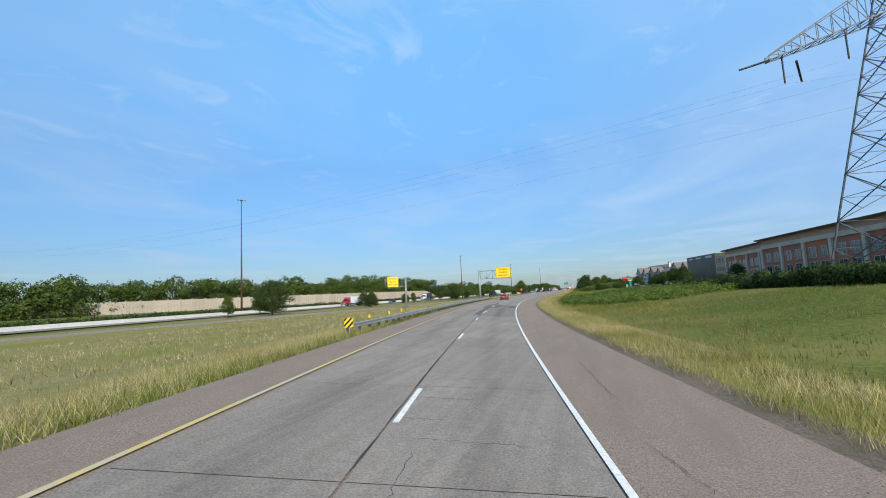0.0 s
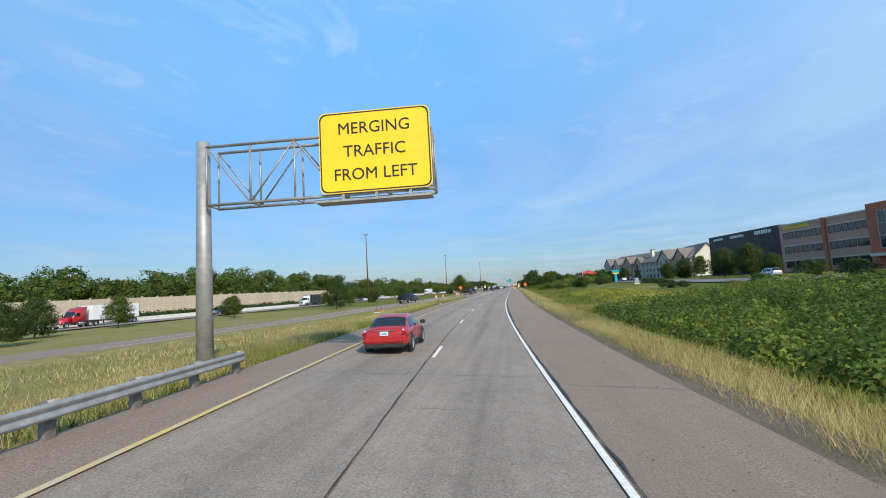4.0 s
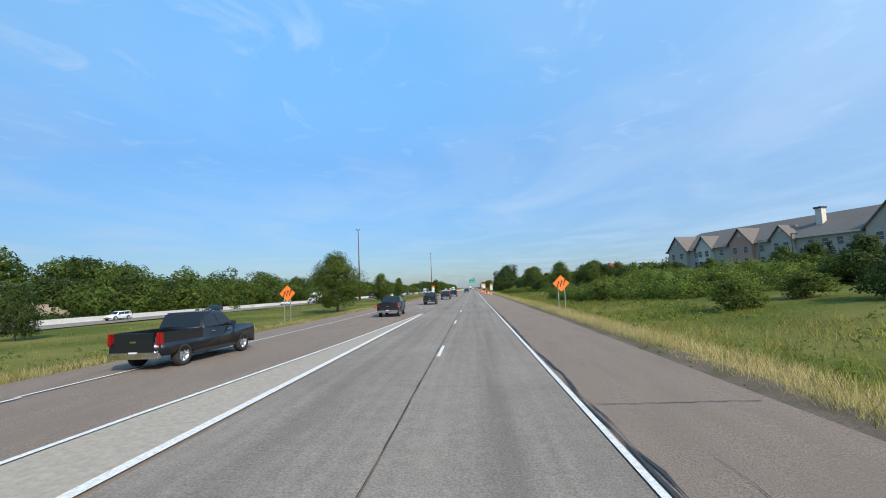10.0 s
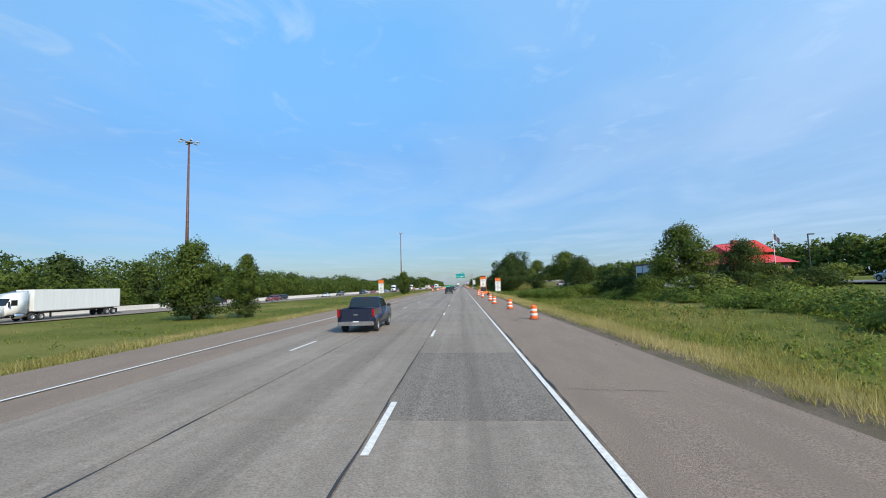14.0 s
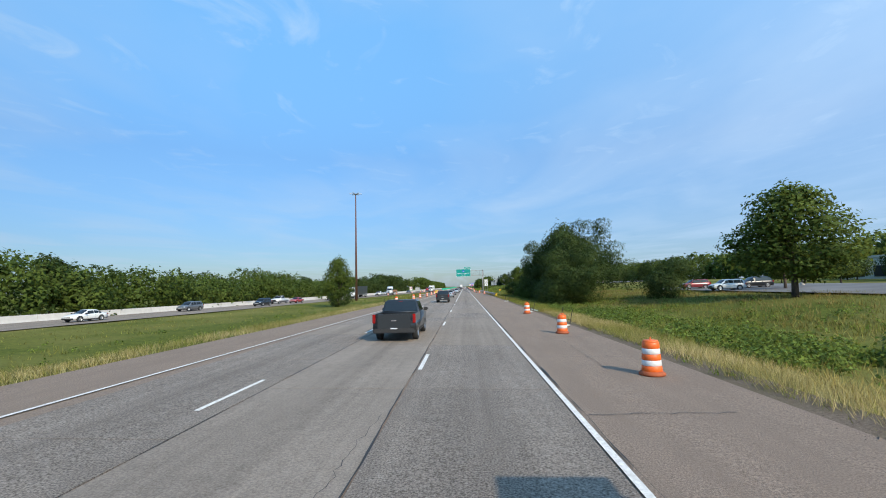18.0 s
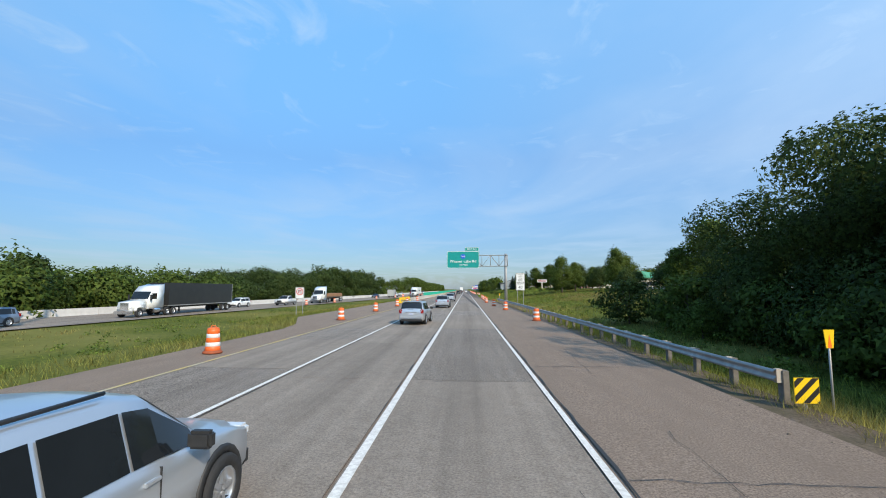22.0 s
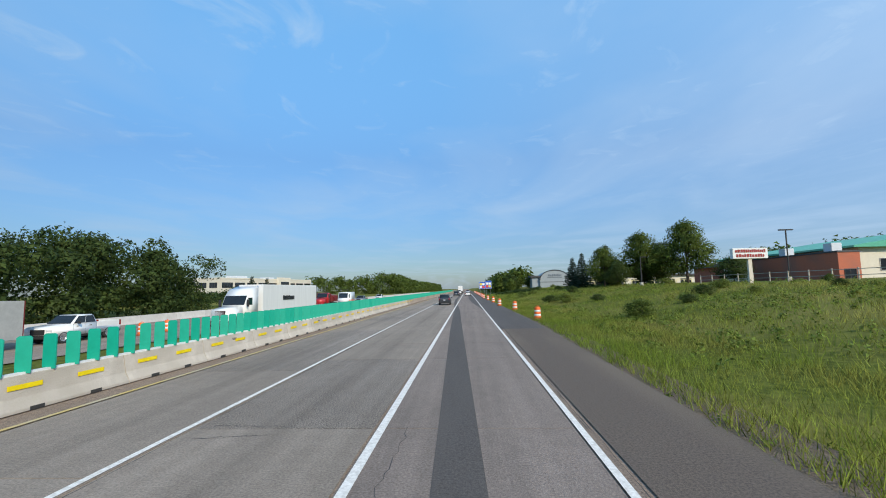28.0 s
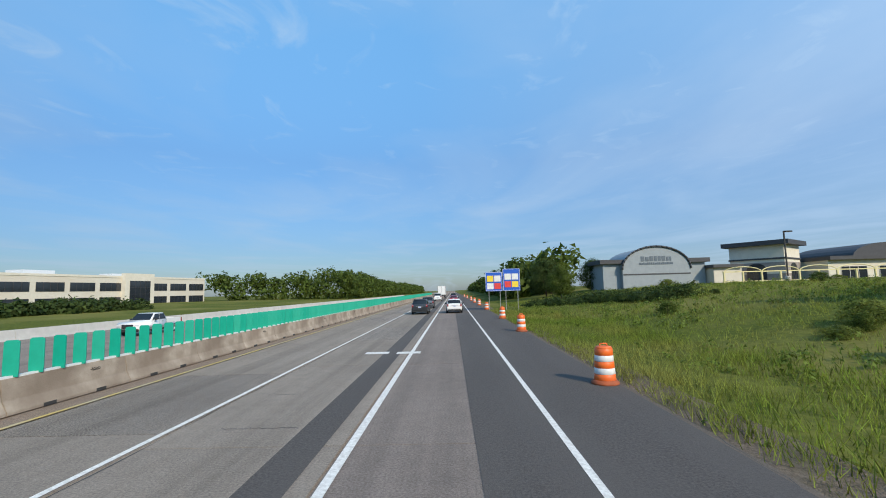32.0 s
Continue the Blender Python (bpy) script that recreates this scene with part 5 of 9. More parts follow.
# parking lot lamps
def lot_lamp(s, u, top, double=False, turn=0):
    z0 = ZG(s, u).z
    l = thing("parking_lamp", "dark square parking lot lamp post", "lamp post", Matrix.Translation((*P(s, u).xy, z0)) @ Matrix.Rotation(radians(turn), 4, "Z"), "parking lamps")
    h = top - z0
    part("pole", bx(-0.07, 0.07, -0.07, 0.07, -0.3, h), M_SIGNK, l)
    part("base", lt([(0.3, -0.2), (0.3, 0.6), (0.28, 0.62)], 12), M_BARRIER, l)
    for sd in ((-1, 1) if double else (1,)):
        part("lamp_head", bx(*sorted((sd * 0.1, sd * 1.0)), -0.2, 0.2, h - 0.18, h, 0.02), M_SIGNK, l)


for q in ((428.4, 58.6, 9.6), (764.4, 47.6, 10.5, True), (782, 33, 8.0), (500, 60, 9.5), (510, 66, 9.2), (690, 60, 9.6), (852, 43, 9.2), (846, 52, 10.6), (520, 50, 9.0), (372, 60, 9.0), (330, 55, 9.5), (640, 62, 9.5, True), (350, 62, 10)):
    lot_lamp(*q)

# ---------------- trees and shrubs ----------------


def quads(name, cen, nor, size, material, rs, soft=None):
    """A mesh of many small leaves, two to a spray: cen, nor: (n, 3) arrays; soft: the way the leafy surface faces."""
    n = len(cen)
    r = rs.normal(size=(n, 3))
    a = np.cross(nor, r); a /= np.linalg.norm(a, axis=1)[:, None] + 1e-9
    b = np.cross(nor, a)
    a *= (size * rs.uniform(0.7, 1.2, n))[:, None]; b *= (size * rs.uniform(0.5, 0.9, n))[:, None]
    v = np.empty((n, 6, 3))
    lift = nor * (size * 0.35)[:, None]
    v[:, 0] = cen - a; v[:, 1] = cen - b * 0.75; v[:, 2] = cen + b * 0.35 + a * 0.1 + lift
    o = cen + rs.normal(size=(n, 3)) * (size * 0.5)[:, None]
    v[:, 3] = o + a; v[:, 4] = o + b * 0.8; v[:, 5] = o - b * 0.3 - a * 0.1 + lift
    w = nor if soft is None else soft / (np.linalg.norm(soft, axis=1)[:, None] + 1e-9) + nor * 0.55
    w = w / (np.linalg.norm(w, axis=1)[:, None] + 1e-9)
    # every leaf turns its upper face outwards
    tri = v.reshape(-1, 3, 3)
    back = np.einsum("ij,ij->i", np.cross(tri[:, 1] - tri[:, 0], tri[:, 2] - tri[:, 0]), np.repeat(w, 2, axis=0)) < 0
    tri[back] = tri[back][:, ::-1]
    v = tri.reshape(-1, 3)
    me = bpy.data.meshes.new(name)
    me.vertices.add(6 * n); me.vertices.foreach_set("co", v.ravel())
    me.loops.add(6 * n); me.loops.foreach_set("vertex_index", np.arange(6 * n, dtype=np.int32))
    me.polygons.add(2 * n); me.polygons.foreach_set("loop_start", (np.arange(2 * n) * 3).astype(np.int32))
    me.update(calc_edges=True)
    if soft is not None:
        me.normals_split_custom_set_from_vertices(np.repeat(w, 6, axis=0))
    me.materials.append(material)
    return me


def crown(name, seed, w, z0, z1, n, leaf, material, lobes=14, low=0.35):
    """An uneven crown: lobes about a limb skeleton, leaves mostly near their skins, with gaps."""
    rs = np.random.RandomState(seed)
    H = z1 - z0
    L = []
    for i in range(lobes):
        t = (i + rs.uniform(0, 0.9)) / lobes
        ang = i * 2.399 + rs.uniform(-0.5, 0.5)
        prof = math.sin(math.pi * min(1, max(0.04, low + (1 - low) * t) ** 0.8)) ** 0.7
        rad = w * 0.34 * prof * rs.uniform(0.55, 1.1)
        c = np.array([rad * math.cos(ang), rad * math.sin(ang), z0 + H * (0.12 + 0.76 * t)])
        q = w * rs.uniform(0.15, 0.25) * (0.75 + 0.5 * prof)
        L.append((c, np.array([q, q, q * rs.uniform(0.65, 0.95)])))
    cen, nor, sof = [], [], []
    mid = np.array((0, 0, z0 + 0.4 * H))
    for c, q in L:
        k = n // lobes
        d = rs.normal(size=(k, 3)); d /= np.linalg.norm(d, axis=1)[:, None]
        d[:, 2] = np.where(d[:, 2] < -0.3, d[:, 2] * 0.5, d[:, 2])
        rr = np.where(rs.uniform(size=k) < 0.72, rs.uniform(0.82, 1.12, k), rs.uniform(0.3, 0.85, k))
        p = c + d * q * rr[:, None]
        # clumps: pull towards twig ends
        tw = c + (lambda e: e / np.linalg.norm(e, axis=1)[:, None])(rs.normal(size=(max(6, k // 22), 3))) * q
        j = rs.randint(0, len(tw), k)
        pull = rs.uniform(0.0, 0.45, k)[:, None]
        p = p * (1 - pull) + tw[j] * pull
        cen.append(p); nor.append(d + rs.normal(size=(k, 3)) * 0.45 + np.array([0, 0, 0.35]))
        sof.append(d * 1.2 + (p - mid) / (0.5 * max(w, H)))
    cen, nor, sof = np.concatenate(cen), np.concatenate(nor), np.concatenate(sof)
    keep = cen[:, 2] > max(0.03, z0 * 0.6)
    cen, nor, sof = cen[keep], nor[keep], sof[keep]
    nor /= np.linalg.norm(nor, axis=1)[:, None]
    return quads(name, cen, nor, np.full(len(cen), leaf), material, rs, sof), L


def make_tree(seed, h, w, bole, n, leaf, material, label, cat="tree", trunk=0.02, lobes=14, low=0.3):
    t = thing("tree" if cat == "tree" else "shrub", label, cat)
    me, L = crown("crown", seed, w, bole, h, n, leaf, material, lobes, low)
    r = random.Random(seed)
    bm = bmesh.new()
    r0 = h * trunk
    p = [Vector((0, 0, -0.4)), Vector((r.uniform(-0.1, 0.1), r.uniform(-0.1, 0.1), bole + 0.15 * h)), Vector((r.uniform(-0.3, 0.3), r.uniform(-0.3, 0.3), h * 0.72))]
    tube(bm, p[0], p[1], r0 * 1.25, r0 * 0.85, 8); tube(bm, p[1], p[2], r0 * 0.85, r0 * 0.25, 8)
    for i, (c, q) in enumerate(L):
        k = min(0.95, max(0.0, (c[2] - bole) / (h - bole) * 0.8))
        a = p[0].lerp(p[1], 0.9) if i % 3 == 0 else p[1].lerp(p[2], k)
        mid = a.lerp(Vector(c), 0.5) + Vector((0, 0, 0.04 * h))
        tube(bm, a, mid, r0 * 0.4, r0 * 0.25, 5); tube(bm, mid, Vector(c), r0 * 0.25, r0 * 0.08, 5)
    part("trunk", bm, M_BARK, t)
    hang("crown", me, None, t)
    return t


def make_spruce(seed, h, w, label):
    t = thing("spruce", label, "conifer")
    rs = np.random.RandomState(seed)
    cen, nor, bm = [], [], tb((0, 0, -0.3), (0, 0, h * 0.97), h * 0.018, h * 0.003)
    tiers = 16
    for i in range(tiers):
        z = h * (0.05 + 0.93 * (i / tiers) ** 0.95)
        R = w / 2 * (1 - (i / tiers) ** 1.1) * rs.uniform(0.85, 1.1) + 0.12
        nb = max(5, int(13 - 0.5 * i))
        for j in range(nb):
            a = 2 * math.pi * (j + rs.uniform(-0.3, 0.3)) / nb + i
            e = np.array([math.cos(a), math.sin(a), 0])
            rr = R * rs.uniform(0.8, 1.12)
            tube(bm, (0, 0, z), tuple(e * rr + np.array([0, 0, z - rr * 0.22])), 0.03, 0.008, 3, False)
            k = max(9, int(44 * rr / 2))
            tt = rs.uniform(0.12, 1.0, k) ** 0.8
            side = np.cross(e, [0, 0, 1])
            p = e[None] * (rr * tt)[:, None] + np.array([0, 0, z])[None] - np.array([0, 0, 1])[None] * (rr * tt * 0.22)[:, None]
            p = p + side[None] * (rs.normal(size=k) * 0.22 * rr * (1.1 - tt * 0.75))[:, None] + rs.normal(size=(k, 3)) * 0.05
            cen.append(p); nor.append(np.array([0, 0, 0.8])[None] + e[None] * 0.5 + rs.normal(size=(k, 3)) * 0.4)
    part("trunk", bm, M_BARK, t)
    cen, nor = np.concatenate(cen), np.concatenate(nor)
    nor /= np.linalg.norm(nor, axis=1)[:, None]
    hang("crown", quads("crown", cen, nor, np.full(len(cen), 0.24), M_SPRUCE, rs), None, t)
    return t


TR = {
    "round": make_tree(1, 10, 9.0, 1.0, 5400, 0.27, M_LEAF, "leafy broad roundish tree with a dark green crown", low=0.22, lobes=18),
    "wide": make_tree(2, 10, 11.0, 0.3, 5800, 0.29, M_LEAFD, "broad dense dark green roadside tree, leafy to the ground", low=0.1, lobes=22),
    "tall": make_tree(3, 10, 6.5, 1.2, 4200, 0.25, M_LEAF, "upright leafy green tree with loose twigs", low=0.25, lobes=16),
    "light": make_tree(4, 10, 7.5, 0.8, 3800, 0.27, M_LEAFY, "light yellow-green leafy tree", low=0.25, lobes=16),
    "open": make_tree(5, 10, 9.5, 0.9, 14000, 0.18, M_LEAF, "open branching tree with gaps in its crown", low=0.22, lobes=24),
    "far": make_tree(6, 10, 9.5, 0.2, 2200, 0.45, M_LEAFD, "distant dark green tree at the wood edge", low=0.1, lobes=14),
    "far2": make_tree(7, 10, 8.0, 0.2, 2000, 0.45, M_LEAF, "distant green tree at the wood edge", low=0.12, lobes=13),
    "shrub": make_tree(8, 3, 4.2, 0.0, 1500, 0.18, M_LEAF, "dense green roadside shrub", "shrub", 0.02, 12, 0.08),
    "shrubd": make_tree(9, 3, 4.6, 0.0, 1500, 0.185, M_LEAFD, "dark green spreading shrub", "shrub", 0.02, 13, 0.08),
    "shrubl": make_tree(10, 2, 3.6, 0.0, 1100, 0.15, M_LEAFY, "light green weedy shrub", "shrub", 0.02, 11, 0.08),
    "spruce": make_spruce(11, 10, 5.0, "dark blue-green spruce with tiered branches"),
}
BASE_H = {"shrub": 3, "shrubd": 3, "shrubl": 2}
USED = set()
rng = random.Random(21)


def plant(kind, s, u, h, wide=1.0, group=""):
    p = ZG(s, u)
    k = h / BASE_H.get(kind, 10)
    m = Matrix.Translation((p.x, p.y, p.z - 0.05)) @ Matrix.Rotation(rng.uniform(0, 6.28), 4, "Z") @ Matrix.Diagonal((k * wide, k * wide, k, 1))
    if kind not in USED:
        USED.add(kind)
        TR[kind].matrix_world = m
        return TR[kind]
    o = copy_thing(TR[kind], m)
    o.scale = (k * wide, k * wide, k)
    return o


# single trees on the left
for q in (("wide", 201, -39.4, 7.6, 0.75), ("round", 222, -44, 5.2, 1.0), ("tall", 232, -56, 5.0, 1.2), ("wide", 250, -46, 4.6), ("wide", 292, -46, 5.6, 0.85), ("open", 324, -23.3, 10.3, 1.0), ("wide", 346, -32, 4.0), ("round", 404, -32.5, 9.8, 0.85), ("tall", 405, -26.5, 8.4, 0.75), ("shrubd", 404, -32.3, 4.2, 1.05), ("shrubd", 405, -26.7, 3.0, 0.9),
          ("round", 533, -23.8, 9.4, 0.78), ("shrubd", 533, -23.6, 3.4, 1.0), ("wide", 107, -66, 9.6, 1.05), ("round", 116, -77, 6.5), ("tall", 98, -72, 6.0), ("wide", 150, -60, 5.5), ("round", 168, -66, 5.8), ("tall", 180, -52, 5.0), ("wide", 140, -52, 5.0), ("round", 60, -92, 7), ("wide", 190, -60, 4.5)):
    plant(*q)
# continuous woods: rows of leafy domes, each a cluster of lobes from the ground up
def wood(name, ss, fu, fh, rows, leaf, material, label, seed, gap=4.6, side=1, thick=1.0, rise=0.0, vary=0.0):
    """side 1: the woods lie to the left of fu and show their right flank; -1: to the right."""
    rs = np.random.RandomState(seed)
    cen, nor, sof = [], [], []
    toward = np.array((0.75 * side, -0.6, 0.35))
    for r in range(rows):
        s = ss[0] + rs.uniform(0, gap)
        while s < ss[1]:
            u = fu(s) - side * (r * gap * 0.9 + rs.uniform(-0.22, 0.3) * gap)
            h = fh(s) * rs.uniform(0.72, 1.08) * (1 + vary * rs.uniform(-0.6, 1.0)) * (0.86 if r == 0 else 1.0) * (1 + rise * r)
            base = np.array(ZG(s, u))
            nl = 7 if r == 0 else 4
            for i in range(nl):
                f = (i + rs.uniform(0.1, 0.9)) / nl if r == 0 else rs.uniform(0.55, 0.95)
                q = gap * rs.uniform(0.38, 0.62) * (1.1 - 0.35 * f)
                zc = min(h - q * 0.75, max(q * 0.5, f * h))
                a = rs.uniform(0, 6.283)
                c = base + np.array((math.cos(a) * gap * 0.42, math.sin(a) * gap * 0.42, zc))
                k = int(thick * 5.2 * q * q / (leaf * leaf)) + 6
                d = rs.normal(size=(int(k * 1.5), 3)); d /= np.linalg.norm(d, axis=1)[:, None]
                d = d[(d @ toward) > -0.35][:k]
                bump_ = 1 + 0.16 * np.sin(d[:, 0] * 7 + a) * np.cos(d[:, 2] * 6 + a)
                rr = q * bump_ * np.where(rs.uniform(size=len(d)) < 0.75, rs.uniform(0.86, 1.14, len(d)), rs.uniform(0.45, 0.9, len(d)))
                p = c + d * rr[:, None] * np.array((1, 1, 0.85))
                p[:, 2] = np.maximum(p[:, 2], base[2] + 0.08)
                cen.append(p); nor.append(d + rs.normal(size=d.shape) * 0.5 + np.array((0, 0, 0.3))); sof.append(d)
            s += gap * rs.uniform(0.7, 1.25)
    cen, nor, sof = np.concatenate(cen), np.concatenate(nor), np.concatenate(sof)
    nor /= np.linalg.norm(nor, axis=1)[:, None]
    me = quads(name, cen, nor, np.full(len(cen), leaf) * rs.uniform(0.6, 1.3, len(cen)), material, rs, sof)
    tagged(new(name, me), label, "woods", kind="stuff")


FH = lambda s: lerp(s, (330, 400, 470, 500, 535, 640, 680, 705, 752, 775), (9.6, 9.6, 10.6, 9.4, 8.2, 7.2, 9.2, 12.0, 12.5, 9))
wood("far_woods", (335, 640), lambda s: FAR_U(s) - 14, FH, 2, 0.5, M_LEAF, "continuous green woods behind the opposite lanes", 1, 7.4, 1, 0.85, 0.0, 0.2)
wood("far_woods", (640, 768), lambda s: FAR_U(s) - 13, FH, 3, 0.36, M_LEAFD, "dense dark green woods behind the opposite lanes", 2)
wood("far_woods", (-120, 400), lambda s: FAR_U(s) - lerp(s, (100, 300), (80, 62)), lambda s: lerp(s, (-120, 80, 200, 290, 345), (17, 15.5, 13.5, 15.5, 16.5)), 2, 0.8, M_LEAF, "green woods above the noise wall", 3, 8.0, 1, 1.4, 0.0, 0.2)
wood("far_woods", (348, 430), lambda s: lerp(s, (348, 430), (-103, -78)), lambda s: 11, 2, 0.6, M_LEAFD, "green woods past the end of the noise wall", 14, 7.0, 1, 0.9, 0.0, 0.25)
wood("wall_shrubs", (-90, 345), lambda s: FAR_U(s) - 17, lambda s: 1.1, 3, 0.5, M_LEAFD, "low dark scrub at the foot of the noise wall", 16, 5.0, 1, 0.5)
wood("far_woods", (964, 1500), lambda s: lerp(s, (964, 1010, 1500), (-96, -54, -51)), lambda s: lerp(s, (964, 990, 1010, 1080, 1120), (10, 12, 16, 16, 12)), 2, 1.1, M_LEAF, "distant woods along the highway", 4, 7.0)
wood("far_woods", (775, 890), lambda s: FAR_U(s) - 40, lambda s: lerp(s, (775, 792, 806), (6, 4, 2.0)), 2, 0.6, M_LEAFD, "low scrub beside an office", 7, 4.0)
wood("roadside_woods", (518, 592), lambda s: lerp(s, (518, 523, 530, 541, 548, 560, 575, 585, 592), (29, 20, 16.5, 18.5, 19.0, 18.0, 18.5, 21, 25)), lambda s: lerp(s, (518, 523, 530, 541, 550, 560, 567, 575, 585, 592), (5, 6, 9.5, 14, 17, 17.5, 14.5, 13, 10.5, 7)), 3, 0.19, M_LEAFD, "tall dense dark green wood beside the shoulder", 5, 4.4, -1, 0.9)
wood("far_woods", (890, 1500), lambda s: 18 + 0.02 * (s - 890), lambda s: 9, 2, 1.2, M_LEAF, "distant woods along the highway", 6, 6.5, -1)
wood("far_woods", (330, 900), lambda s: 112, lambda s: 12, 2, 1.2, M_LEAF, "distant woods behind the stores", 8, 6.5, -1)
wood("far_woods", (-80, 380), lambda s: 150, lambda s: 12, 1, 1.4, M_LEAF, "distant woods behind the offices", 9, 7.0, -1)
wood("hedge", (5, 118), lambda s: 37, lambda s: 2.6, 1, 0.27, M_LEAFD, "dark clipped hedge on the berm", 10, 2.2, -1)
wood("roadside_shrubs", (72, 157), lambda s: lerp(s, (72, 84, 93, 120, 150, 170, 184), (27, 18, 14, 12.8, 13, 15.5, 21)), lambda s: lerp(s, (72, 90, 120, 184), (0.7, 1.0, 1.1, 1.0)), 10, 0.2, M_LEAFM, "tangled low green shrubs covering the slope", 11, 2.5, -1, 0.42, 0.05)
wood("roadside_shrubs", (306, 372), lambda s: lerp(s, (306, 330, 350, 372), (30, 21, 19, 24)), lambda s: lerp(s, (306, 330, 372), (2.0, 2.6, 1.8)), 6, 0.2, M_LEAFM, "tangled green shrubs on the slope", 12, 3.2, -1, 0.5, 0.14)
wood("roadside_shrubs", (372, 432), lambda s: lerp(s, (372, 400, 432), (24, 27, 25)), lambda s: 1.2, 2, 0.2, M_LEAFM, "tangled green shrubs beside the ditch", 17, 3.0, -1, 0.5, 0.1)
wood("roadside_shrubs", (436, 472), lambda s: lerp(s, (436, 450, 472), (22, 14.5, 18)), lambda s: lerp(s, (436, 450, 472), (2.2, 2.0, 1.1)), 5, 0.2, M_LEAFM, "leafy green bushes beside the ditch", 15, 2.7, -1, 0.6)
wood("roadside_shrubs", (836, 860), lambda s: lerp(s, (836, 860), (22, 12)), lambda s: 1.0, 2, 0.2, M_LEAFD, "dark low shrubs along the top of the slope", 13, 2.4, -1, 0.7)
for i in range(26):
    s = (-110 + 38 * i if i < 12 else 340 + 22 * (i - 12)) + rng.uniform(-6, 6)
    off = -14 if 340 < s else -80
    plant(rng.choice(("far", "far2", "far")), s, FAR_U(s) + off + rng.uniform(-3, 1), (FH(s) if s > 340 else 11.5) * rng.uniform(0.85, 1.12), rng.uniform(0.9, 1.15))
for i in range(20):
    s = 340 + 20 * i + rng.uniform(-4, 4)
    plant(rng.choice(("shrub", "shrubd", "shrub")), s, FAR_U(s) - 11 + rng.uniform(-1, 1), rng.uniform(2.5, 4.0), 1.2)
# the right: shrubs and trees along the slope
for q in (("round", 419, 33, 10.5), ("wide", 421, 43, 7.5, 0.9), ("round", 662, 40, 9.0),  ("wide", 446, 25, 8.2, 0.85), ("round", 437, 38, 6.5), ("shrubd", 430, 26, 4), ("round", 500.5, 34.7, 12.4, 1.2), ("tall", 515, 44, 9),  ("tall", 648, 46, 10.0), ("round", 658, 50, 8),
          ("round", 672.3, 26.4, 10.4, 0.8), ("tall", 676, 31, 9.0), ("wide", 690, 36, 8.0, 0.7), ("tall", 698, 42, 8.0), ("wide", 655, 40, 4.5, 1.2), ("round", 801, 32, 9.5, 1.0), ("round", 797, 39, 12.0, 1.0), ("wide", 803, 46, 10.0, 0.9), ("wide", 795, 33, 5.5, 1.0), ("round", 791, 46, 13.5, 0.95), ("wide", 782, 50, 5.0, 1.3),
          ("wide", 262, 27.5, 4.3, 1.25), ("wide", 611.6, 22, 5.2, 0.65), ("light", 630, 45, 9.5), ("round", 642, 50, 15.0, 1.1), ("round", 662, 37.7, 11, 0.75), ("wide", 695, 30, 4.2, 1.2), ("wide", 700, 34, 4.4, 1.2), ("wide", 690, 32, 4.2, 1.2), ("wide", 706, 38, 4.2, 1.2), ("wide", 634, 56, 11, 0.8), ("wide", 654, 46, 5.0, 1.3), ("wide", 121, 49, 3.2, 1.2), ("wide", 128, 55, 5.6, 0.9), ("shrubd", 282, 38, 3.2, 1.2), ("shrub", 292, 42, 3.6, 1.3), ("shrubd", 306, 45, 4.0, 1.3), ("shrub", 316, 47, 4.2, 1.2), ("far", 700, 66, 9), ("far", 704, 74, 9.5), ("far2", 698, 82, 9.5), ("far", 690, 70, 9), ("far2", 668, 62, 9), ("far", 660, 72, 9), ("far", 652, 64, 8.5), ("far2", 676, 78, 9), ("wide", 684, 40, 7.0, 0.9), ("round", 694, 47, 8.5), ("wide", 706, 44, 7, 0.8), ("round", 716, 52, 8.5), ("wide", 262, 57, 6.0), ("wide", 250, 58, 6.6), ("tall", 243, 60, 7.4), ("wide", 228, 60, 8.0, 1.0), ("wide", 219, 62, 8.4, 0.9), ("shrubd", 236, 44, 1.6, 1.6), ("shrubd", 226, 43, 1.4, 1.8), ("shrubd", 246, 45, 1.5, 1.7), ("wide", 206, 60, 5.2), ("shrubd", 188, 57, 3.0, 1.3), ("shrubd", 176, 56, 2.6, 1.4), ("spruce", 290, 66, 8.0, 1.0), ("spruce", 283, 70, 9.5, 0.9), ("spruce", 274, 66, 7.5, 1.0), ("wide", 140, 54, 3.0, 1.1),
          ("spruce", 818, -61, 7.6, 1.2), ("spruce", 822, -58.5, 7.2, 1.2), ("spruce", 806, -74, 9.5, 1.1), ("shrubd", 800, -52, 4.0, 1.3), ("shrub", 808, -50, 3.6, 1.3), ("shrubd", 790, -50, 4.2, 1.4), ("spruce", 815.6, 28.2, 8.6, 1.35), ("spruce", 811.2, 29.6, 9.3, 1.35), ("spruce", 812, 36, 11.0, 1.35), ("spruce", 806, 43, 9.0, 1.1), ("spruce", 318, 62, 8, 1.0), ("spruce", 326, 58, 6.5, 1.2), ("spruce", 442, 52, 6.0, 1.0), ("round", 802, 34, 6.0), ("round", 800, 40, 7.0), ("wide", 720, 46, 5), ("round", 705, 52, 7.5), ("tall", 740, 56, 7.0), ("round", 860, 16, 5.5), ("wide", 880, 18, 7.5), ("round", 895, 22, 8.0), ("wide", 876, 26, 6.0)):
    plant(*q)
for i in range(9):
    s = 540 + 4.4 * i + rng.uniform(-2, 2)
    plant("wide", s, rng.uniform(20, 24), rng.uniform(15, 18) * lerp(s, (540, 552, 561, 569, 580), (0.7, 1, 0.95, 0.75, 0.5)), rng.uniform(0.6, 0.75))
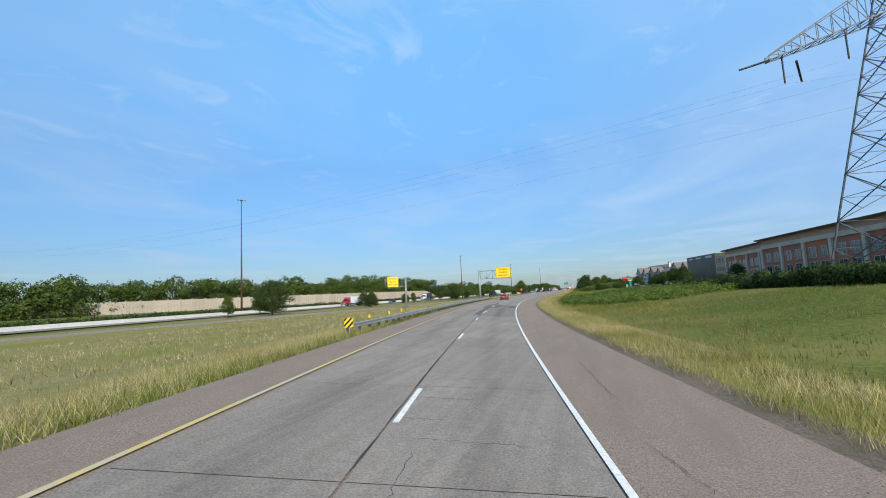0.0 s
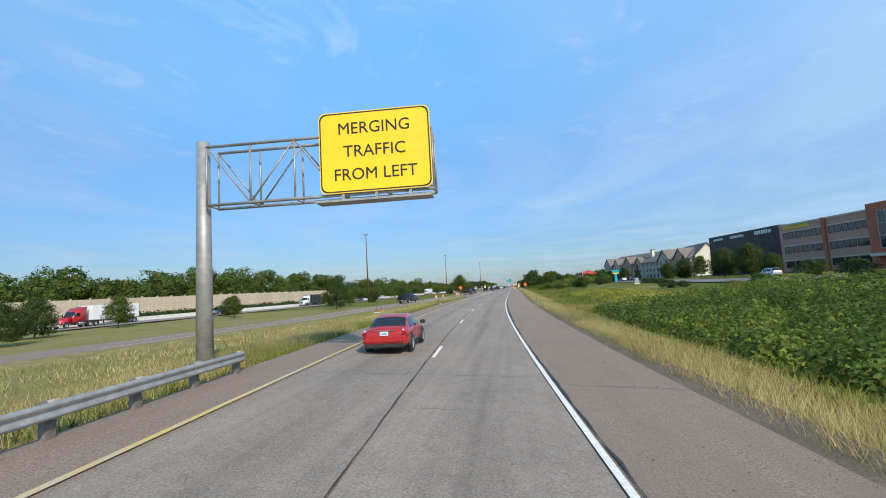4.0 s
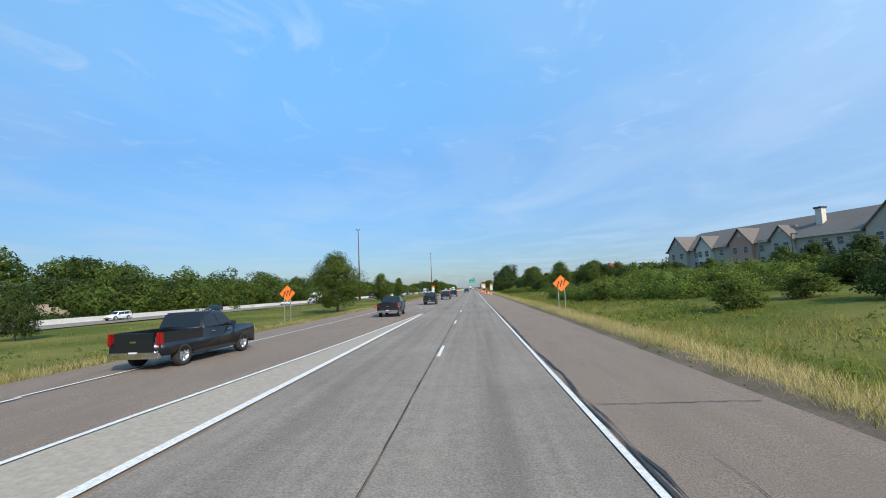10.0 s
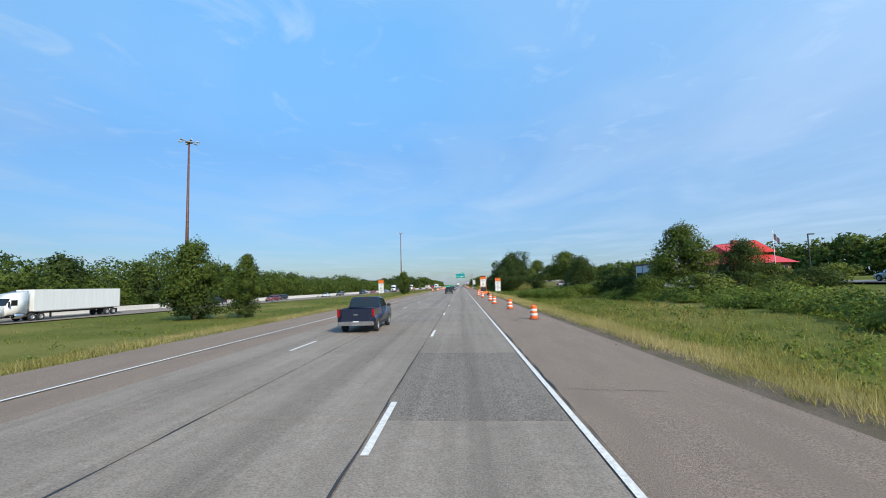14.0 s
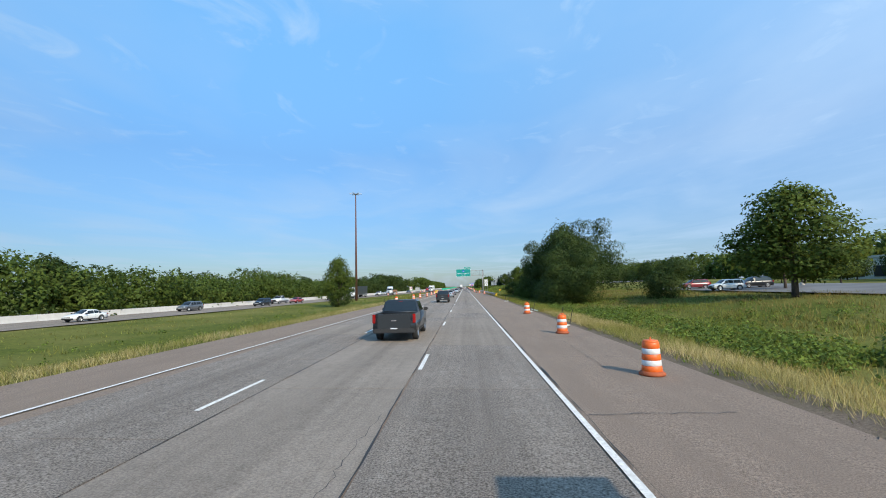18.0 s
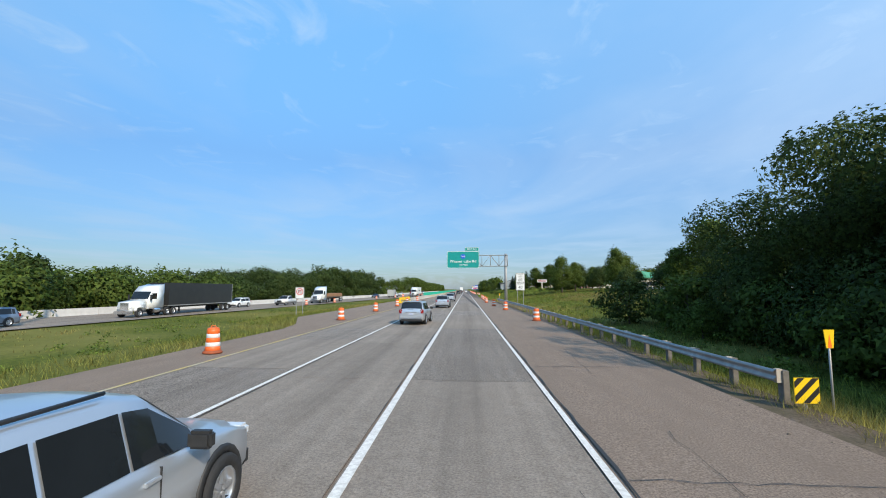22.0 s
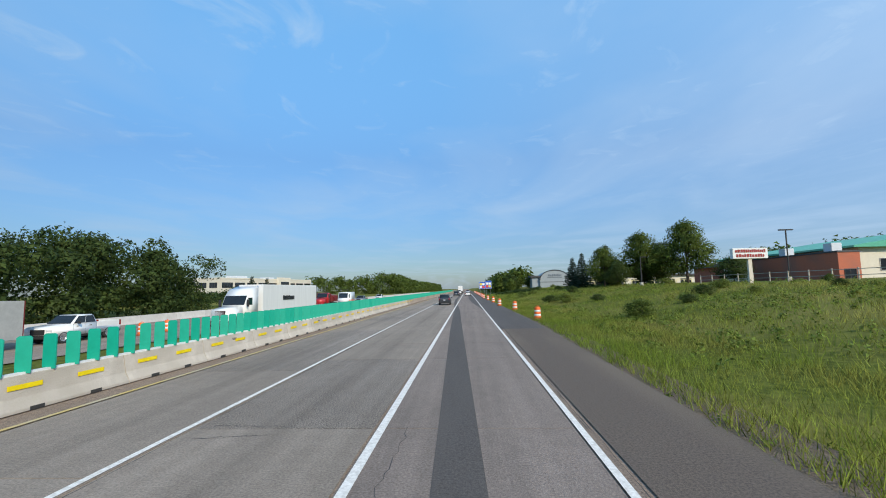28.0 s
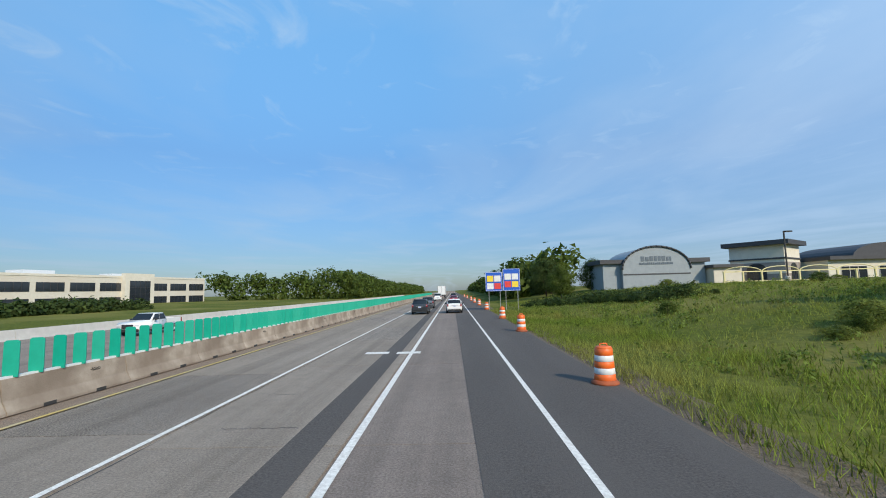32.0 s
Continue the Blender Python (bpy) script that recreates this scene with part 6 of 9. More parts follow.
for i in range(14):
    plant(rng.choice(("shrubd", "shrub")), 540 + 4 * i, rng.uniform(15, 18), rng.uniform(2.5, 4.5))
for i in range(22):
    s = rng.uniform(338, 368)
    plant(rng.choice(("wide", "round", "wide")), s, max(rng.uniform(19, 36), (s - 327) * 0.8), rng.uniform(5, 8.5), 0.85) if i < 12 else plant("far", rng.uniform(520, 560), rng.uniform(62, 84), rng.uniform(6, 8))
for i in range(48):
    s = rng.uniform(285, 440)
    u = rng.uniform(22, 50)
    plant(rng.choice(("shrub", "shrubd", "shrub", "shrubl")), s, u, rng.uniform(1.6, 3.6), rng.uniform(1.0, 1.5))
for i in range(16):
    s = rng.uniform(95, 215)
    plant(rng.choice(("shrub", "shrubl", "shrub", "shrubd")), s, rng.uniform(30, 44), rng.uniform(1.0, 1.8), rng.uniform(1.2, 1.8))
for i in range(22):
    s = rng.uniform(300, 400)
    plant(rng.choice(("far", "far2")), s, rng.uniform(48, 57), rng.uniform(4.0, 6.5))
for i in range(40):
    s = rng.uniform(690, 880)
    u = rng.uniform(12, 40)
    plant(rng.choice(("shrub", "shrubl", "shrub", "shrubd")), s, u, rng.uniform(0.9, 2.2) * (0.7 if s < 790 else 0.6), rng.uniform(1.0, 1.6))
for i in range(8):
    plant(rng.choice(("far", "far2")), 890 + 14 * i, rng.uniform(14, 22), rng.uniform(6, 9))

# ---------------- grass ----------------
GR = [mat("grass_straw", (0.56, 0.46, 0.235), (0.38, 0.325, 0.145), 0.5, 0.9, per="island", spread=0.5, third=(0.19, 0.20, 0.045), third_scale=0.16, third_amount=0.75, spec=0.1),
      mat("grass_green", (0.20, 0.22, 0.045), (0.12, 0.145, 0.026), 0.4, 0.9, per="island", spread=0.65, third=(0.30, 0.25, 0.08), third_scale=0.07, spec=0.1),
      mat("grass_fresh", (0.175, 0.235, 0.035), (0.10, 0.155, 0.022), 0.4, 0.9, per="island", spread=0.6, third=(0.23, 0.235, 0.06), third_scale=0.12, spec=0.1),
      mat("grass_rust", (0.27, 0.20, 0.08), (0.16, 0.15, 0.045), 0.4, 0.9, per="island", spread=0.5, third=(0.13, 0.16, 0.03), third_scale=0.1, spec=0.1)]

for m_ in GR:
    leafy("", None, None, base=m_)


def grass(name, n, s0, s1, fa, fb, hmin, hmax, wid, material, label, seed):
    rs = np.random.RandomState(seed)
    k = n // 4
    n = k * 4
    s = rs.uniform(s0, s1, k)
    t = rs.uniform(0, 1, k) ** 1.25
    root, tall = np.empty((k, 3)), np.empty(k)
    for i in range(k):
        a, b = fa(s[i]), fb(s[i])
        p = ZG(s[i], a + (b - a) * t[i])
        root[i] = p
        tall[i] = hmin + (hmax - hmin) * (0.5 + 0.5 * noise.noise(Vector((p.x * 0.35, p.y * 0.35, 3.0))))
    # four blades to a tuft
    root, tall = np.repeat(root, 4, axis=0), np.repeat(tall, 4)
    root[:, :2] += rs.normal(size=(n, 2)) * 0.13
    h = tall * rs.uniform(0.6, 1.25, n)
    an = rs.uniform(0, 6.283, n)
    side = np.stack((np.cos(an) * wid, np.sin(an) * wid, np.zeros(n)), axis=1)
    lean = np.concatenate((rs.normal(size=(n, 2)) * 0.42 * h[:, None] - np.array((0.1, 0)) * h[:, None], h[:, None]), axis=1)
    root[:, 2] -= 0.06
    v = np.stack((root - side, root + side, root + lean), axis=1)
    back = np.cross(v[:, 1] - v[:, 0], v[:, 2] - v[:, 0]) @ np.array((0.15, -1.0, 0.4)) < 0
    v[back] = v[back][:, ::-1]
    me = bpy.data.meshes.new(name)
    me.vertices.add(3 * n); me.vertices.foreach_set("co", v.ravel())
    me.loops.add(3 * n); me.loops.foreach_set("vertex_index", np.arange(3 * n, dtype=np.int32))
    me.polygons.add(n); me.polygons.foreach_set("loop_start", (np.arange(n) * 3).astype(np.int32))
    me.update(calc_edges=True)
    w = rs.normal(size=(n, 3)) * 0.5 + np.array((0.15, -0.55, 0.7))
    w /= np.linalg.norm(w, axis=1)[:, None]
    me.normals_split_custom_set_from_vertices(np.repeat(w, 3, axis=0))
    me.materials.append(material)
    tagged(new(name, me), label, "grass", kind="stuff")


def fe(d):
    return lambda s: EDGE_R(s) + d


def fl(d):
    return lambda s: EDGE_L(s) - d


grass("verge_grass", 180000, 0, 495, fe(0.62), fe(4.4), 0.2, 0.74, 0.0075, GR[0], "tall straw-coloured grass along the shoulder", 1)
grass("verge_grass", 70000, 470, 690, fe(0.6), fe(4.8), 0.2, 0.6, 0.009, GR[1], "tall green and straw grass beside the shoulder", 13)
grass("verge_grass", 90000, 0, 690, fe(0.5), fe(3.6), 0.14, 0.5, 0.010, GR[1], "green grass under the straw along the shoulder", 9)
grass("verge_grass", 110000, 655, 850, fe(0.25), fe(6.5), 0.2, 0.55, 0.013, GR[2], "fresh green grass along the shoulder", 2)
grass("verge_grass", 100000, 0, 206, fl(0.25), lambda s: EDGE_L(s) - 6.0, 0.2, 0.64, 0.008, GR[0], "tall straw-coloured grass beside the shoulder", 3)
grass("verge_grass", 26000, 0, 206, fl(0.1), lambda s: EDGE_L(s) - 1.4, 0.2, 0.45, 0.013, GR[2], "green weedy grass at the pavement edge", 10)
grass("verge_grass", 60000, 212, 640, fl(0.2), lambda s: EDGE_L(s) - 5.0, 0.18, 0.46, 0.014, GR[1], "green median grass beside the shoulder", 4)
grass("verge_grass", 50000, 212, 530, fl(0.2), lambda s: EDGE_L(s) - 2.6, 0.2, 0.55, 0.009, GR[0], "straw-coloured grass at the median edge", 14)
grass("meadow_grass", 130000, 48, 690, fe(3.2), fe(17), 0.25, 0.62, 0.02, GR[1], "rough green meadow grass in the ditch", 5)
grass("meadow_grass", 36000, 0, 110, fe(3), fe(30), 0.16, 0.42, 0.02, GR[3], "dry brownish grass on the berm", 11)
grass("meadow_grass", 50000, 455, 690, fe(14), fe(34), 0.25, 0.6, 0.026, GR[3], "rust-tipped tall grass on the slope", 12)
grass("meadow_grass", 120000, 660, 880, fe(5), fe(30), 0.2, 0.5, 0.017, GR[2], "rough green meadow grass on the slope", 6)
grass("meadow_grass", 26000, 206, 640, fl(5), lambda s: max(FAR_U(s) + 7, EDGE_L(s) - 34), 0.14, 0.34, 0.028, GR[1], "mown green median grass", 7)
grass("meadow_grass", 50000, 0, 206, fl(5), lambda s: max(RAMP_R(s) + 2.5, EDGE_L(s) - 40), 0.2, 0.5, 0.022, GR[0], "straw-coloured median grass", 8)


def weeds(name, n, s0, s1, fa, fb, hmin, hmax, leaf, material, label, seed):
    """Knee-high weed clumps scattered in patches."""
    rs = np.random.RandomState(seed)
    cen, nor, sof = [], [], []
    k = 0
    while k < n:
        s = rs.uniform(s0, s1)
        u = fa(s) + (fb(s) - fa(s)) * rs.uniform()
        p = np.array(ZG(s, u))
        if noise.noise(Vector((p[0] * 0.09, p[1] * 0.09, seed))) + 0.35 < rs.uniform(0, 0.8):
            k += 0.3
            continue
        k += 1
        h = rs.uniform(hmin, hmax); q = h * rs.uniform(0.7, 1.3)
        c = 16
        d = rs.normal(size=(c, 3)); d /= np.linalg.norm(d, axis=1)[:, None]; d[:, 2] = np.abs(d[:, 2])
        cen.append(p + d * np.array((q, q, h)) * rs.uniform(0.6, 1.05, c)[:, None]); nor.append(d + rs.normal(size=(c, 3)) * 0.4); sof.append(d + np.array((0, 0, 0.6)))
    cen, nor, sof = np.concatenate(cen), np.concatenate(nor), np.concatenate(sof)
    nor /= np.linalg.norm(nor, axis=1)[:, None]
    tagged(new(name, quads(name, cen, nor, np.full(len(cen), leaf), material, rs, sof)), label, "weeds", kind="stuff")


weeds("weeds", 1700, 180, 690, fe(5.0), fe(22), 0.3, 0.8, 0.15, M_LEAFM, "knee-high green weeds in the ditch", 21)
weeds("weeds", 1100, 62, 690, fe(3.5), fe(18), 0.25, 0.6, 0.12, M_LEAFY, "yellow-green weeds in the meadow", 22)
weeds("weeds", 700, 470, 520, fe(4.5), fe(11), 0.4, 0.9, 0.16, M_LEAFM, "lush broad-leaved weeds in the ditch", 27)
weeds("weeds", 800, 165, 235, fe(12), fe(22), 0.35, 0.7, 0.12, mat("goldenrod", (0.42, 0.36, 0.03), (0.25, 0.26, 0.03), 1, 0.8, per="island", spread=0.4), "yellow flowering weeds on the slope", 23)
weeds("weeds", 2400, 660, 870, fe(3), fe(32), 0.25, 0.65, 0.13, M_LEAFM, "green weeds on the grassy slope", 24)
weeds("weeds", 500, 212, 650, fl(2), fl(16), 0.2, 0.45, 0.11, M_LEAFM, "low green weeds in the median", 25)
weeds("weeds", 500, 60, 860, fe(0.1), fe(1.3), 0.06, 0.2, 0.06, M_LEAFM, "small weeds in the gravel edge", 26)

# ---------------- buildings ----------------
M_BRICK = mat("red_brick", (0.52, 0.155, 0.085), (0.42, 0.125, 0.07), 5, 0.9, bump=0.3, third=(0.32, 0.13, 0.09), third_scale=0.2)
M_BRICK2 = mat("tan_red_brick", (0.58, 0.33, 0.25), (0.47, 0.26, 0.195), 5, 0.9, bump=0.3)
M_STONE = mat("beige_stone", (0.66, 0.55, 0.43), (0.57, 0.475, 0.37), 2, 0.9, bump=0.2, third=(0.52, 0.44, 0.35), third_scale=0.2)
M_STUCCO = mat("cream_stucco", (0.68, 0.62, 0.52), (0.6, 0.55, 0.46), 1.5, 0.9, third=(0.62, 0.55, 0.45), third_scale=0.15)
M_GLASS = mat("dark_window_glass", (0.02, 0.024, 0.03), (0.03, 0.036, 0.045), 0.4, 0.08)
M_GLASS.node_tree.nodes["Principled BSDF"].inputs["Specular IOR Level"].default_value = 0.8
M_FRAME = mat("window_frame", (0.55, 0.53, 0.5), rough=0.5)
M_DARKF = mat("dark_frame", (0.05, 0.045, 0.045), rough=0.5)
M_BLACKP = mat("black_glass_panel", (0.05, 0.034, 0.034), (0.036, 0.026, 0.027), 0.5, 0.3, per="object", spread=0.3, spec=0.25)
M_ROOFG = mat("grey_shingle", (0.20, 0.165, 0.14), (0.14, 0.115, 0.10), 2.0, 0.9, bump=0.4, third=(0.17, 0.15, 0.135), third_scale=0.3)
M_ROOFR = mat("red_metal_roof", (0.62, 0.05, 0.045), (0.52, 0.04, 0.038), 1, 0.45)
M_ROOFT = mat("green_metal_roof", (0.10, 0.42, 0.28), (0.08, 0.36, 0.24), 1, 0.45)
M_LOG = mat("brown_log_wall", (0.26, 0.12, 0.06), (0.17, 0.08, 0.045), 3, 0.85, stretch=(0.2, 0.2, 3))
M_SIDING = mat("grey_siding", (0.50, 0.425, 0.345), (0.42, 0.355, 0.285), 2, 0.85, stretch=(0.3, 0.3, 4))
M_CREAM = mat("cream_wall", (0.72, 0.66, 0.55), (0.63, 0.575, 0.47), 1, 0.9)
M_ROOFD = mat("dark_roof_trim", (0.045, 0.045, 0.05), (0.06, 0.06, 0.065), 2, 0.6)
M_METALG = mat("grey_metal_front", (0.30, 0.33, 0.35), (0.25, 0.28, 0.30), 1, 0.6, stretch=(1, 8, 1))
M_METALW = mat("pale_metal_wall", (0.62, 0.65, 0.68), (0.55, 0.58, 0.61), 1, 0.6, stretch=(1, 8, 1))


def glazing(parent, face, a0, a1, z0, z1, at_=0.0, cols=1, rows=1, frame_m=None, name="window", glass=None):
    """A window on a wall: face 'x' looks to -x and lies at x = at_, spans y a0..a1; face 'y' looks to -y at y = at_, spans x; 'X' looks to +x."""
    w = new(name)
    w.parent = parent
    sg = 1 if face == "X" else -1

    def put(bm, p0, p1, q0, q1, d0, d1):
        lo, hi = sorted((at_ + sg * d0, at_ + sg * d1))
        if face == "y":
            box(bm, p0, p1, lo, hi, q0, q1)
        else:
            box(bm, lo, hi, p0, p1, q0, q1)
    bm = bmesh.new()
    t = 0.08
    put(bm, a0, a1, z0 - t, z0, -0.02, 0.09); put(bm, a0, a1, z1, z1 + t, -0.02, 0.07)
    put(bm, a0 - t, a0, z0 - t, z1 + t, -0.02, 0.07); put(bm, a1, a1 + t, z0 - t, z1 + t, -0.02, 0.07)
    for i in range(1, cols):
        x = a0 + (a1 - a0) * i / cols
        put(bm, x - 0.04, x + 0.04, z0, z1, -0.02, 0.05)
    for i in range(1, rows):
        z = z0 + (z1 - z0) * i / rows
        put(bm, a0, a1, z - 0.04, z + 0.04, -0.02, 0.045)
    part("frame", bm, frame_m or M_FRAME, w)
    bm = bmesh.new(); put(bm, a0, a1, z0, z1, -0.02, 0.012)
    part("pane", bm, glass or M_GLASS, w)
    return w


def bar_sign(parent, m, w, h, material, n):
    """Lettering too far off to read: a row of plain blocks."""
    r = random.Random(int(w * 100))
    bm = bmesh.new()
    x = -w / 2
    while x < w / 2 - 0.1:
        k = r.uniform(0.5, 0.9) * w / n
        box(bm, x, min(w / 2, x + k), -0.03, 0.0, -h / 2, h / 2 * r.choice((1, 0.7, 1)))
        x += k + 0.25 * w / n
    o = part("lettering_bar", bm, material, parent)
    o.matrix_local = m
    return o


TURNX = Matrix.Rotation(-math.pi / 2, 4, "Z")   # a sign on a wall that looks to -x

# dark glass and brick office
of = thing("office_building", "three-storey brick office with a black glass wing", "office", Matrix.Translation((79.3, 236.6, 0)) @ Matrix.Rotation(math.atan2(4.6, 33.4), 4, "Z"))
part("brick_wall", bx(0, 30, -56, 0, 0, 14.6), M_BRICK2, of)
part("parapet", bx(-0.15, 30.15, -56.15, 0, 14.6, 15.0), M_STONE, of)
part("glass_wing_core", bx(0.1, 29, 0.01, 34, 0, 15.4), M_DARKF, of)
for i in range(17):
    for j in range(5):
        o = part("glass_panel", bx(-0.02, 0.1, 2 * i + 0.02, 2 * i + 1.98, 0.4 + 3 * j, 3.36 + 3 * j), M_BLACKP, of)
for i in range(14):
    for j in range(5):
        o = part("glass_panel", bx(2 * i + 0.02, 2 * i + 1.98, 34, 34.1, 0.4 + 3 * j, 3.36 + 3 * j), M_BLACKP, of)
for k, (a, b) in enumerate(((-14, -1.2), (-27, -16), (-55, -41))):
    for j in range(3):
        z = 3.0 + 4.0 * j
        part("band_course", bx(-0.06, 0.0, a - 0.4, b + 0.4, z + 1.75, z + 2.05), M_STONE, of)
        n = 4 if b - a > 11.5 else 3
        for i in range(n):
            y = a + (b - a) * i / n
            glazing(of, "x", y + 0.25, y + (b - a) / n - 0.25, z, z + 1.6, 0, 2, 1, M_DARKF)
part("entrance_tower", bx(-1.6, 6, -40, -28, 0, 15.9), M_BRICK, of)
glazing(of, "x", -37.5, -30.5, 6.0, 14.0, -1.6, 4, 3, M_STONE, "entrance_window")
part("canopy", bx(-3.4, -1.6, -38.5, -29.5, 4.3, 4.9), M_STUCCO, of)
part("pier", bx(-0.5, 0.0, -15.6, -14.6, 0, 15.0), M_BRICK, of)
bar_sign(of, Matrix.Translation((-0.05, 28.5, 14.2)) @ TURNX, 5.5, 0.7, M_SIGNW, 9)
bar_sign(of, Matrix.Translation((-0.05, 18.5, 14.2)) @ TURNX, 7.0, 0.8, M_SIGNW, 12)
bar_sign(of, Matrix.Translation((-0.05, 6.5, 14.2)) @ TURNX, 7.0, 1.1, M_SIGNW, 7)
bar_sign(of, Matrix.Translation((-0.05, -6.0, 14.0)) @ TURNX, 9.0, 0.8, M_SIGNY, 12)

# brick and stone shops with flat overhanging roofs
def flat_block(s0, s1, u, depth, zt, label):
    a, b = P(s0, u), P(s1, u)
    L = (b - a).length
    q = thing("commercial_building", label, "building", Matrix.Translation((a.x, a.y, 0)) @ Matrix.Rotation(-math.atan2(b.x - a.x, b.y - a.y), 4, "Z"))
    part("wall", bx(0, depth, 0, L, 0, zt - 2.4), M_BRICK, q)
    part("frieze", bx(-0.25, depth, -0.1, L + 0.1, zt - 2.4, zt - 1.5), M_STONE, q)
    part("upper_wall", bx(-0.1, depth, -0.05, L + 0.05, zt - 1.5, zt - 0.3), M_BRICK2, q)
    part("roof", pr([(-0.9, zt - 0.32), (-1.3, zt - 0.1), (-1.3, zt), (depth + 1, zt), (depth + 1, zt - 0.32)], "y", -1.0, L + 1.0), M_ROOFG, q)
    n = max(3, round(L / 8))
    for i in range(n + 1):
        y = L * i / n
        part("pilaster", bx(-0.35, 0, y - 0.4, y + 0.4, 0, zt - 2.4), M_STONE, q)
    for i in range(n):
        y = L * i / n
        for j in range(2):
            for k in range(2):
                c = y + L / n * (0.3 + 0.4 * k)
                glazing(q, "x", c - 1.1, c + 1.1, 3.2 + 2.9 * j, 5.2 + 2.9 * j, 0, 2, 1)
    glazing(q, "x", L * 0.5 - 1.5, L * 0.5 + 1.5, 0.2, 2.4, -0.36, 2, 1, M_DARKF, "door")
    return q


flat_block(126, 162, 63, 34, 12.0, "brick building with stone pilasters and an overhanging roof")
flat_block(66, 121, 58.5, 36, 11.7, "long red brick building with a beige stone frieze")

# hotel with shingled gables
ht = thing("hotel_building", "long three-storey hotel with shingled roof and cross gables", "hotel", Matrix.Translation((64.0, 398, 1.6)) @ Matrix.Rotation(math.atan2(13.2, 41) + math.pi, 4, "Z"))
HL, HD, HE, HR = 78, 17, 9.6, 15.0
part("wall", bx(-HD, 0, 0, HL, 0, HE), M_SIDING, ht)
bm = bmesh.new()
vv = [bm.verts.new(c) for c in ((0.7, -0.7, HE - 0.1), (0.7, HL + 0.7, HE - 0.1), (-HD - 0.7, HL + 0.7, HE - 0.1), (-HD - 0.7, -0.7, HE - 0.1), (-HD / 2, 5, HR), (-HD / 2, HL - 5, HR))]
for fc in ((0, 1, 5, 4), (2, 3, 4, 5), (3, 0, 4), (1, 2, 5), (3, 2, 1, 0)):
    bm.faces.new([vv[i] for i in fc])
part("roof", bm, M_ROOFG, ht)


def gable(y, w, top, wallm, out=1.2):
    part("gable_wall", pr([(y - w / 2, 0), (y + w / 2, 0), (y + w / 2, HE), (y, top), (y - w / 2, HE)], "x", -3, out), wallm, ht)
    for sd in (-1, 1):
        bm = bmesh.new()
        e = [(y + sd * (w / 2 + 0.6), HE - 0.65), (y, top + 0.12), (y, top + 0.4), (y + sd * (w / 2 + 0.6), HE - 0.35)]
        prism(bm, e, "x", -HD / 2, out + 0.5)
        part("gable_roof", bm, M_ROOFG, ht)
    for j in range(3):
        for k in (-0.24, 0.24):
            glazing(ht, "X", y + k * w - 0.6, y + k * w + 0.6, 0.9 + 3 * j, 2.5 + 3 * j, out, 1, 2)
    part("gable_vent", tb((out, y, HE + 2.0), (out + 0.12, y, HE + 2.0), 0.5, n=16), M_FRAME, ht)


for y, w, top, wm in ((5, 7, 13.6, M_SIDING), (15, 5, 12.6, M_STUCCO), (27, 6.5, 13.2, M_BRICK2), (38, 5, 12.4, M_SIDING), (60, 9, 14.4, M_SIDING), (72, 8, 14.0, M_BRICK2)):
    gable(y, w, top, wm)
for i in range(26):
    y = 2.0 + 3.0 * i
    if any(abs(y - g) < w / 2 + 0.8 for g, w in ((5, 7), (15, 5), (27, 6.5), (38, 5), (60, 9), (72, 8))):
        continue
    for j in range(3):
        glazing(ht, "X", y - 0.6, y + 0.6, 0.9 + 3 * j, 2.5 + 3 * j, 0.0, 1, 2)
part("chimney", bx(-5, -3.6, 43, 44.4, HE, 15.8), M_STUCCO, ht)
part("chimney_cap", bx(-5.2, -3.4, 42.8, 44.6, 15.8, 16.2), M_ROOFD, ht)
part("eave_trim", bx(0.5, 0.75, -0.7, HL + 0.7, HE - 0.45, HE - 0.1), M_STUCCO, ht)
hb = thing("hotel_wing", "cream hotel wing with a steep gable in the sun", "hotel", Matrix.Translation((95, 322, 1.6)))
part("wall", pr([(-5.4, 0), (5.4, 0), (5.4, 10.2), (0, 15.4), (-5.4, 10.2)], "y", 0, 26), M_STUCCO, hb)
for sd in (-1, 1):
    part("roof", pr([(sd * 6.1, 9.45), (0, 15.5), (0, 15.9), (sd * 6.1, 9.85)], "y", -0.6, 26.6), M_ROOFG, hb)
part("side_wall", bx(5.4, 20, 2, 20, 0, 10.4), M_STUCCO, hb)
part("side_roof", bx(5.4, 20.4, 1.6, 20.4, 10.4, 11.0), M_ROOFG, hb)
for j in range(3):
    for k in (-2.6, 2.6):
        glazing(hb, "y", k - 0.7, k + 0.7, 1 + 3 * j, 2.6 + 3 * j, 0, 1, 2)
    for k in (7.5, 11, 14.5, 18):
        glazing(hb, "y", k - 0.8, k + 0.8, 1 + 3 * j, 2.7 + 3 * j, 2, 1, 2)

# lodge restaurant with a red roof
rr = thing("restaurant_building", "log-walled restaurant with a two-tier red metal roof", "restaurant", Matrix.Translation((62, 452, 1.8)) @ Matrix.Rotation(radians(8), 4, "Z") @ Matrix.Diagonal((0.72, 0.72, 1.0, 1.0)))
part("wall", bx(-9, 9, -8, 12, 0, 4.2), M_LOG, rr)
bm = bmesh.new()
A = [bm.verts.new(c) for c in ((-10.5, -9.5, 3.6), (10.5, -9.5, 3.6), (10.5, 13.5, 3.6), (-10.5, 13.5, 3.6))]
B = [bm.verts.new(c) for c in ((-6, -5, 5.4), (6, -5, 5.4), (6, 9, 5.4), (-6, 9, 5.4))]
for i in range(4):
    bm.faces.new((A[i], A[(i + 1) % 4], B[(i + 1) % 4], B[i]))
bm.faces.new(A[::-1]); bm.faces.new(B)
part("lower_roof", bm, M_ROOFR, rr)
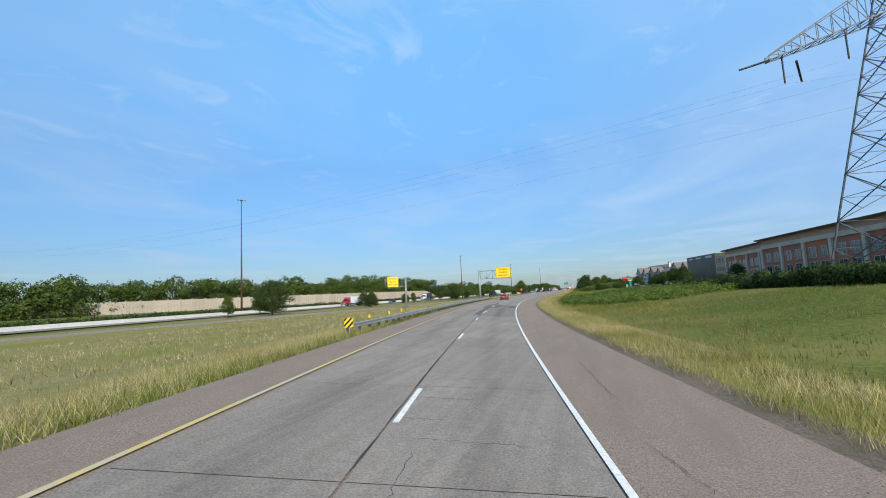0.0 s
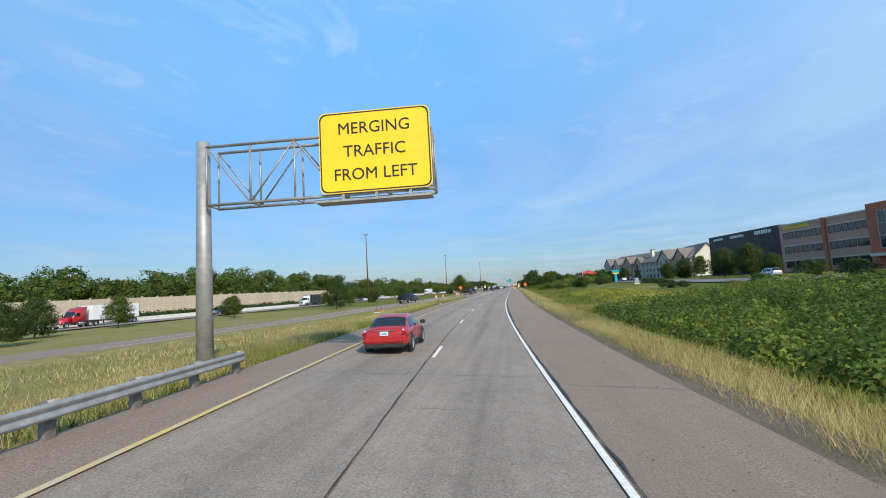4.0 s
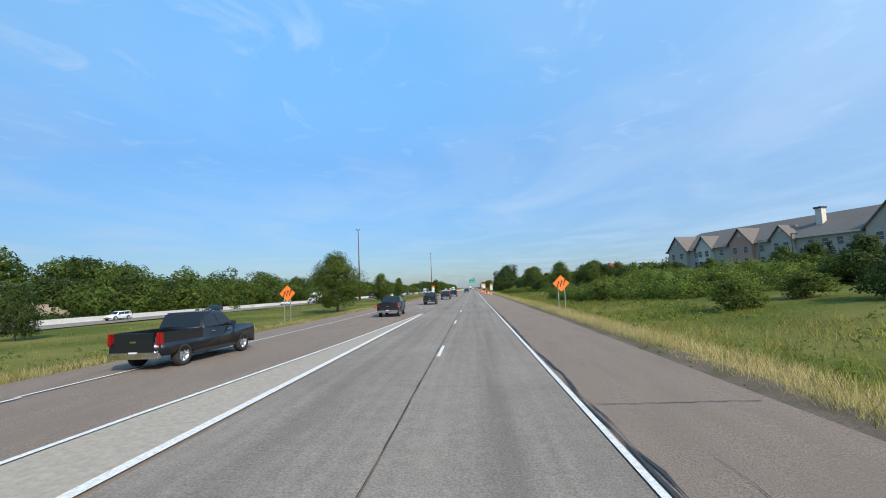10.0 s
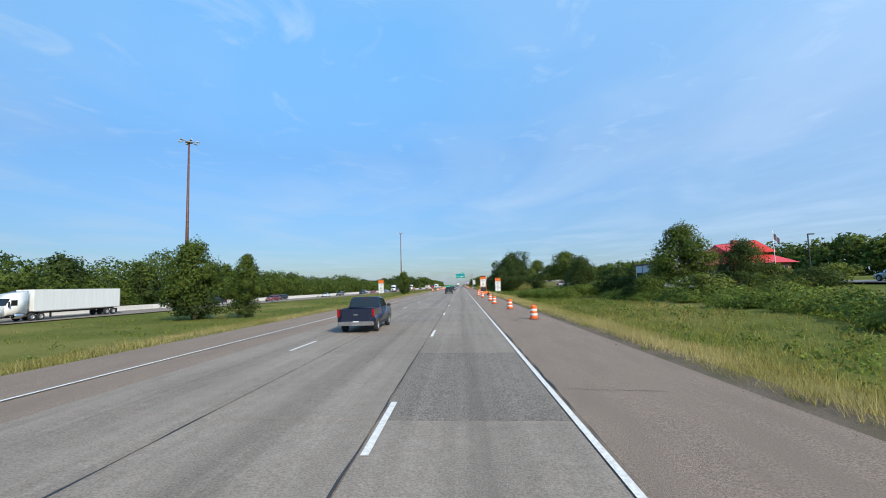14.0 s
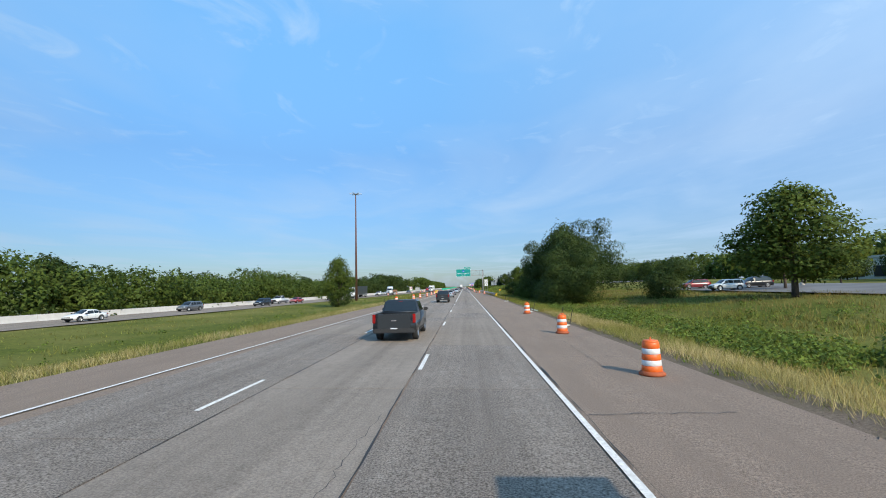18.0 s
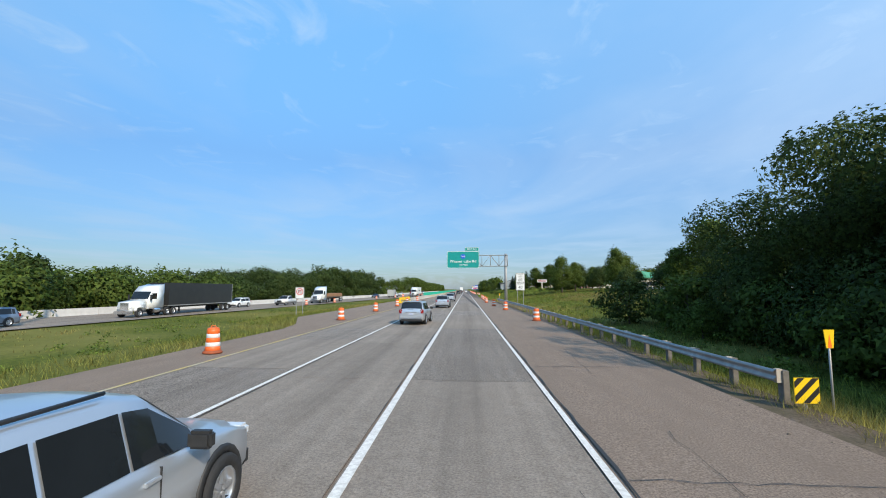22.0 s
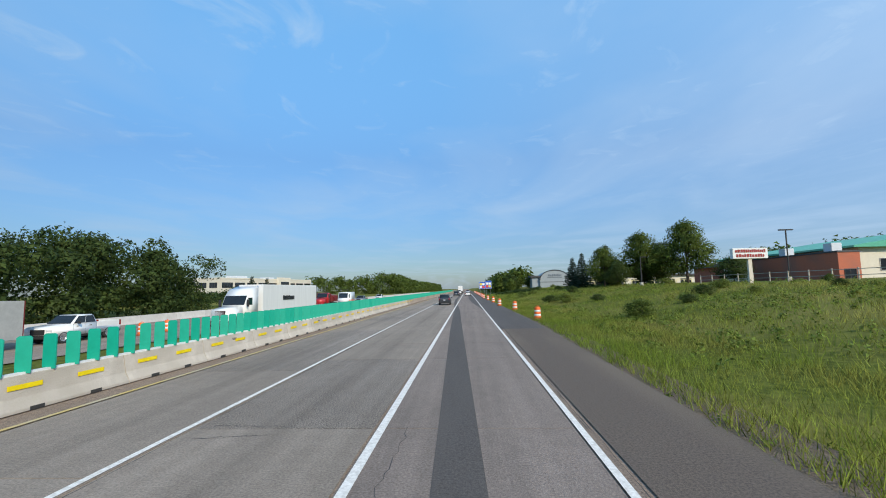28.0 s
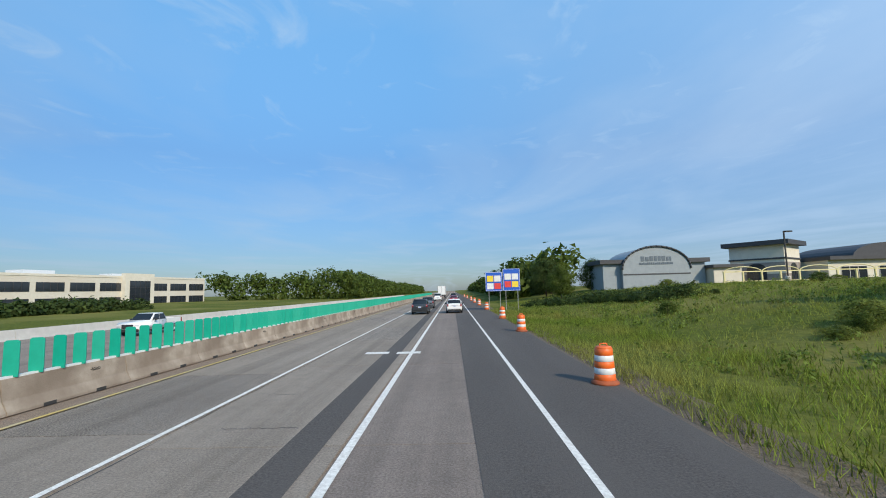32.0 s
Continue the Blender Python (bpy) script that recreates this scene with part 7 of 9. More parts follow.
part("clerestory_wall", bx(-5.5, 5.5, -4.5, 8.5, 5.2, 6.4), M_LOG, rr)
part("upper_roof", pr([(-6.8, 6.0), (6.8, 6.0), (0, 8.6)], "y", -6, 10), M_ROOFR, rr)
part("upper_roof_cross", pr([(-4.0, 6.0), (6.5, 6.0), (1.5, 8.1)], "x", -7.2, 0), M_ROOFR, rr)
bar_sign(rr, Matrix.Translation((-5.6, 1.5, 5.9)) @ TURNX, 5, 0.6, M_SIGNY, 8)
bar_sign(rr, Matrix.Translation((0, -4.6, 5.85)), 5, 0.6, M_SIGNY, 8)
for k in range(5):
    glazing(rr, "y", -8 + 3.4 * k, -5.6 + 3.4 * k, 1.0, 2.9, -8, 2, 1)
    glazing(rr, "x", -7 + 3.6 * k, -4.8 + 3.6 * k, 1.0, 2.9, -9, 2, 1)
part("cupola", bx(-0.7, 0.7, 1.5, 2.9, 8.0, 9.1), M_LOG, rr)

# flag on its pole
fg = thing("flagpole", "tall white flagpole with a limp dark flag", "flagpole", Matrix.Translation((*P(430, 54).xy, 1.8)))
part("pole", tb((0, 0, 0), (0, 0, 8.6), 0.07, 0.04), M_SIGNW, fg)
bm = bmesh.new()
gv = [[bm.verts.new((0.05 + 0.10 * i, 0.12 * math.sin(i * 1.2) * (1 - 0.0 * j), 8.4 - 0.23 * j - 0.13 * i)) for i in range(12)] for j in range(6)]
for j in range(5):
    for i in range(11):
        bm.faces.new((gv[j][i], gv[j][i + 1], gv[j + 1][i + 1], gv[j + 1][i]))
part("flag", bm, mat("flag_cloth", (0.16, 0.09, 0.12), (0.28, 0.25, 0.26), 1.5, 0.8), fg)

# tall blue motel sign
ps = thing("pylon_sign", "turquoise and yellow pylon sign beside a hotel", "sign", at(299.3, 47.8, 2.6))
part("pole_cover", bx(-0.5, 0.5, -0.4, 0.4, -1.8, 2.4), mat("sign_turquoise", (0.0, 0.32, 0.48), rough=0.5), ps)
part("yellow_band", bx(-1.25, 1.25, -0.42, 0.42, 2.4, 2.9), M_SIGNY, ps)
part("cabinet", pr([(-1.3, 2.9), (1.3, 2.9), (1.65, 4.0), (-1.65, 4.0)], "y", -0.5, 0.5), MATS["sign_turquoise"], ps)
mo = thing("monument_sign", "grey stone monument sign with a pale panel", "sign", at(238, 40, 0.9))
part("base", bx(-0.8, 0.8, -0.4, 0.4, -0.3, 0.5, 0.03), M_STONE, mo)
part("panel", bx(-0.5, 0.5, -0.2, 0.2, 0.5, 2.0, 0.03), M_METALG, mo)

# stores behind the trees
def store(x, y, w, d, h, wallm, trim, label, turn=0.0, cols=5):
    q = thing("store_building", label, "store", Matrix.Translation((x, y, 2.0)) @ Matrix.Rotation(radians(turn), 4, "Z"))
    part("wall", bx(0, d, 0, w, 0, h), wallm, q)
    part("parapet", bx(-0.2, d + 0.2, -0.2, w + 0.2, h, h + 0.5), trim, q)
    for i in range(cols):
        y0 = w * (i + 0.15) / cols
        glazing(q, "x", y0, y0 + w * 0.7 / cols, 0.6, 2.8, 0, 2, 1, M_DARKF)
        x0 = d * (i + 0.15) / cols
        glazing(q, "y", x0, x0 + d * 0.7 / cols, 0.6, 2.8, 0, 2, 1, M_DARKF)
    return q


store(88, 520, 40, 22, 4.6, M_CREAM, M_STUCCO, "low cream store with a flat parapet")
store(61, 484, 24, 18, 5.2, M_METALW, M_ROOFD, "grey metal store building with a dark roof edge", 0, 4)
# brick sports hall with a green roof
gh = thing("brick_hall", "low red brick hall with dark coping", "building", Matrix.Translation((56, 752, 2.0)))
part("front_wall", bx(0, 3.2, 14, 34, 0, 5.0), M_BRICK, gh)
part("coping", bx(-0.1, 3.3, 13.9, 34.1, 5.0, 5.25), M_ROOFD, gh)
glazing(gh, "y", 0.8, 2.4, 0.6, 2.4, 14, 2, 1, M_DARKF)
for k in (16, 26):
    part("roof_unit", bx(0.8, 2.4, k, k + 1.6, 5.25, 6.6, 0.05), M_METALW, gh)
gr = thing("sports_hall", "large pale hall with a bright green metal roof", "building", Matrix.Translation((60.8, 768, 2.0)))
part("wall", bx(0, 44, 0, 36, 0, 6.0), M_CREAM, gr)
part("roof", pr([(-1.5, 5.8), (45.5, 5.8), (45.5, 6.1), (22, 9.6), (-1.5, 6.1)], "y", -1, 37), M_ROOFT, gr)
for k in range(5):
    glazing(gr, "y", 3 + 8 * k, 7 + 8 * k, 2.2, 4.0, 0, 3, 1)
wsn = thing("box_sign", "white box sign with red lettering bars on a post", "sign", at(753, 34.9, 1.6))
part("pole", bx(-0.22, 0.22, -0.15, 0.15, -0.3, 4.1), M_STUCCO, wsn)
part("cabinet", bx(-2.1, 2.1, -0.3, 0.3, 4.0, 5.3, 0.03), M_SIGNW, wsn)
bar_sign(wsn, Matrix.Translation((0, -0.31, 4.95)), 3.6, 0.36, mat("letter_red", (0.35, 0.03, 0.025), rough=0.5), 14)
bar_sign(wsn, Matrix.Translation((0, -0.31, 4.38)), 3.4, 0.36, MATS["letter_red"], 10)
# dark sloped brick building behind the trees
dk = thing("brick_hall", "dark brick building with a stepped sloping roof", "building", Matrix.Translation((62, 800, 2.2)))
part("wall", bx(0, 24, 0, 20, 0, 4.6), M_BRICK, dk)
part("roof", pr([(-0.8, 4.4), (24.8, 5.6), (24.8, 6.4), (-0.8, 5.2)], "y", -0.8, 20.8), M_ROOFG, dk)

# arched front with a store beside it
af = thing("arched_hall", "grey arched-front hall with dark rim and flanking piers", "building", Matrix.Translation((33.8, 868, 2.0)))
pts = [(-5.6, 0), (5.6, 0)] + [(5.6 * math.cos(radians(a)), 3.3 + 3.7 * math.sin(radians(a))) for a in range(0, 181, 9)]
part("front_wall", pr(pts, "y", 0, 9), M_METALG, af)
rim = bmesh.new()
for a in range(0, 180, 9):
    p, q = ((5.65 * math.cos(radians(b)), 3.3 + 3.75 * math.sin(radians(b))) for b in (a, a + 9))
    tube(rim, (p[0], -0.1, p[1]), (q[0], -0.1, q[1]), 0.16, n=6)
part("rim", rim, M_ROOFD, af)
for x in (-6.9, 6.9):
    part("pier", bx(x - 1.6, x + 1.6, 1, 8, 0, 4.3), M_METALG, af)
    part("pier_cap", bx(x - 2.2, x + 2.2, 0.4, 8.6, 4.3, 5.0), M_ROOFD, af)
bar_sign(af, Matrix.Translation((0, -0.03, 5.0)), 5.0, 0.8, mat("letter_grey", (0.12, 0.15, 0.18), rough=0.5), 7)
bar_sign(af, Matrix.Translation((0, -0.03, 4.2)), 5.6, 0.35, MATS["letter_grey"], 16)
part("band", bx(-5.5, 5.5, -0.06, 0, 2.35, 2.55), M_ROOFD, af)
sf = thing("corner_store", "stone store with an eaved corner tower and arched windows", "store", Matrix.Translation((47.0, 864, 2.0)))
TW = Matrix.Translation((6.6, 7.0, 0)) @ Matrix.Rotation(radians(38), 4, "Z") @ Matrix.Diagonal((0.84, 0.84, 1.04, 1))
for nm, bm, m_ in (("tower_wall", bx(-4.7, 4.7, -4.7, 4.7, 0, 3.7), mat("grey_block_wall", (0.34, 0.29, 0.26), (0.26, 0.22, 0.2), 3, 0.9)), ("tower_upper", bx(-4.65, 4.65, -4.65, 4.65, 3.7, 6.4), M_CREAM), ("tower_roof", bx(-5.7, 5.7, -5.7, 5.7, 6.4, 7.1), M_ROOFD), ("tower_band", bx(-4.8, 4.8, -4.8, 4.8, 4.15, 4.4), M_ROOFD), ("stone_band", bx(-4.76, 4.76, -4.76, 4.76, 1.9, 2.2), M_CREAM)):
    part(nm, bm, m_, sf).matrix_local = TW
for fc in ("y", "x"):
    w_ = glazing(sf, fc, -1.6, 1.6, 1.1, 2.6, -4.78, 3, 1, M_DARKF, "arched_window")
    w_.matrix_local = TW
    ax = [(1.65 * math.cos(radians(a)), 2.6 + 1.0 * math.sin(radians(a))) for a in range(0, 181, 15)]
    part("arch", pr(ax, fc, -4.84, -4.7), M_GLASS, w_)
part("link_wall", bx(-4.5, 0, 3, 12, 0, 3.2), M_STUCCO, sf)
part("link_roof", bx(-4.8, 0, 2.4, 12, 3.2, 3.7), M_ROOFD, sf)
part("shop_wall", bx(13, 40, 2, 16, 0, 3.9), M_CREAM, sf)
part("shop_roof", bx(12.8, 40.4, 1.2, 16.4, 3.9, 4.5), M_ROOFD, sf)
part("barrel_roof", pr([(20 + 6 * math.cos(radians(a)) + 4, 4.5 + 2.2 * math.sin(radians(a))) for a in range(0, 181, 15)], "y", 3, 16), M_ROOFD, sf)
for k in range(4):
    glazing(sf, "y", 15 + 6 * k, 19 + 6 * k, 0.6, 2.8, 2, 3, 1)
pg = thing("pergola", "cream-painted steel pergola with arched tops", "pergola", Matrix.Translation((42, 857, 1.9)))
for i in range(17):
    x = -4 + 2.6 * i
    part("post", bx(x - 0.1, x + 0.1, -0.1, 0.1, -0.3, 2.3), mat("pergola_cream", (0.72, 0.62, 0.3), (0.65, 0.57, 0.3), 2, 0.6), pg)
    if i % 2 == 0 and i < 16:
        bm = bmesh.new()
        for a in range(0, 180, 20):
            p, q = ((x + 2.6 - 2.6 * math.cos(radians(b)), 2.2 + 0.75 * math.sin(radians(b))) for b in (a, a + 20))
            tube(bm, (p[0], 0, p[1]), (q[0], 0, q[1]), 0.07, n=5)
        part("arch", bm, MATS["pergola_cream"], pg)
part("beam", bx(-4.2, 38, -0.08, 0.08, 2.2, 2.34), MATS["pergola_cream"], pg)
part("lower_rail", bx(-4.2, 38, -0.05, 0.05, 0.9, 1.0), MATS["pergola_cream"], pg)

# fence on the slope
fn = thing("fence", "grey wooden post and rail fence along the slope", "fence")
prev = None
for i in range(26):
    s = 695 + 3.2 * i
    u = lerp(s, (690, 780, 860), (45, 40, 38))
    p = ZG(s, u)
    o = part("post", bx(-0.06, 0.06, -0.06, 0.06, -0.3, 1.35), M_WOODP, fn)
    o.location = p
    if prev is not None:
        for z in (0.55, 1.2):
            part("rail", tb(prev + Vector((0, 0, z)), p + Vector((0, 0, z)), 0.05, n=4), M_WOODP, fn)
    prev = p

# two-storey office across the highway
a, b = Vector((-110.4, 887.8, 0)), Vector((-96.2, 962.8, 0))
lo = thing("office_building", "two-storey beige office with ribbon windows", "office", Matrix.Translation((a.x, a.y, -0.6)) @ Matrix.Rotation(-math.atan2(b.x - a.x, b.y - a.y), 4, "Z"))
LL = (b - a).length
part("wall", bx(-24, 0, 0, LL, 0, 9.6), M_STUCCO, lo)
part("parapet", bx(-24.1, 0.12, -0.1, LL + 0.1, 9.6, 10.2), M_CREAM, lo)
for i in range(9):
    y = LL * i / 9
    if i == 5:
        continue
    for z in (1.3, 5.6):
        glazing(lo, "X", y + 0.8, y + LL / 9 - 0.8, z, z + 2.3, 0, 4, 1, M_DARKF)
part("entrance_bay", bx(0, 1.6, LL * 5 / 9 - 1, LL * 6 / 9 + 1, 0, 11.0), M_CREAM, lo)
glazing(lo, "X", LL * 5 / 9 + 0.6, LL * 6 / 9 - 0.6, 0.4, 8.6, 1.6, 4, 4, M_DARKF, "entrance_window")
for z in (1.3, 5.6):
    for i in range(4):
        glazing(lo, "y", -23 + 5.7 * i, -19 + 5.7 * i, z, z + 2.3, 0, 3, 1, M_DARKF)
part("roof_unit", bx(-14, -8, 20, 28, 10.2, 11.6), M_METALW, lo)
part("roof_unit", bx(-14, -9, 46, 52, 10.2, 11.4), M_METALW, lo)

# service roads on the right
M_LOT = mat("lot_asphalt", (0.16, 0.15, 0.145), (0.12, 0.115, 0.11), 3, 0.9, third=(0.2, 0.19, 0.18), third_scale=0.1)


def lot(name, ss, fa, fb, label):
    v, f = [], []
    for s in ss:
        for k in range(6):
            u = fa(s) + (fb(s) - fa(s)) * k / 5
            v.append(P(s, u, zg(s, u) + 0.22))
    for i in range(len(ss) - 1):
        for j in range(5):
            f.append((i * 6 + j, i * 6 + j + 1, (i + 1) * 6 + j + 1, (i + 1) * 6 + j))
    me = mesh(name, v, f); me.materials.append(M_LOT)
    tagged(new(name, me), label, "road", kind="structure")


lot("service_road", steps(120, 420, 8), lambda s: lerp(s, (120, 200, 300, 420), (46, 42, 47, 50)), lambda s: lerp(s, (120, 200, 300, 420), (53, 49, 54, 57)), "grey service road in front of the buildings")
lot("parking_lot", steps(425, 545, 8), const(38), const(56), "grey asphalt parking lot beyond the grass")
lot("parking_lot", steps(600, 700, 8), const(48), const(66), "grey asphalt parking lot behind trees")

# ---------------- vehicles ----------------
M_CGLASS = mat("car_glass", (0.012, 0.015, 0.018), (0.02, 0.024, 0.028), 0.5, 0.05)
M_RIM = mat("alloy_rim", (0.62, 0.63, 0.65), (0.5, 0.51, 0.53), 5, 0.3, 0.8)
M_TRIM = mat("black_trim", (0.02, 0.02, 0.021), (0.03, 0.03, 0.03), 8, 0.6)
M_TAIL = mat("tail_lamp_red", (0.32, 0.008, 0.008), (0.2, 0.006, 0.006), 6, 0.15)
M_HEAD = mat("head_lamp_clear", (0.7, 0.72, 0.74), rough=0.1)
M_CHROME = mat("chrome", (0.75, 0.76, 0.78), rough=0.12, metal=1.0)
M_PLATE = mat("plate_white", (0.7, 0.72, 0.75), rough=0.5)
PAINT = {n: mat("paint_" + n, c, tuple(x * 0.94 for x in c), 0.6, 0.3, mt, coat=0.45) for n, c, mt in (("black", (0.012, 0.014, 0.018), 0.2), ("navy", (0.015, 0.022, 0.05), 0.3), ("silver", (0.55, 0.58, 0.615), 0.6), ("white", (0.78, 0.78, 0.76), 0.0), ("red", (0.42, 0.02, 0.02), 0.1), ("grey", (0.16, 0.17, 0.18), 0.4), ("charcoal", (0.04, 0.045, 0.05), 0.4), ("maroon", (0.22, 0.03, 0.035), 0.2), ("bluegrey", (0.2, 0.25, 0.32), 0.4))}


def wheel(parent, x, y, r, w, rimr=0.64, dual=False):
    sx = 1 if x > 0 else -1
    m = Matrix.Translation((x, y, r)) @ Matrix.Rotation(sx * math.pi / 2, 4, "Y")
    bm = bmesh.new()
    lathe(bm, [(r * rimr, -w / 2), (r * 0.93, -w / 2), (r, -w * 0.38), (r, w * 0.38), (r * 0.93, w / 2), (r * rimr, w / 2 - 0.01), (r * rimr * 0.97, 0.0)], 16)
    bmesh.ops.transform(bm, matrix=m, verts=bm.verts)
    wh = new("wheel"); wh.parent = parent
    part("tyre", bm, M_RUBBER, wh)
    bm = bmesh.new()
    R = r * rimr
    lathe(bm, [(R * 0.02, w * 0.18), (R * 0.25, w * 0.20), (R * 0.27, w * 0.08), (R * 0.8, w * 0.04), (R * 0.9, w * 0.38), (R, w * 0.46), (R, 0)], 12)
    for k in range(5):
        box(bm, -R * 0.11, R * 0.11, R * 0.2, R * 0.92, w * 0.16, w * 0.34, Matrix.Rotation(2 * math.pi * k / 5, 4, "Z"))
    bmesh.ops.transform(bm, matrix=m, verts=bm.verts)
    part("rim", bm, M_RIM, wh)
    return wh


def arch(y, r, zb, n=7):
    return [(y + r * math.cos(a), max(zb, r * math.sin(a) * 1.02 + 0.02)) for a in [math.pi - math.pi * i / n for i in range(n + 1)]]


def shell(prof, W, bev, taper=None):
    bm = bmesh.new()
    prism(bm, prof, "x", -W / 2, W / 2)
    if taper:
        for v in bm.verts:
            v.co.x *= taper(v.co.y, v.co.z)
    bmesh.ops.bevel(bm, geom=[e for e in bm.edges if abs(abs(e.verts[0].co.x) - abs(e.verts[1].co.x)) < 0.2 and e.verts[0].co.x * e.verts[1].co.x > 0], offset=bev, segments=2, affect="EDGES", clamp_overlap=True)
    for f in bm.faces:
        f.smooth = True
    return bm


def cabin(parent, W, base, top, zb, zt, paint, splits, wt=0.80, rear=True, quarter=None):
    """A greenhouse: base (rear y, front y) at zb, top at zt; splits: fractions of the side that part the side windows."""
    hb, ht_ = W / 2 * 0.97, W / 2 * wt
    c = {}
    for sx in (-1, 1):
        c[sx] = [Vector((sx * hb, base[0], zb)), Vector((sx * hb, base[1], zb)), Vector((sx * ht_, top[1], zt)), Vector((sx * ht_, top[0], zt))]
    bm = bmesh.new()
    V = [bm.verts.new(p) for p in c[-1] + c[1]]
    for f in ((0, 1, 2, 3), (7, 6, 5, 4), (1, 5, 6, 2), (4, 0, 3, 7), (3, 2, 6, 7)):
        bm.faces.new([V[i] for i in f])
    bmesh.ops.recalc_face_normals(bm, faces=bm.faces)
    bmesh.ops.bevel(bm, geom=[e for e in bm.edges if e.verts[0].co.z > zt - 0.01 or e.verts[1].co.z > zt - 0.01], offset=0.07, segments=3, affect="EDGES", clamp_overlap=True)
    for f in bm.faces:
        f.smooth = True
    part("roof_shell", bm, paint, parent)

    def pane(q, u0, u1, v0, v1, nm, mat_=M_CGLASS, off=0.014):
        def p(u, v):
            return q[0].lerp(q[1], u).lerp(q[3].lerp(q[2], u), v)
        pts = [p(u0, v0), p(u1, v0), p(u1, v1), p(u0, v1)]
        n = (pts[1] - pts[0]).cross(pts[3] - pts[0]).normalized()
        mid = sum(pts, Vector()) / 4
        if n.dot(mid - Vector((0, (base[0] + base[1]) / 2, (zb + zt) / 2))) < 0:
            n = -n
        bm = bmesh.new()
        o = [bm.verts.new(x + n * off) for x in pts]; i = [bm.verts.new(x - n * 0.01) for x in pts]
        bm.faces.new(o); bm.faces.new(i[::-1])
        for k in range(4):
            bm.faces.new((o[k], i[k], i[(k + 1) % 4], o[(k + 1) % 4]))
        bmesh.ops.recalc_face_normals(bm, faces=bm.faces)
        part(nm, bm, mat_, parent)
    for sx in (-1, 1):
        q = c[sx]
        for a, b in zip(splits, splits[1:]):
            pane(q, a + 0.012, b - 0.012, 0.06, 0.86, "side_window")
    pane([c[-1][1], c[1][1], c[1][2], c[-1][2]], 0.05, 0.95, 0.05, 0.93, "windshield")
    if rear:
        pane([c[1][0], c[-1][0], c[-1][3], c[1][3]], 0.04, 0.96, 0.1, 0.9, "rear_window")


def common(v, W, L, zt, zl, paint, tail_h=0.28, plate_z=0.75, lamp_w=0.24, chrome=True, low=0.32, painted=False):
    y0, y1 = -L / 2, L / 2
    for sx in (-1, 1):
        a, b = sorted((sx * (W / 2 - lamp_w), sx * (W / 2 + 0.006)))
        part("tail_light", bx(a, b, y0 - 0.012, y0 + 0.2, zl, zl + tail_h, 0.02), M_TAIL, v)
        part("head_light", bx(*sorted((sx * (W / 2 - 0.45), sx * (W / 2 - 0.01))), y1 - 0.28, y1 - 0.02, zl - 0.05, zl + 0.14, 0.03), M_HEAD, v)
    part("number_plate", bx(-0.16, 0.16, y0 - 0.022, y0 - 0.004, plate_z, plate_z + 0.16), M_PLATE, v)
    part("plate_bar", bx(-0.12, 0.12, y0 - 0.026, y0 - 0.022, plate_z + 0.05, plate_z + 0.11), M_SIGNB, v)
    part("rear_bumper", bx(-W / 2 + 0.03, W / 2 - 0.03, y0 - 0.05, y0 + 0.12, low, low + 0.22, 0.03), paint if painted else M_CHROME if chrome else M_TRIM, v)
    part("front_bumper", bx(-W / 2 + 0.05, W / 2 - 0.05, y1 - 0.14, y1 + 0.03, low - 0.06, low + 0.2, 0.03), M_TRIM, v)
    part("grille", bx(-W / 2 + 0.5, W / 2 - 0.5, y1 - 0.1, y1 + 0.012, low + 0.22, zl + 0.12, 0.02), M_TRIM, v)


def mirrors(v, W, y, z, m_):
    for sx in (-1, 1):
        part("mirror", bx(*sorted((sx * (W / 2 + 0.02), sx * (W / 2 + 0.26))), y - 0.07, y + 0.05, z, z + 0.17, 0.03), m_, v)


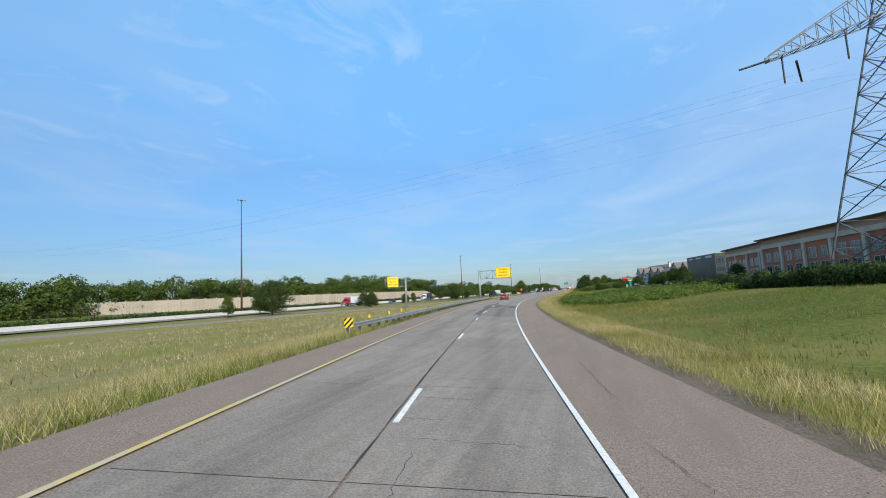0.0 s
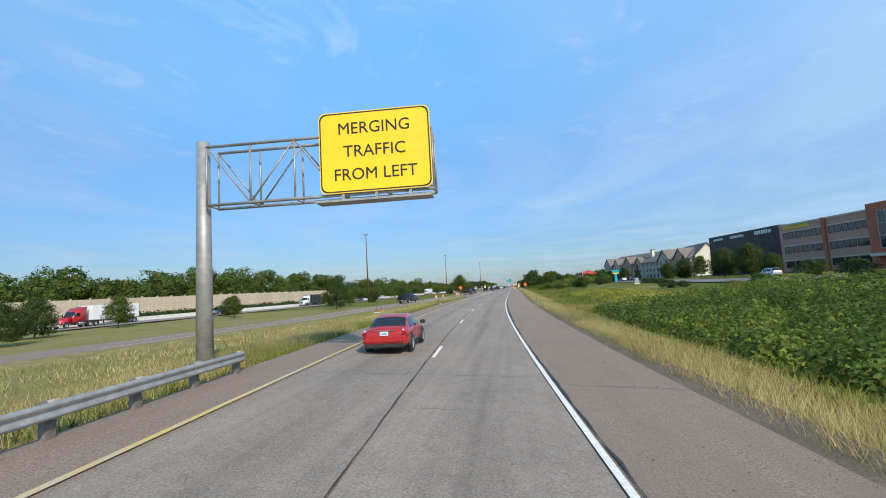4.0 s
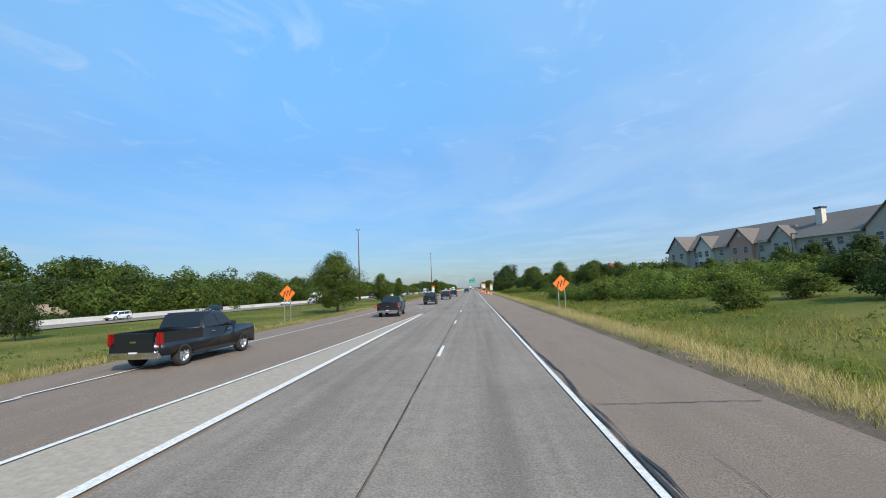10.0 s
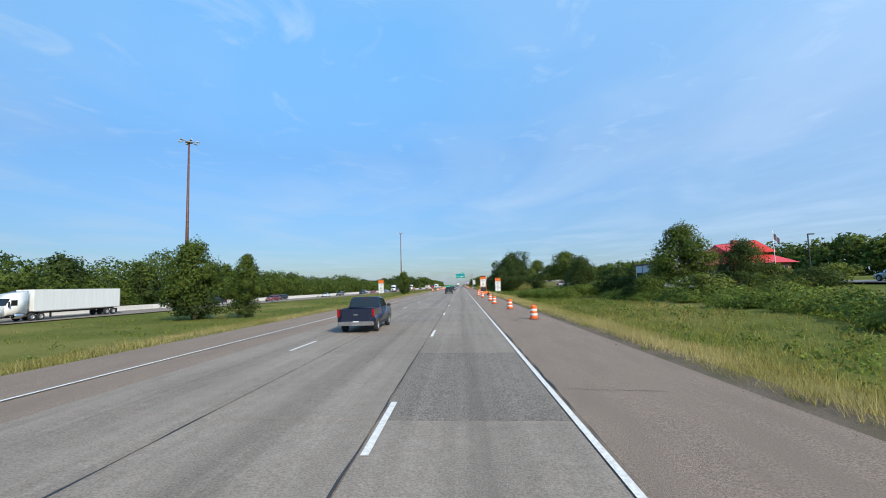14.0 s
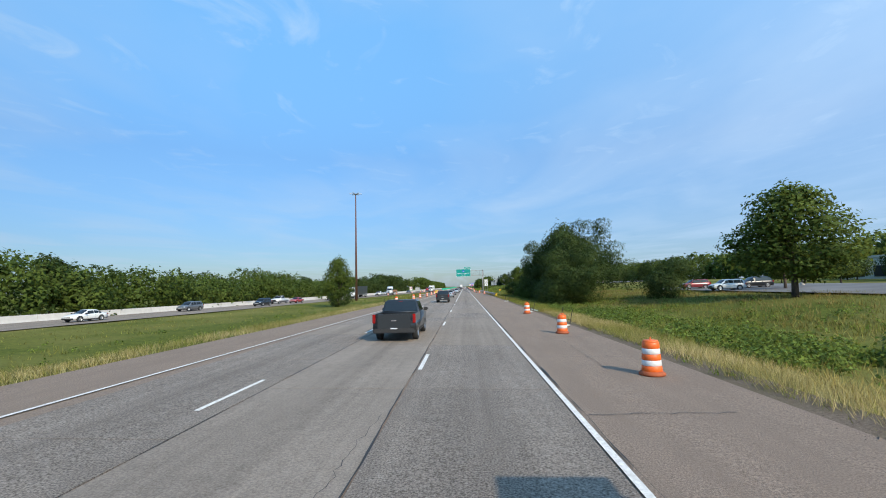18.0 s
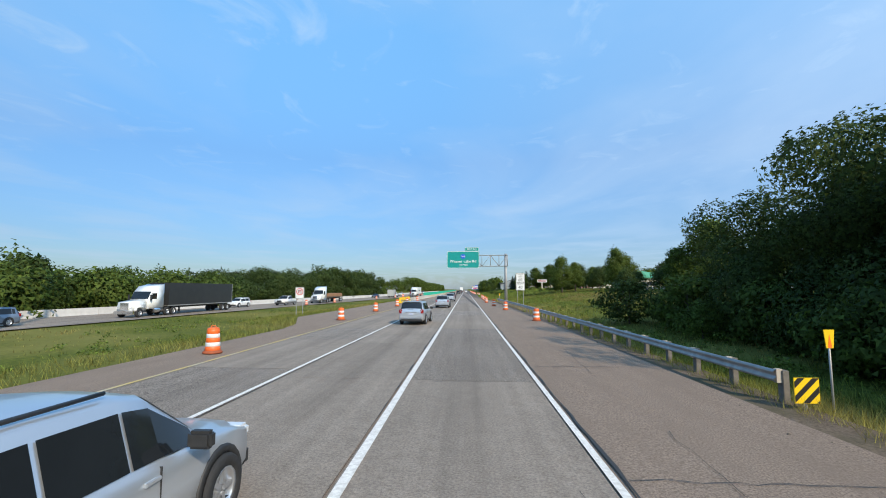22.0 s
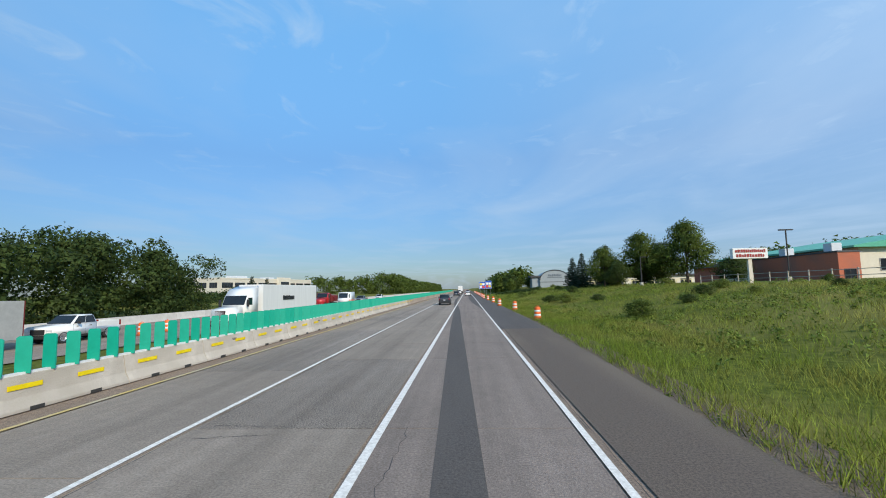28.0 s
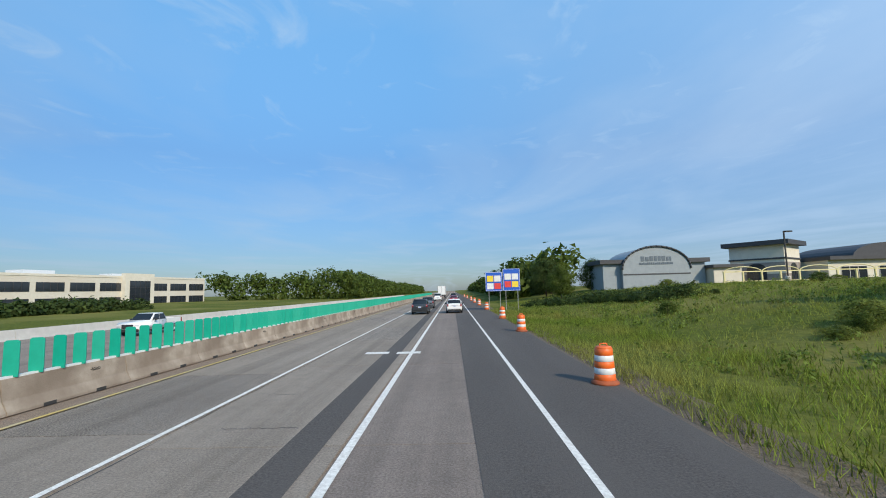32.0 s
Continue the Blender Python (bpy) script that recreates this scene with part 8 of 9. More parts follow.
def pickup(m, paint, label, chrome=True, big=1.0):
    v = thing("pickup_truck", label, "pickup truck", m, "traffic")
    L, W, r = 5.85, 2.02, 0.40
    ry, fy = -1.72, 1.98
    zb = 0.46
    body = [(-2.9, 0.5)] + arch(ry, 0.50, zb) + arch(fy, 0.50, zb) + [(2.82, 0.45), (2.9, 0.62), (2.88, 1.05), (2.70, 1.16), (1.35, 1.26), (1.2, 1.28), (-0.72, 1.30), (-0.72, 0.98), (-2.78, 0.98), (-2.9, 0.98)]
    part("body", shell(body, W, 0.05), paint, v)
    for sx in (-1, 1):
        part("bed_side", bx(*sorted((sx * W / 2, sx * (W / 2 - 0.1))), -2.9, -0.72, 0.9, 1.30, 0.025), paint, v)
        part("rocker", bx(*sorted((sx * (W / 2 - 0.02), sx * (W / 2 - 0.12))), -1.2, 1.45, 0.34, 0.50, 0.02), M_TRIM, v)
        for y in (-0.1, 0.95):
            part("door_handle", bx(*sorted((sx * (W / 2 + 0.02), sx * W / 2)), y - 0.12, y + 0.1, 1.08, 1.12), M_CHROME if chrome else M_TRIM, v)
        for y in (-0.66, 0.28, 1.28):
            part("door_seam", bx(*sorted((sx * (W / 2 + 0.002), sx * (W / 2 - 0.01))), y - 0.006, y + 0.006, 0.55, 1.28), M_TRIM, v)
    part("tailgate", bx(-0.78, 0.78, -2.93, -2.84, 0.62, 1.30, 0.02), paint, v)
    part("tailgate_badge", bx(-0.12, 0.12, -2.945, -2.93, 0.97, 1.03), M_CHROME, v)
    part("bed_floor", bx(-0.9, 0.9, -2.84, -0.74, 0.9, 0.985), M_TRIM, v)
    cabin(v, W, (-0.74, 1.42), (-0.55, 0.72), 1.26, 1.88, paint, (0.06, 0.5, 0.94), 0.80)
    part("cab_light", bx(-0.12, 0.12, -0.585, -0.52, 1.80, 1.83), M_TAIL, v)
    common(v, W, L, 1.9, 0.88, paint, 0.42, 0.50, 0.13, chrome, 0.42)
    mirrors(v, W, 1.0, 1.26, M_TRIM)
    for x in (-W / 2 + 0.13, W / 2 - 0.13):
        for y in (ry, fy):
            wheel(v, x, y, r, 0.27)
    return v


def loft(v, S, paint, side_glass, rear, front):
    """A car body from cross-sections S: (y, sill z, belt z, half width, roof half width, roof z); windows lie on its skin."""
    def ring(q):
        y, zs, zb, hb, hr, zr = q
        zb = min(zb, zr - 0.05)
        return [(hb * 0.90, zs), (hb * 0.985, zs + 0.12), (hb, (zs + zb) / 2 + 0.05), (hb * 0.985, zb - 0.03), (hb * 0.95, zb), (hr, zr - 0.06), (hr * 0.86, zr - 0.012), (hr * 0.45, zr + 0.008), (0.0, zr + 0.015)]
    R = [[Vector((x, q[0], z)) for x, z in ring(q)] for q in S]
    k = len(R[0])
    bm = bmesh.new()
    rows = []
    for r in R:
        right = [bm.verts.new(p) for p in r]
        left = [bm.verts.new((-p.x, p.y, p.z)) for p in r[:-1]]
        rows.append(right + left[::-1])
    for a, b in zip(rows, rows[1:]):
        for i in range(len(a) - 1):
            bm.faces.new((a[i], a[i + 1], b[i + 1], b[i]))
        bm.faces.new((a[-1], a[0], b[0], b[-1]))
    bm.faces.new(rows[0][::-1]); bm.faces.new(rows[-1])
    bmesh.ops.recalc_face_normals(bm, faces=bm.faces)
    for f in bm.faces:
        f.smooth = True
    part("body", bm, paint, v)

    def skin(i, j0, j1, a0, a1, b0, b1, sx, nm):
        """A pane on the skin between sections i and i + 1, ring points j0 to j1, inset by fractions."""
        bm = bmesh.new()
        n = 4
        cols = []
        for c in range(n + 1):
            f = a0 + (a1 - a0) * c / n
            line_ = [R[i][j].lerp(R[i + 1][j], f) for j in range(j0, j1 + 1)]
            pts = [line_[0].lerp(line_[1], b0)] + line_[1:-1] + [line_[-1].lerp(line_[-2], b1)] if j1 - j0 > 1 else [line_[0].lerp(line_[1], b0), line_[0].lerp(line_[1], 1 - b1)]
            if sx == 0:
                pts = pts + [Vector((-p.x, p.y, p.z)) for p in pts[:-1]][::-1]
            cols.append([Vector((p.x * (sx or 1), p.y, p.z)) for p in pts])
        mid = Vector((0, (S[i][0] + S[i + 1][0]) / 2 + (0.6 if sx == 0 and i < len(S) / 2 else -0.6 if sx == 0 else 0), 0.9))
        V = []
        for c in cols:
            V.append([bm.verts.new(p + (p - mid).normalized() * 0.012) for p in c])
        for c, d in zip(V, V[1:]):
            for m_ in range(len(c) - 1):
                bm.faces.new((c[m_], c[m_ + 1], d[m_ + 1], d[m_]))
        bmesh.ops.recalc_face_normals(bm, faces=bm.faces)
        for f in bm.faces:
            f.smooth = True
        part(nm, bm, M_CGLASS, v)
    for sx in (-1, 1):
        for i, a0, a1 in side_glass:
            skin(i, 4, 5, a0, a1, 0.07, 0.14, sx, "side_window")
    skin(rear, 5, 8, 0.12, 0.9, 0.1, 0.0, 0, "rear_window")
    skin(front, 5, 8, 0.08, 0.94, 0.1, 0.0, 0, "windshield")


def suv(m, paint, label, kind="suv", L=4.77, W=1.84, H=1.68, name="suv", chrome=False):
    v = thing(name, label, kind, m, "traffic")
    h, e, tall = W / 2, L / 2, H > 1.55
    r = 0.37 if tall else 0.33
    ry, fy = -L * 0.285, L * 0.31
    if tall:
        b = H * 0.61
        S = [(-e + 0.02, 0.44, 0.80, h * 0.86, h * 0.72, 0.86), (-e + 0.03, 0.38, 0.9, h * 0.93, h * 0.82, 1.0), (-e + 0.07, 0.33, b + 0.02, h * 0.96, h * 0.85, b + 0.08), (-e + 0.40, 0.29, b + 0.03, h * 0.99, h * 0.77, H - 0.05), (-e + 0.75, 0.27, b + 0.03, h, h * 0.77, H - 0.005),
             (-0.55, 0.26, b + 0.01, h, h * 0.77, H), (0.2, 0.26, b - 0.01, h, h * 0.76, H - 0.02), (0.55, 0.26, b - 0.02, h, h * 0.74, H - 0.08), (1.28, 0.27, b - 0.03, h * 0.99, h * 0.82, b + 0.05), (1.75, 0.28, b - 0.09, h * 0.97, h * 0.78, b - 0.02), (e - 0.22, 0.32, b - 0.2, h * 0.93, h * 0.7, b - 0.12), (e - 0.02, 0.42, 0.66, h * 0.8, h * 0.6, 0.70)]
        loft(v, S, paint, ((3, 0.25, 0.95), (4, 0.04, 0.97), (5, 0.04, 0.97), (6, 0.06, 1.0), (7, 0.0, 0.72)), 2, 7)
    else:
        b = 0.9
        S = [(-e + 0.02, 0.42, 0.72, h * 0.84, h * 0.7, 0.78), (-e + 0.05, 0.35, 0.84, h * 0.92, h * 0.8, 0.93), (-e + 0.55, 0.29, b, h * 0.97, h * 0.82, 0.99), (-0.98, 0.27, b + 0.02, h, h * 0.71, H - 0.06), (-0.4, 0.26, b + 0.01, h, h * 0.71, H),
             (0.3, 0.26, b - 0.01, h, h * 0.7, H - 0.03), (1.2, 0.26, b - 0.03, h * 0.99, h * 0.8, 0.96), (1.7, 0.28, b - 0.08, h * 0.96, h * 0.76, 0.90), (e - 0.2, 0.31, 0.7, h * 0.92, h * 0.7, 0.78), (e - 0.02, 0.4, 0.6, h * 0.8, h * 0.6, 0.64)]
        loft(v, S, paint, ((2, 0.5, 0.96), (3, 0.04, 0.97), (4, 0.04, 1.0), (5, 0.0, 0.72)), 2, 5)
    for sx in (-1, 1):
        for y in (ry, fy):
            bm = bmesh.new()
            lathe(bm, [(r + 0.075, h - 0.16), (r + 0.075, h - 0.005), (r + 0.06, h + 0.012), (r * 0.97, h + 0.012), (r * 0.95, h - 0.1)], 20)
            bmesh.ops.transform(bm, matrix=T(0, y, r + 0.02) @ Matrix.Rotation(sx * math.pi / 2, 4, "Y"), verts=bm.verts)
            for q in bm.verts:
                q.co.z = max(q.co.z, 0.24)
            part("wheel_arch", bm, M_TRIM, v)
        part("sill", bx(*sorted((sx * (h * 0.985), sx * (h - 0.2))), ry + 0.42, fy - 0.42, 0.22, 0.36, 0.03), M_TRIM, v)
        for y in (-0.62, 0.42):
            part("door_handle", bx(*sorted((sx * (h + 0.02), sx * (h - 0.02))), y - 0.13, y + 0.06, b - 0.14, b - 0.10, 0.008), paint, v)
        for y in (-0.55, 0.5):
            part("door_seam", bx(*sorted((sx * (h + 0.002), sx * (h - 0.03))), y - 0.006, y + 0.006, 0.42, b - 0.04), M_TRIM, v)
        if H > 1.6:
            part("roof_rail", tb((sx * h * 0.7, -e + 0.75, H + 0.02), (sx * h * 0.68, 0.15, H + 0.015), 0.018, n=6), M_TRIM, v)
        lz = b - 0.24 if tall else b - 0.2
        bm = bx(*sorted((sx * (h * 0.70), sx * (h * 0.965))), -e - 0.005, -e + 0.24, lz, lz + (0.33 if tall else 0.17), 0.05)
        lens = part("tail_light", bm, M_TAIL, v)
        part("lamp_lens", bx(*sorted((sx * (h * 0.78), sx * (h * 0.88))), -e - 0.008, -e + 0.02, lz + 0.2, lz + 0.26, 0.01), M_HEAD, lens)
        part("head_light", bx(*sorted((sx * (h * 0.55), sx * (h * 0.9))), e - 0.32, e - 0.1, b - 0.32, b - 0.17, 0.04), M_HEAD, v)
    part("rear_bumper", bx(-h * 0.9, h * 0.9, -e - 0.045, -e + 0.25, 0.44, 0.66, 0.06), paint, v)
    part("rear_valance", bx(-h * 0.86, h * 0.86, -e - 0.02, -e + 0.25, 0.27, 0.45, 0.04), M_TRIM, v)
    part("number_plate", bx(-0.16, 0.16, -e - 0.02, -e + 0.04, 0.73, 0.88), M_PLATE, v)
    part("plate_bar", bx(-0.11, 0.11, -e - 0.024, -e - 0.02, 0.78, 0.82), M_SIGNB, v)
    part("hatch_trim", bx(-0.4, 0.4, -e - 0.012, -e + 0.05, 0.90, 0.935, 0.01), M_CHROME, v)
    part("front_bumper", bx(-h * 0.85, h * 0.85, e - 0.2, e + 0.02, 0.3, 0.55, 0.05), M_TRIM, v)
    part("grille", bx(-0.45, 0.45, e - 0.14, e + 0.01, 0.55, 0.68, 0.02), M_CHROME, v)
    if H > 1.6:
        part("spoiler", bx(-h * 0.72, h * 0.72, -e + 0.30, -e + 0.62, H - 0.055, H - 0.005, 0.02), paint, v)
        part("rear_wiper", bx(-0.3, 0.15, -e + 0.06, -e + 0.09, b + 0.10, b + 0.12), M_TRIM, v)
        part("antenna", tb((0, -e + 0.85, H), (0.0, -e + 0.70, H + 0.22), 0.008, n=5), M_TRIM, v)
    mirrors(v, W, 0.85, b + 0.0, M_TRIM)
    for x in (-h + 0.055, h - 0.055):
        for y in (ry, fy):
            wheel(v, x, y, r, 0.22)
    return v


def axle_wheels(v, ys, W, r=0.5):
    for y in ys:
        for x in (-W / 2 + 0.18, W / 2 - 0.18):
            wheel(v, x, y, r, 0.34, 0.56)


def tractor(m, paint, label):
    """A semi tractor, its front towards +y."""
    v = thing("semi_truck", label, "truck", m, "traffic")
    W = 2.4
    part("hood", shell([(0.6, 0.75), (2.9, 0.7), (3.0, 1.2), (2.85, 1.75), (0.7, 2.05)], 1.9, 0.12), paint, v)
    part("cab", shell([(-1.9, 0.9), (0.8, 0.9), (0.75, 2.05), (0.2, 3.0), (-0.4, 3.55), (-1.9, 3.85)], W, 0.12), paint, v)
    part("windshield", pr([(0.79, 2.1), (0.24, 2.96), (0.2, 2.94), (0.74, 2.08)], "x", -1.05, 1.05), M_CGLASS, v)
    for sx in (-1, 1):
        part("side_window", bx(*sorted((sx * (W / 2 + 0.01), sx * (W / 2 - 0.02))), -0.55, 0.25, 2.05, 2.75), M_CGLASS, v)
        part("fuel_tank", tb((sx * 0.95, -1.7, 0.75), (sx * 0.95, -0.2, 0.75), 0.33, n=14), M_CHROME, v)
        part("fender", shell([(1.3, 0.9), (1.5, 1.25), (2.0, 1.35), (2.5, 1.2), (2.7, 0.8), (2.55, 0.7), (2.4, 1.05), (1.65, 1.1), (1.45, 0.8)], 0.5, 0.04), paint, v).location = (sx * 0.92, 0, 0)
        part("mirror", bx(*sorted((sx * 1.25, sx * 1.5)), 0.6, 0.7, 1.9, 2.6, 0.03), M_TRIM, v)
        part("exhaust_stack", tb((sx * 1.0, -2.0, 1.0), (sx * 1.0, -2.0, 3.9), 0.07), M_CHROME, v)
        part("head_light", bx(*sorted((sx * 0.6, sx * 0.9)), 2.85, 2.99, 1.0, 1.25, 0.03), M_HEAD, v)
    part("grille", bx(-0.5, 0.5, 2.88, 3.02, 0.85, 1.65, 0.02), M_CHROME, v)
    part("bumper", bx(-1.15, 1.15, 2.9, 3.12, 0.4, 0.75, 0.03), M_CHROME, v)
    part("frame_rails", bx(-0.45, 0.45, -4.3, 2.6, 0.75, 1.0), M_TRIM, v)
    axle_wheels(v, (2.05, -2.6, -3.8), W)
    return v


def trailer(m, wall_m, label, L=14.5, H=4.05, stripes=None, flat=False):
    """A semi trailer, its nose towards +y, centred on its length."""
    v = thing("semi_trailer", label, "trailer", m, "traffic")
    W = 2.55
    if flat:
        part("deck", bx(-W / 2, W / 2, -L / 2, L / 2, 1.2, 1.45), mat("trailer_deck", (0.16, 0.11, 0.07), (0.1, 0.075, 0.05), 3, 0.85), v)
    else:
        part("box", bx(-W / 2, W / 2, -L / 2, L / 2, 1.15, H, 0.03), wall_m, v)
        part("rub_rail", bx(-W / 2 - 0.02, W / 2 + 0.02, -L / 2 - 0.02, L / 2, 1.12, 1.24), M_GALV, v)
        for sx in (-1, 1):
            part("corner_post", bx(*sorted((sx * (W / 2 + 0.015), sx * (W / 2 - 0.08))), -L / 2 - 0.02, -L / 2 + 0.08, 1.15, H), M_GALV, v)
            if stripes:
                bar_sign(v, Matrix.Translation((sx * (W / 2 + 0.035), 1.5, 2.6)) @ Matrix.Rotation(sx * math.pi / 2, 4, "Z"), 3.2, 0.5, stripes, 9)
        part("door_seam", bx(-0.015, 0.015, -L / 2 - 0.03, -L / 2, 1.25, H - 0.1), M_TRIM, v)
    part("underframe", bx(-0.5, 0.5, -L / 2 + 0.3, L / 2 - 0.4, 0.85, 1.16), M_TRIM, v)
    for sx in (-1, 1):
        part("landing_leg", bx(sx * 0.6 - 0.07, sx * 0.6 + 0.07, L / 2 - 3.2, L / 2 - 3.0, 0.25, 1.15), M_TRIM, v)
        part("mud_flap", bx(sx * 1.0 - 0.3, sx * 1.0 + 0.3, -L / 2 + 0.55, -L / 2 + 0.58, 0.25, 0.95), M_TRIM, v)
    axle_wheels(v, (-L / 2 + 1.2, -L / 2 + 2.5), W)
    return v


def rig(s, u, paint, box_m, label, tlabel, away=False, L=14.5, stripes=None, flat=False):
    """Tractor and trailer on the opposite lanes, facing the camera unless away."""
    k = 1 if away else -1
    z = FAR_Z if u < -20 else 0.0
    t = 0 if away else 180
    tractor(at(s + k * (L / 2 + 2.6), u, z, t), paint, label)
    return trailer(at(s, u, z, t), box_m, tlabel, L, stripes=stripes, flat=flat)


FAR_Z = -0.65
M_TRW = mat("trailer_white", (0.78, 0.78, 0.77), (0.7, 0.7, 0.69), 1.2, 0.45, stretch=(1, 4, 0.3))
M_TRK = mat("trailer_black", (0.02, 0.02, 0.022), (0.03, 0.03, 0.03), 1.2, 0.4)

# on this carriageway
pickup(at(236.7, -10.7, 0.0, -6), PAINT["black"], "black crew-cab pickup truck driving on the ramp lane")
pickup(at(378.9, -6.0, 0.0), PAINT["navy"], "dark blue-black pickup truck in the middle lane")
pickup(at(295.0, -8.6, 0.0, 2), PAINT["black"], "black crew-cab pickup truck leaving the gore")
pickup(at(351.3, -6.6, 0.0, 1), PAINT["navy"], "dark pickup truck drifting into the middle lane")
pickup(at(268.5, -12.0, 0.0, -4), PAINT["black"], "black pickup truck farther along the merging lane")
pickup(at(323.2, -7.4, 0.0, 2), PAINT["black"], "black pickup truck merging into the next lane", False)
pickup(at(475.5, -3.7, 0.0), PAINT["charcoal"], "charcoal pickup truck keeping to the next lane", False)
suv(at(553.3, -3.8, 0.0), PAINT["silver"], "silver crossover SUV in the next lane beside drums")
suv(at(643.4, -3.35, 0.0), PAINT["silver"], "silver crossover SUV passing the yellow barriers")
suv(at(583.6, -3.95, 0.0, -3), PAINT["silver"], "silver crossover SUV beside the guardrail curve")
suv(at(769.3, -3.8, 0.0), PAINT["charcoal"], "dark SUV beside the green paddles")
pickup(at(523.8, -3.85, 0.0), PAINT["charcoal"], "charcoal pickup truck ahead in the next lane", False)
suv(at(612.5, -3.35, 0.0, -1), PAINT["silver"], "silver crossover SUV with red tail lamps")
suv(at(671, -3.8, 0.0), PAINT["charcoal"], "dark grey SUV ahead in the next lane")
suv(at(846, -3.75, 0.0), PAINT["charcoal"], "dark SUV far ahead in the next lane")
suv(at(862, -3.8, 0.0), PAINT["grey"], "grey SUV in the queue ahead")
suv(at(847, 0.1, 0.0), PAINT["white"], "small white crossover ahead in the lane", L=4.4, W=1.78, H=1.58)
suv(at(118, -3.7, 0.0), PAINT["red"], "red sedan ahead in the next lane", "car", 4.6, 1.8, 1.44, "sedan")
suv(at(890, 0.1, 0.0), PAINT["red"], "red car far ahead in the lane", "car", 4.6, 1.8, 1.44, "sedan")
suv(at(905, -3.8, 0.0), PAINT["white"], "white van-like SUV far ahead", L=5.0, W=1.95, H=1.95)
trailer(at(950, -3.8, 0.0), M_TRW, "white box trailer far ahead in traffic")
suv(at(930, 0.1, 0.0), PAINT["black"], "black SUV far ahead in the queue")
# ramp
pickup(at(185, -17.6, RAMP_Z(185), -11), PAINT["navy"], "navy blue pickup truck on the entrance ramp")
# opposite carriageway, nearest lane to farthest
LA, LB = 1.9, -1.9
for s, o, p, kind, lab in ((205, LA, "black", "sedan", "black sedan on the opposite lanes"), (262, LB, "black", "sedan", "dark sedan on the opposite lanes"), (292, LA, "navy", "sedan", "blue sedan on the opposite lanes"), (330, LB, "white", "suv", "white SUV on the opposite lanes"), (352, LA, "black", "suv", "black SUV on the opposite lanes"), (395, LB, "white", "suv", "white minivan on the opposite lanes"),
                          (452, LB, "black", "pickup", "black pickup on the opposite lanes"), (470, LA, "maroon", "suv", "maroon SUV on the opposite lanes"), (482, LB, "black", "suv", "black SUV on the opposite lanes"), (505, LA, "white", "sedan", "white car on the opposite lanes"), (528, LB, "grey", "suv", "grey SUV on the opposite lanes"), (545, LA, "black", "suv", "black minivan on the opposite lanes"), (560, LB, "white", "pickup", "white pickup on the opposite lanes"), (585, LA, "bluegrey", "suv", "blue-grey minivan on the opposite lanes"),
                          (628, LB, "white", "suv", "white SUV on the opposite lanes"), (638, LA, "white", "pickup", "white utility pickup on the opposite lanes"), (662, LB, "white", "sedan", "white sedan on the opposite lanes"), (712, LB, "navy", "sedan", "blue sedan on the opposite lanes"), (728, LA, "white", "pickup", "white pickup towing on the opposite lanes"), (768, LB, "white", "suv", "white SUV on the opposite lanes"), (812, LA, "grey", "pickup", "grey pickup on the opposite lanes"), (835, LA, "white", "pickup", "white pickup on the opposite lanes"), (560.5, LA + 0.2, "red", "sedan", "red car on the opposite lanes")):
    u = FAR_U(s) + o
    m = at(s, u, FAR_Z, 180 + math.degrees(math.atan2(FAR_U(s + 5) - FAR_U(s - 5), 10)) * -1)
    if kind == "pickup":
        pickup(m, PAINT[p], lab)
    elif kind == "suv":
        suv(m, PAINT[p], lab)
    else:
        suv(m, PAINT[p], lab, "car", 4.7, 1.82, 1.45, "sedan")
rig(415, FAR_U(415) + LA, PAINT["white"], M_TRW, "white semi tractor on the opposite lanes", "long white box trailer on the opposite lanes")
rig(180, FAR_U(180) + LB, PAINT["red"], M_TRW, "red semi tractor on the opposite lanes", "white bulk trailer behind a red tractor", L=11)
rig(262, FAR_U(240) + LB - 1, PAINT["white"], M_TRK, "white tractor on the opposite lanes", "black trailer on the opposite lanes", L=9)
rig(611, FAR_U(611) + LA, PAINT["white"], M_TRK, "white semi tractor with a black load", "long black curtain trailer on the opposite lanes", L=15)
rig(661, FAR_U(661) + LA, PAINT["white"], M_TRW, "white tractor hauling a flatbed", "flatbed trailer carrying timber on the opposite lanes", L=13, flat=True)
rig(749, -22.4, PAINT["white"], M_TRW, "white semi tractor on the opposite lanes", "white trailer with dark markings on the opposite lanes", L=16, stripes=M_SIGNK)
# load of timber on the flatbed
tl = thing("timber_load", "orange-brown bundle of boards on a flatbed", "timber", at(661, FAR_U(661) + LA, FAR_Z + 1.45))
for i in range(3):
    part("bundle", bx(-1.15, 1.15, -6 + 4.1 * i, -2.2 + 4.1 * i, 0, 0.75, 0.02), mat("board_brown", (0.36, 0.19, 0.09), (0.28, 0.14, 0.07), 2, 0.8, stretch=(6, 1, 6)), tl)
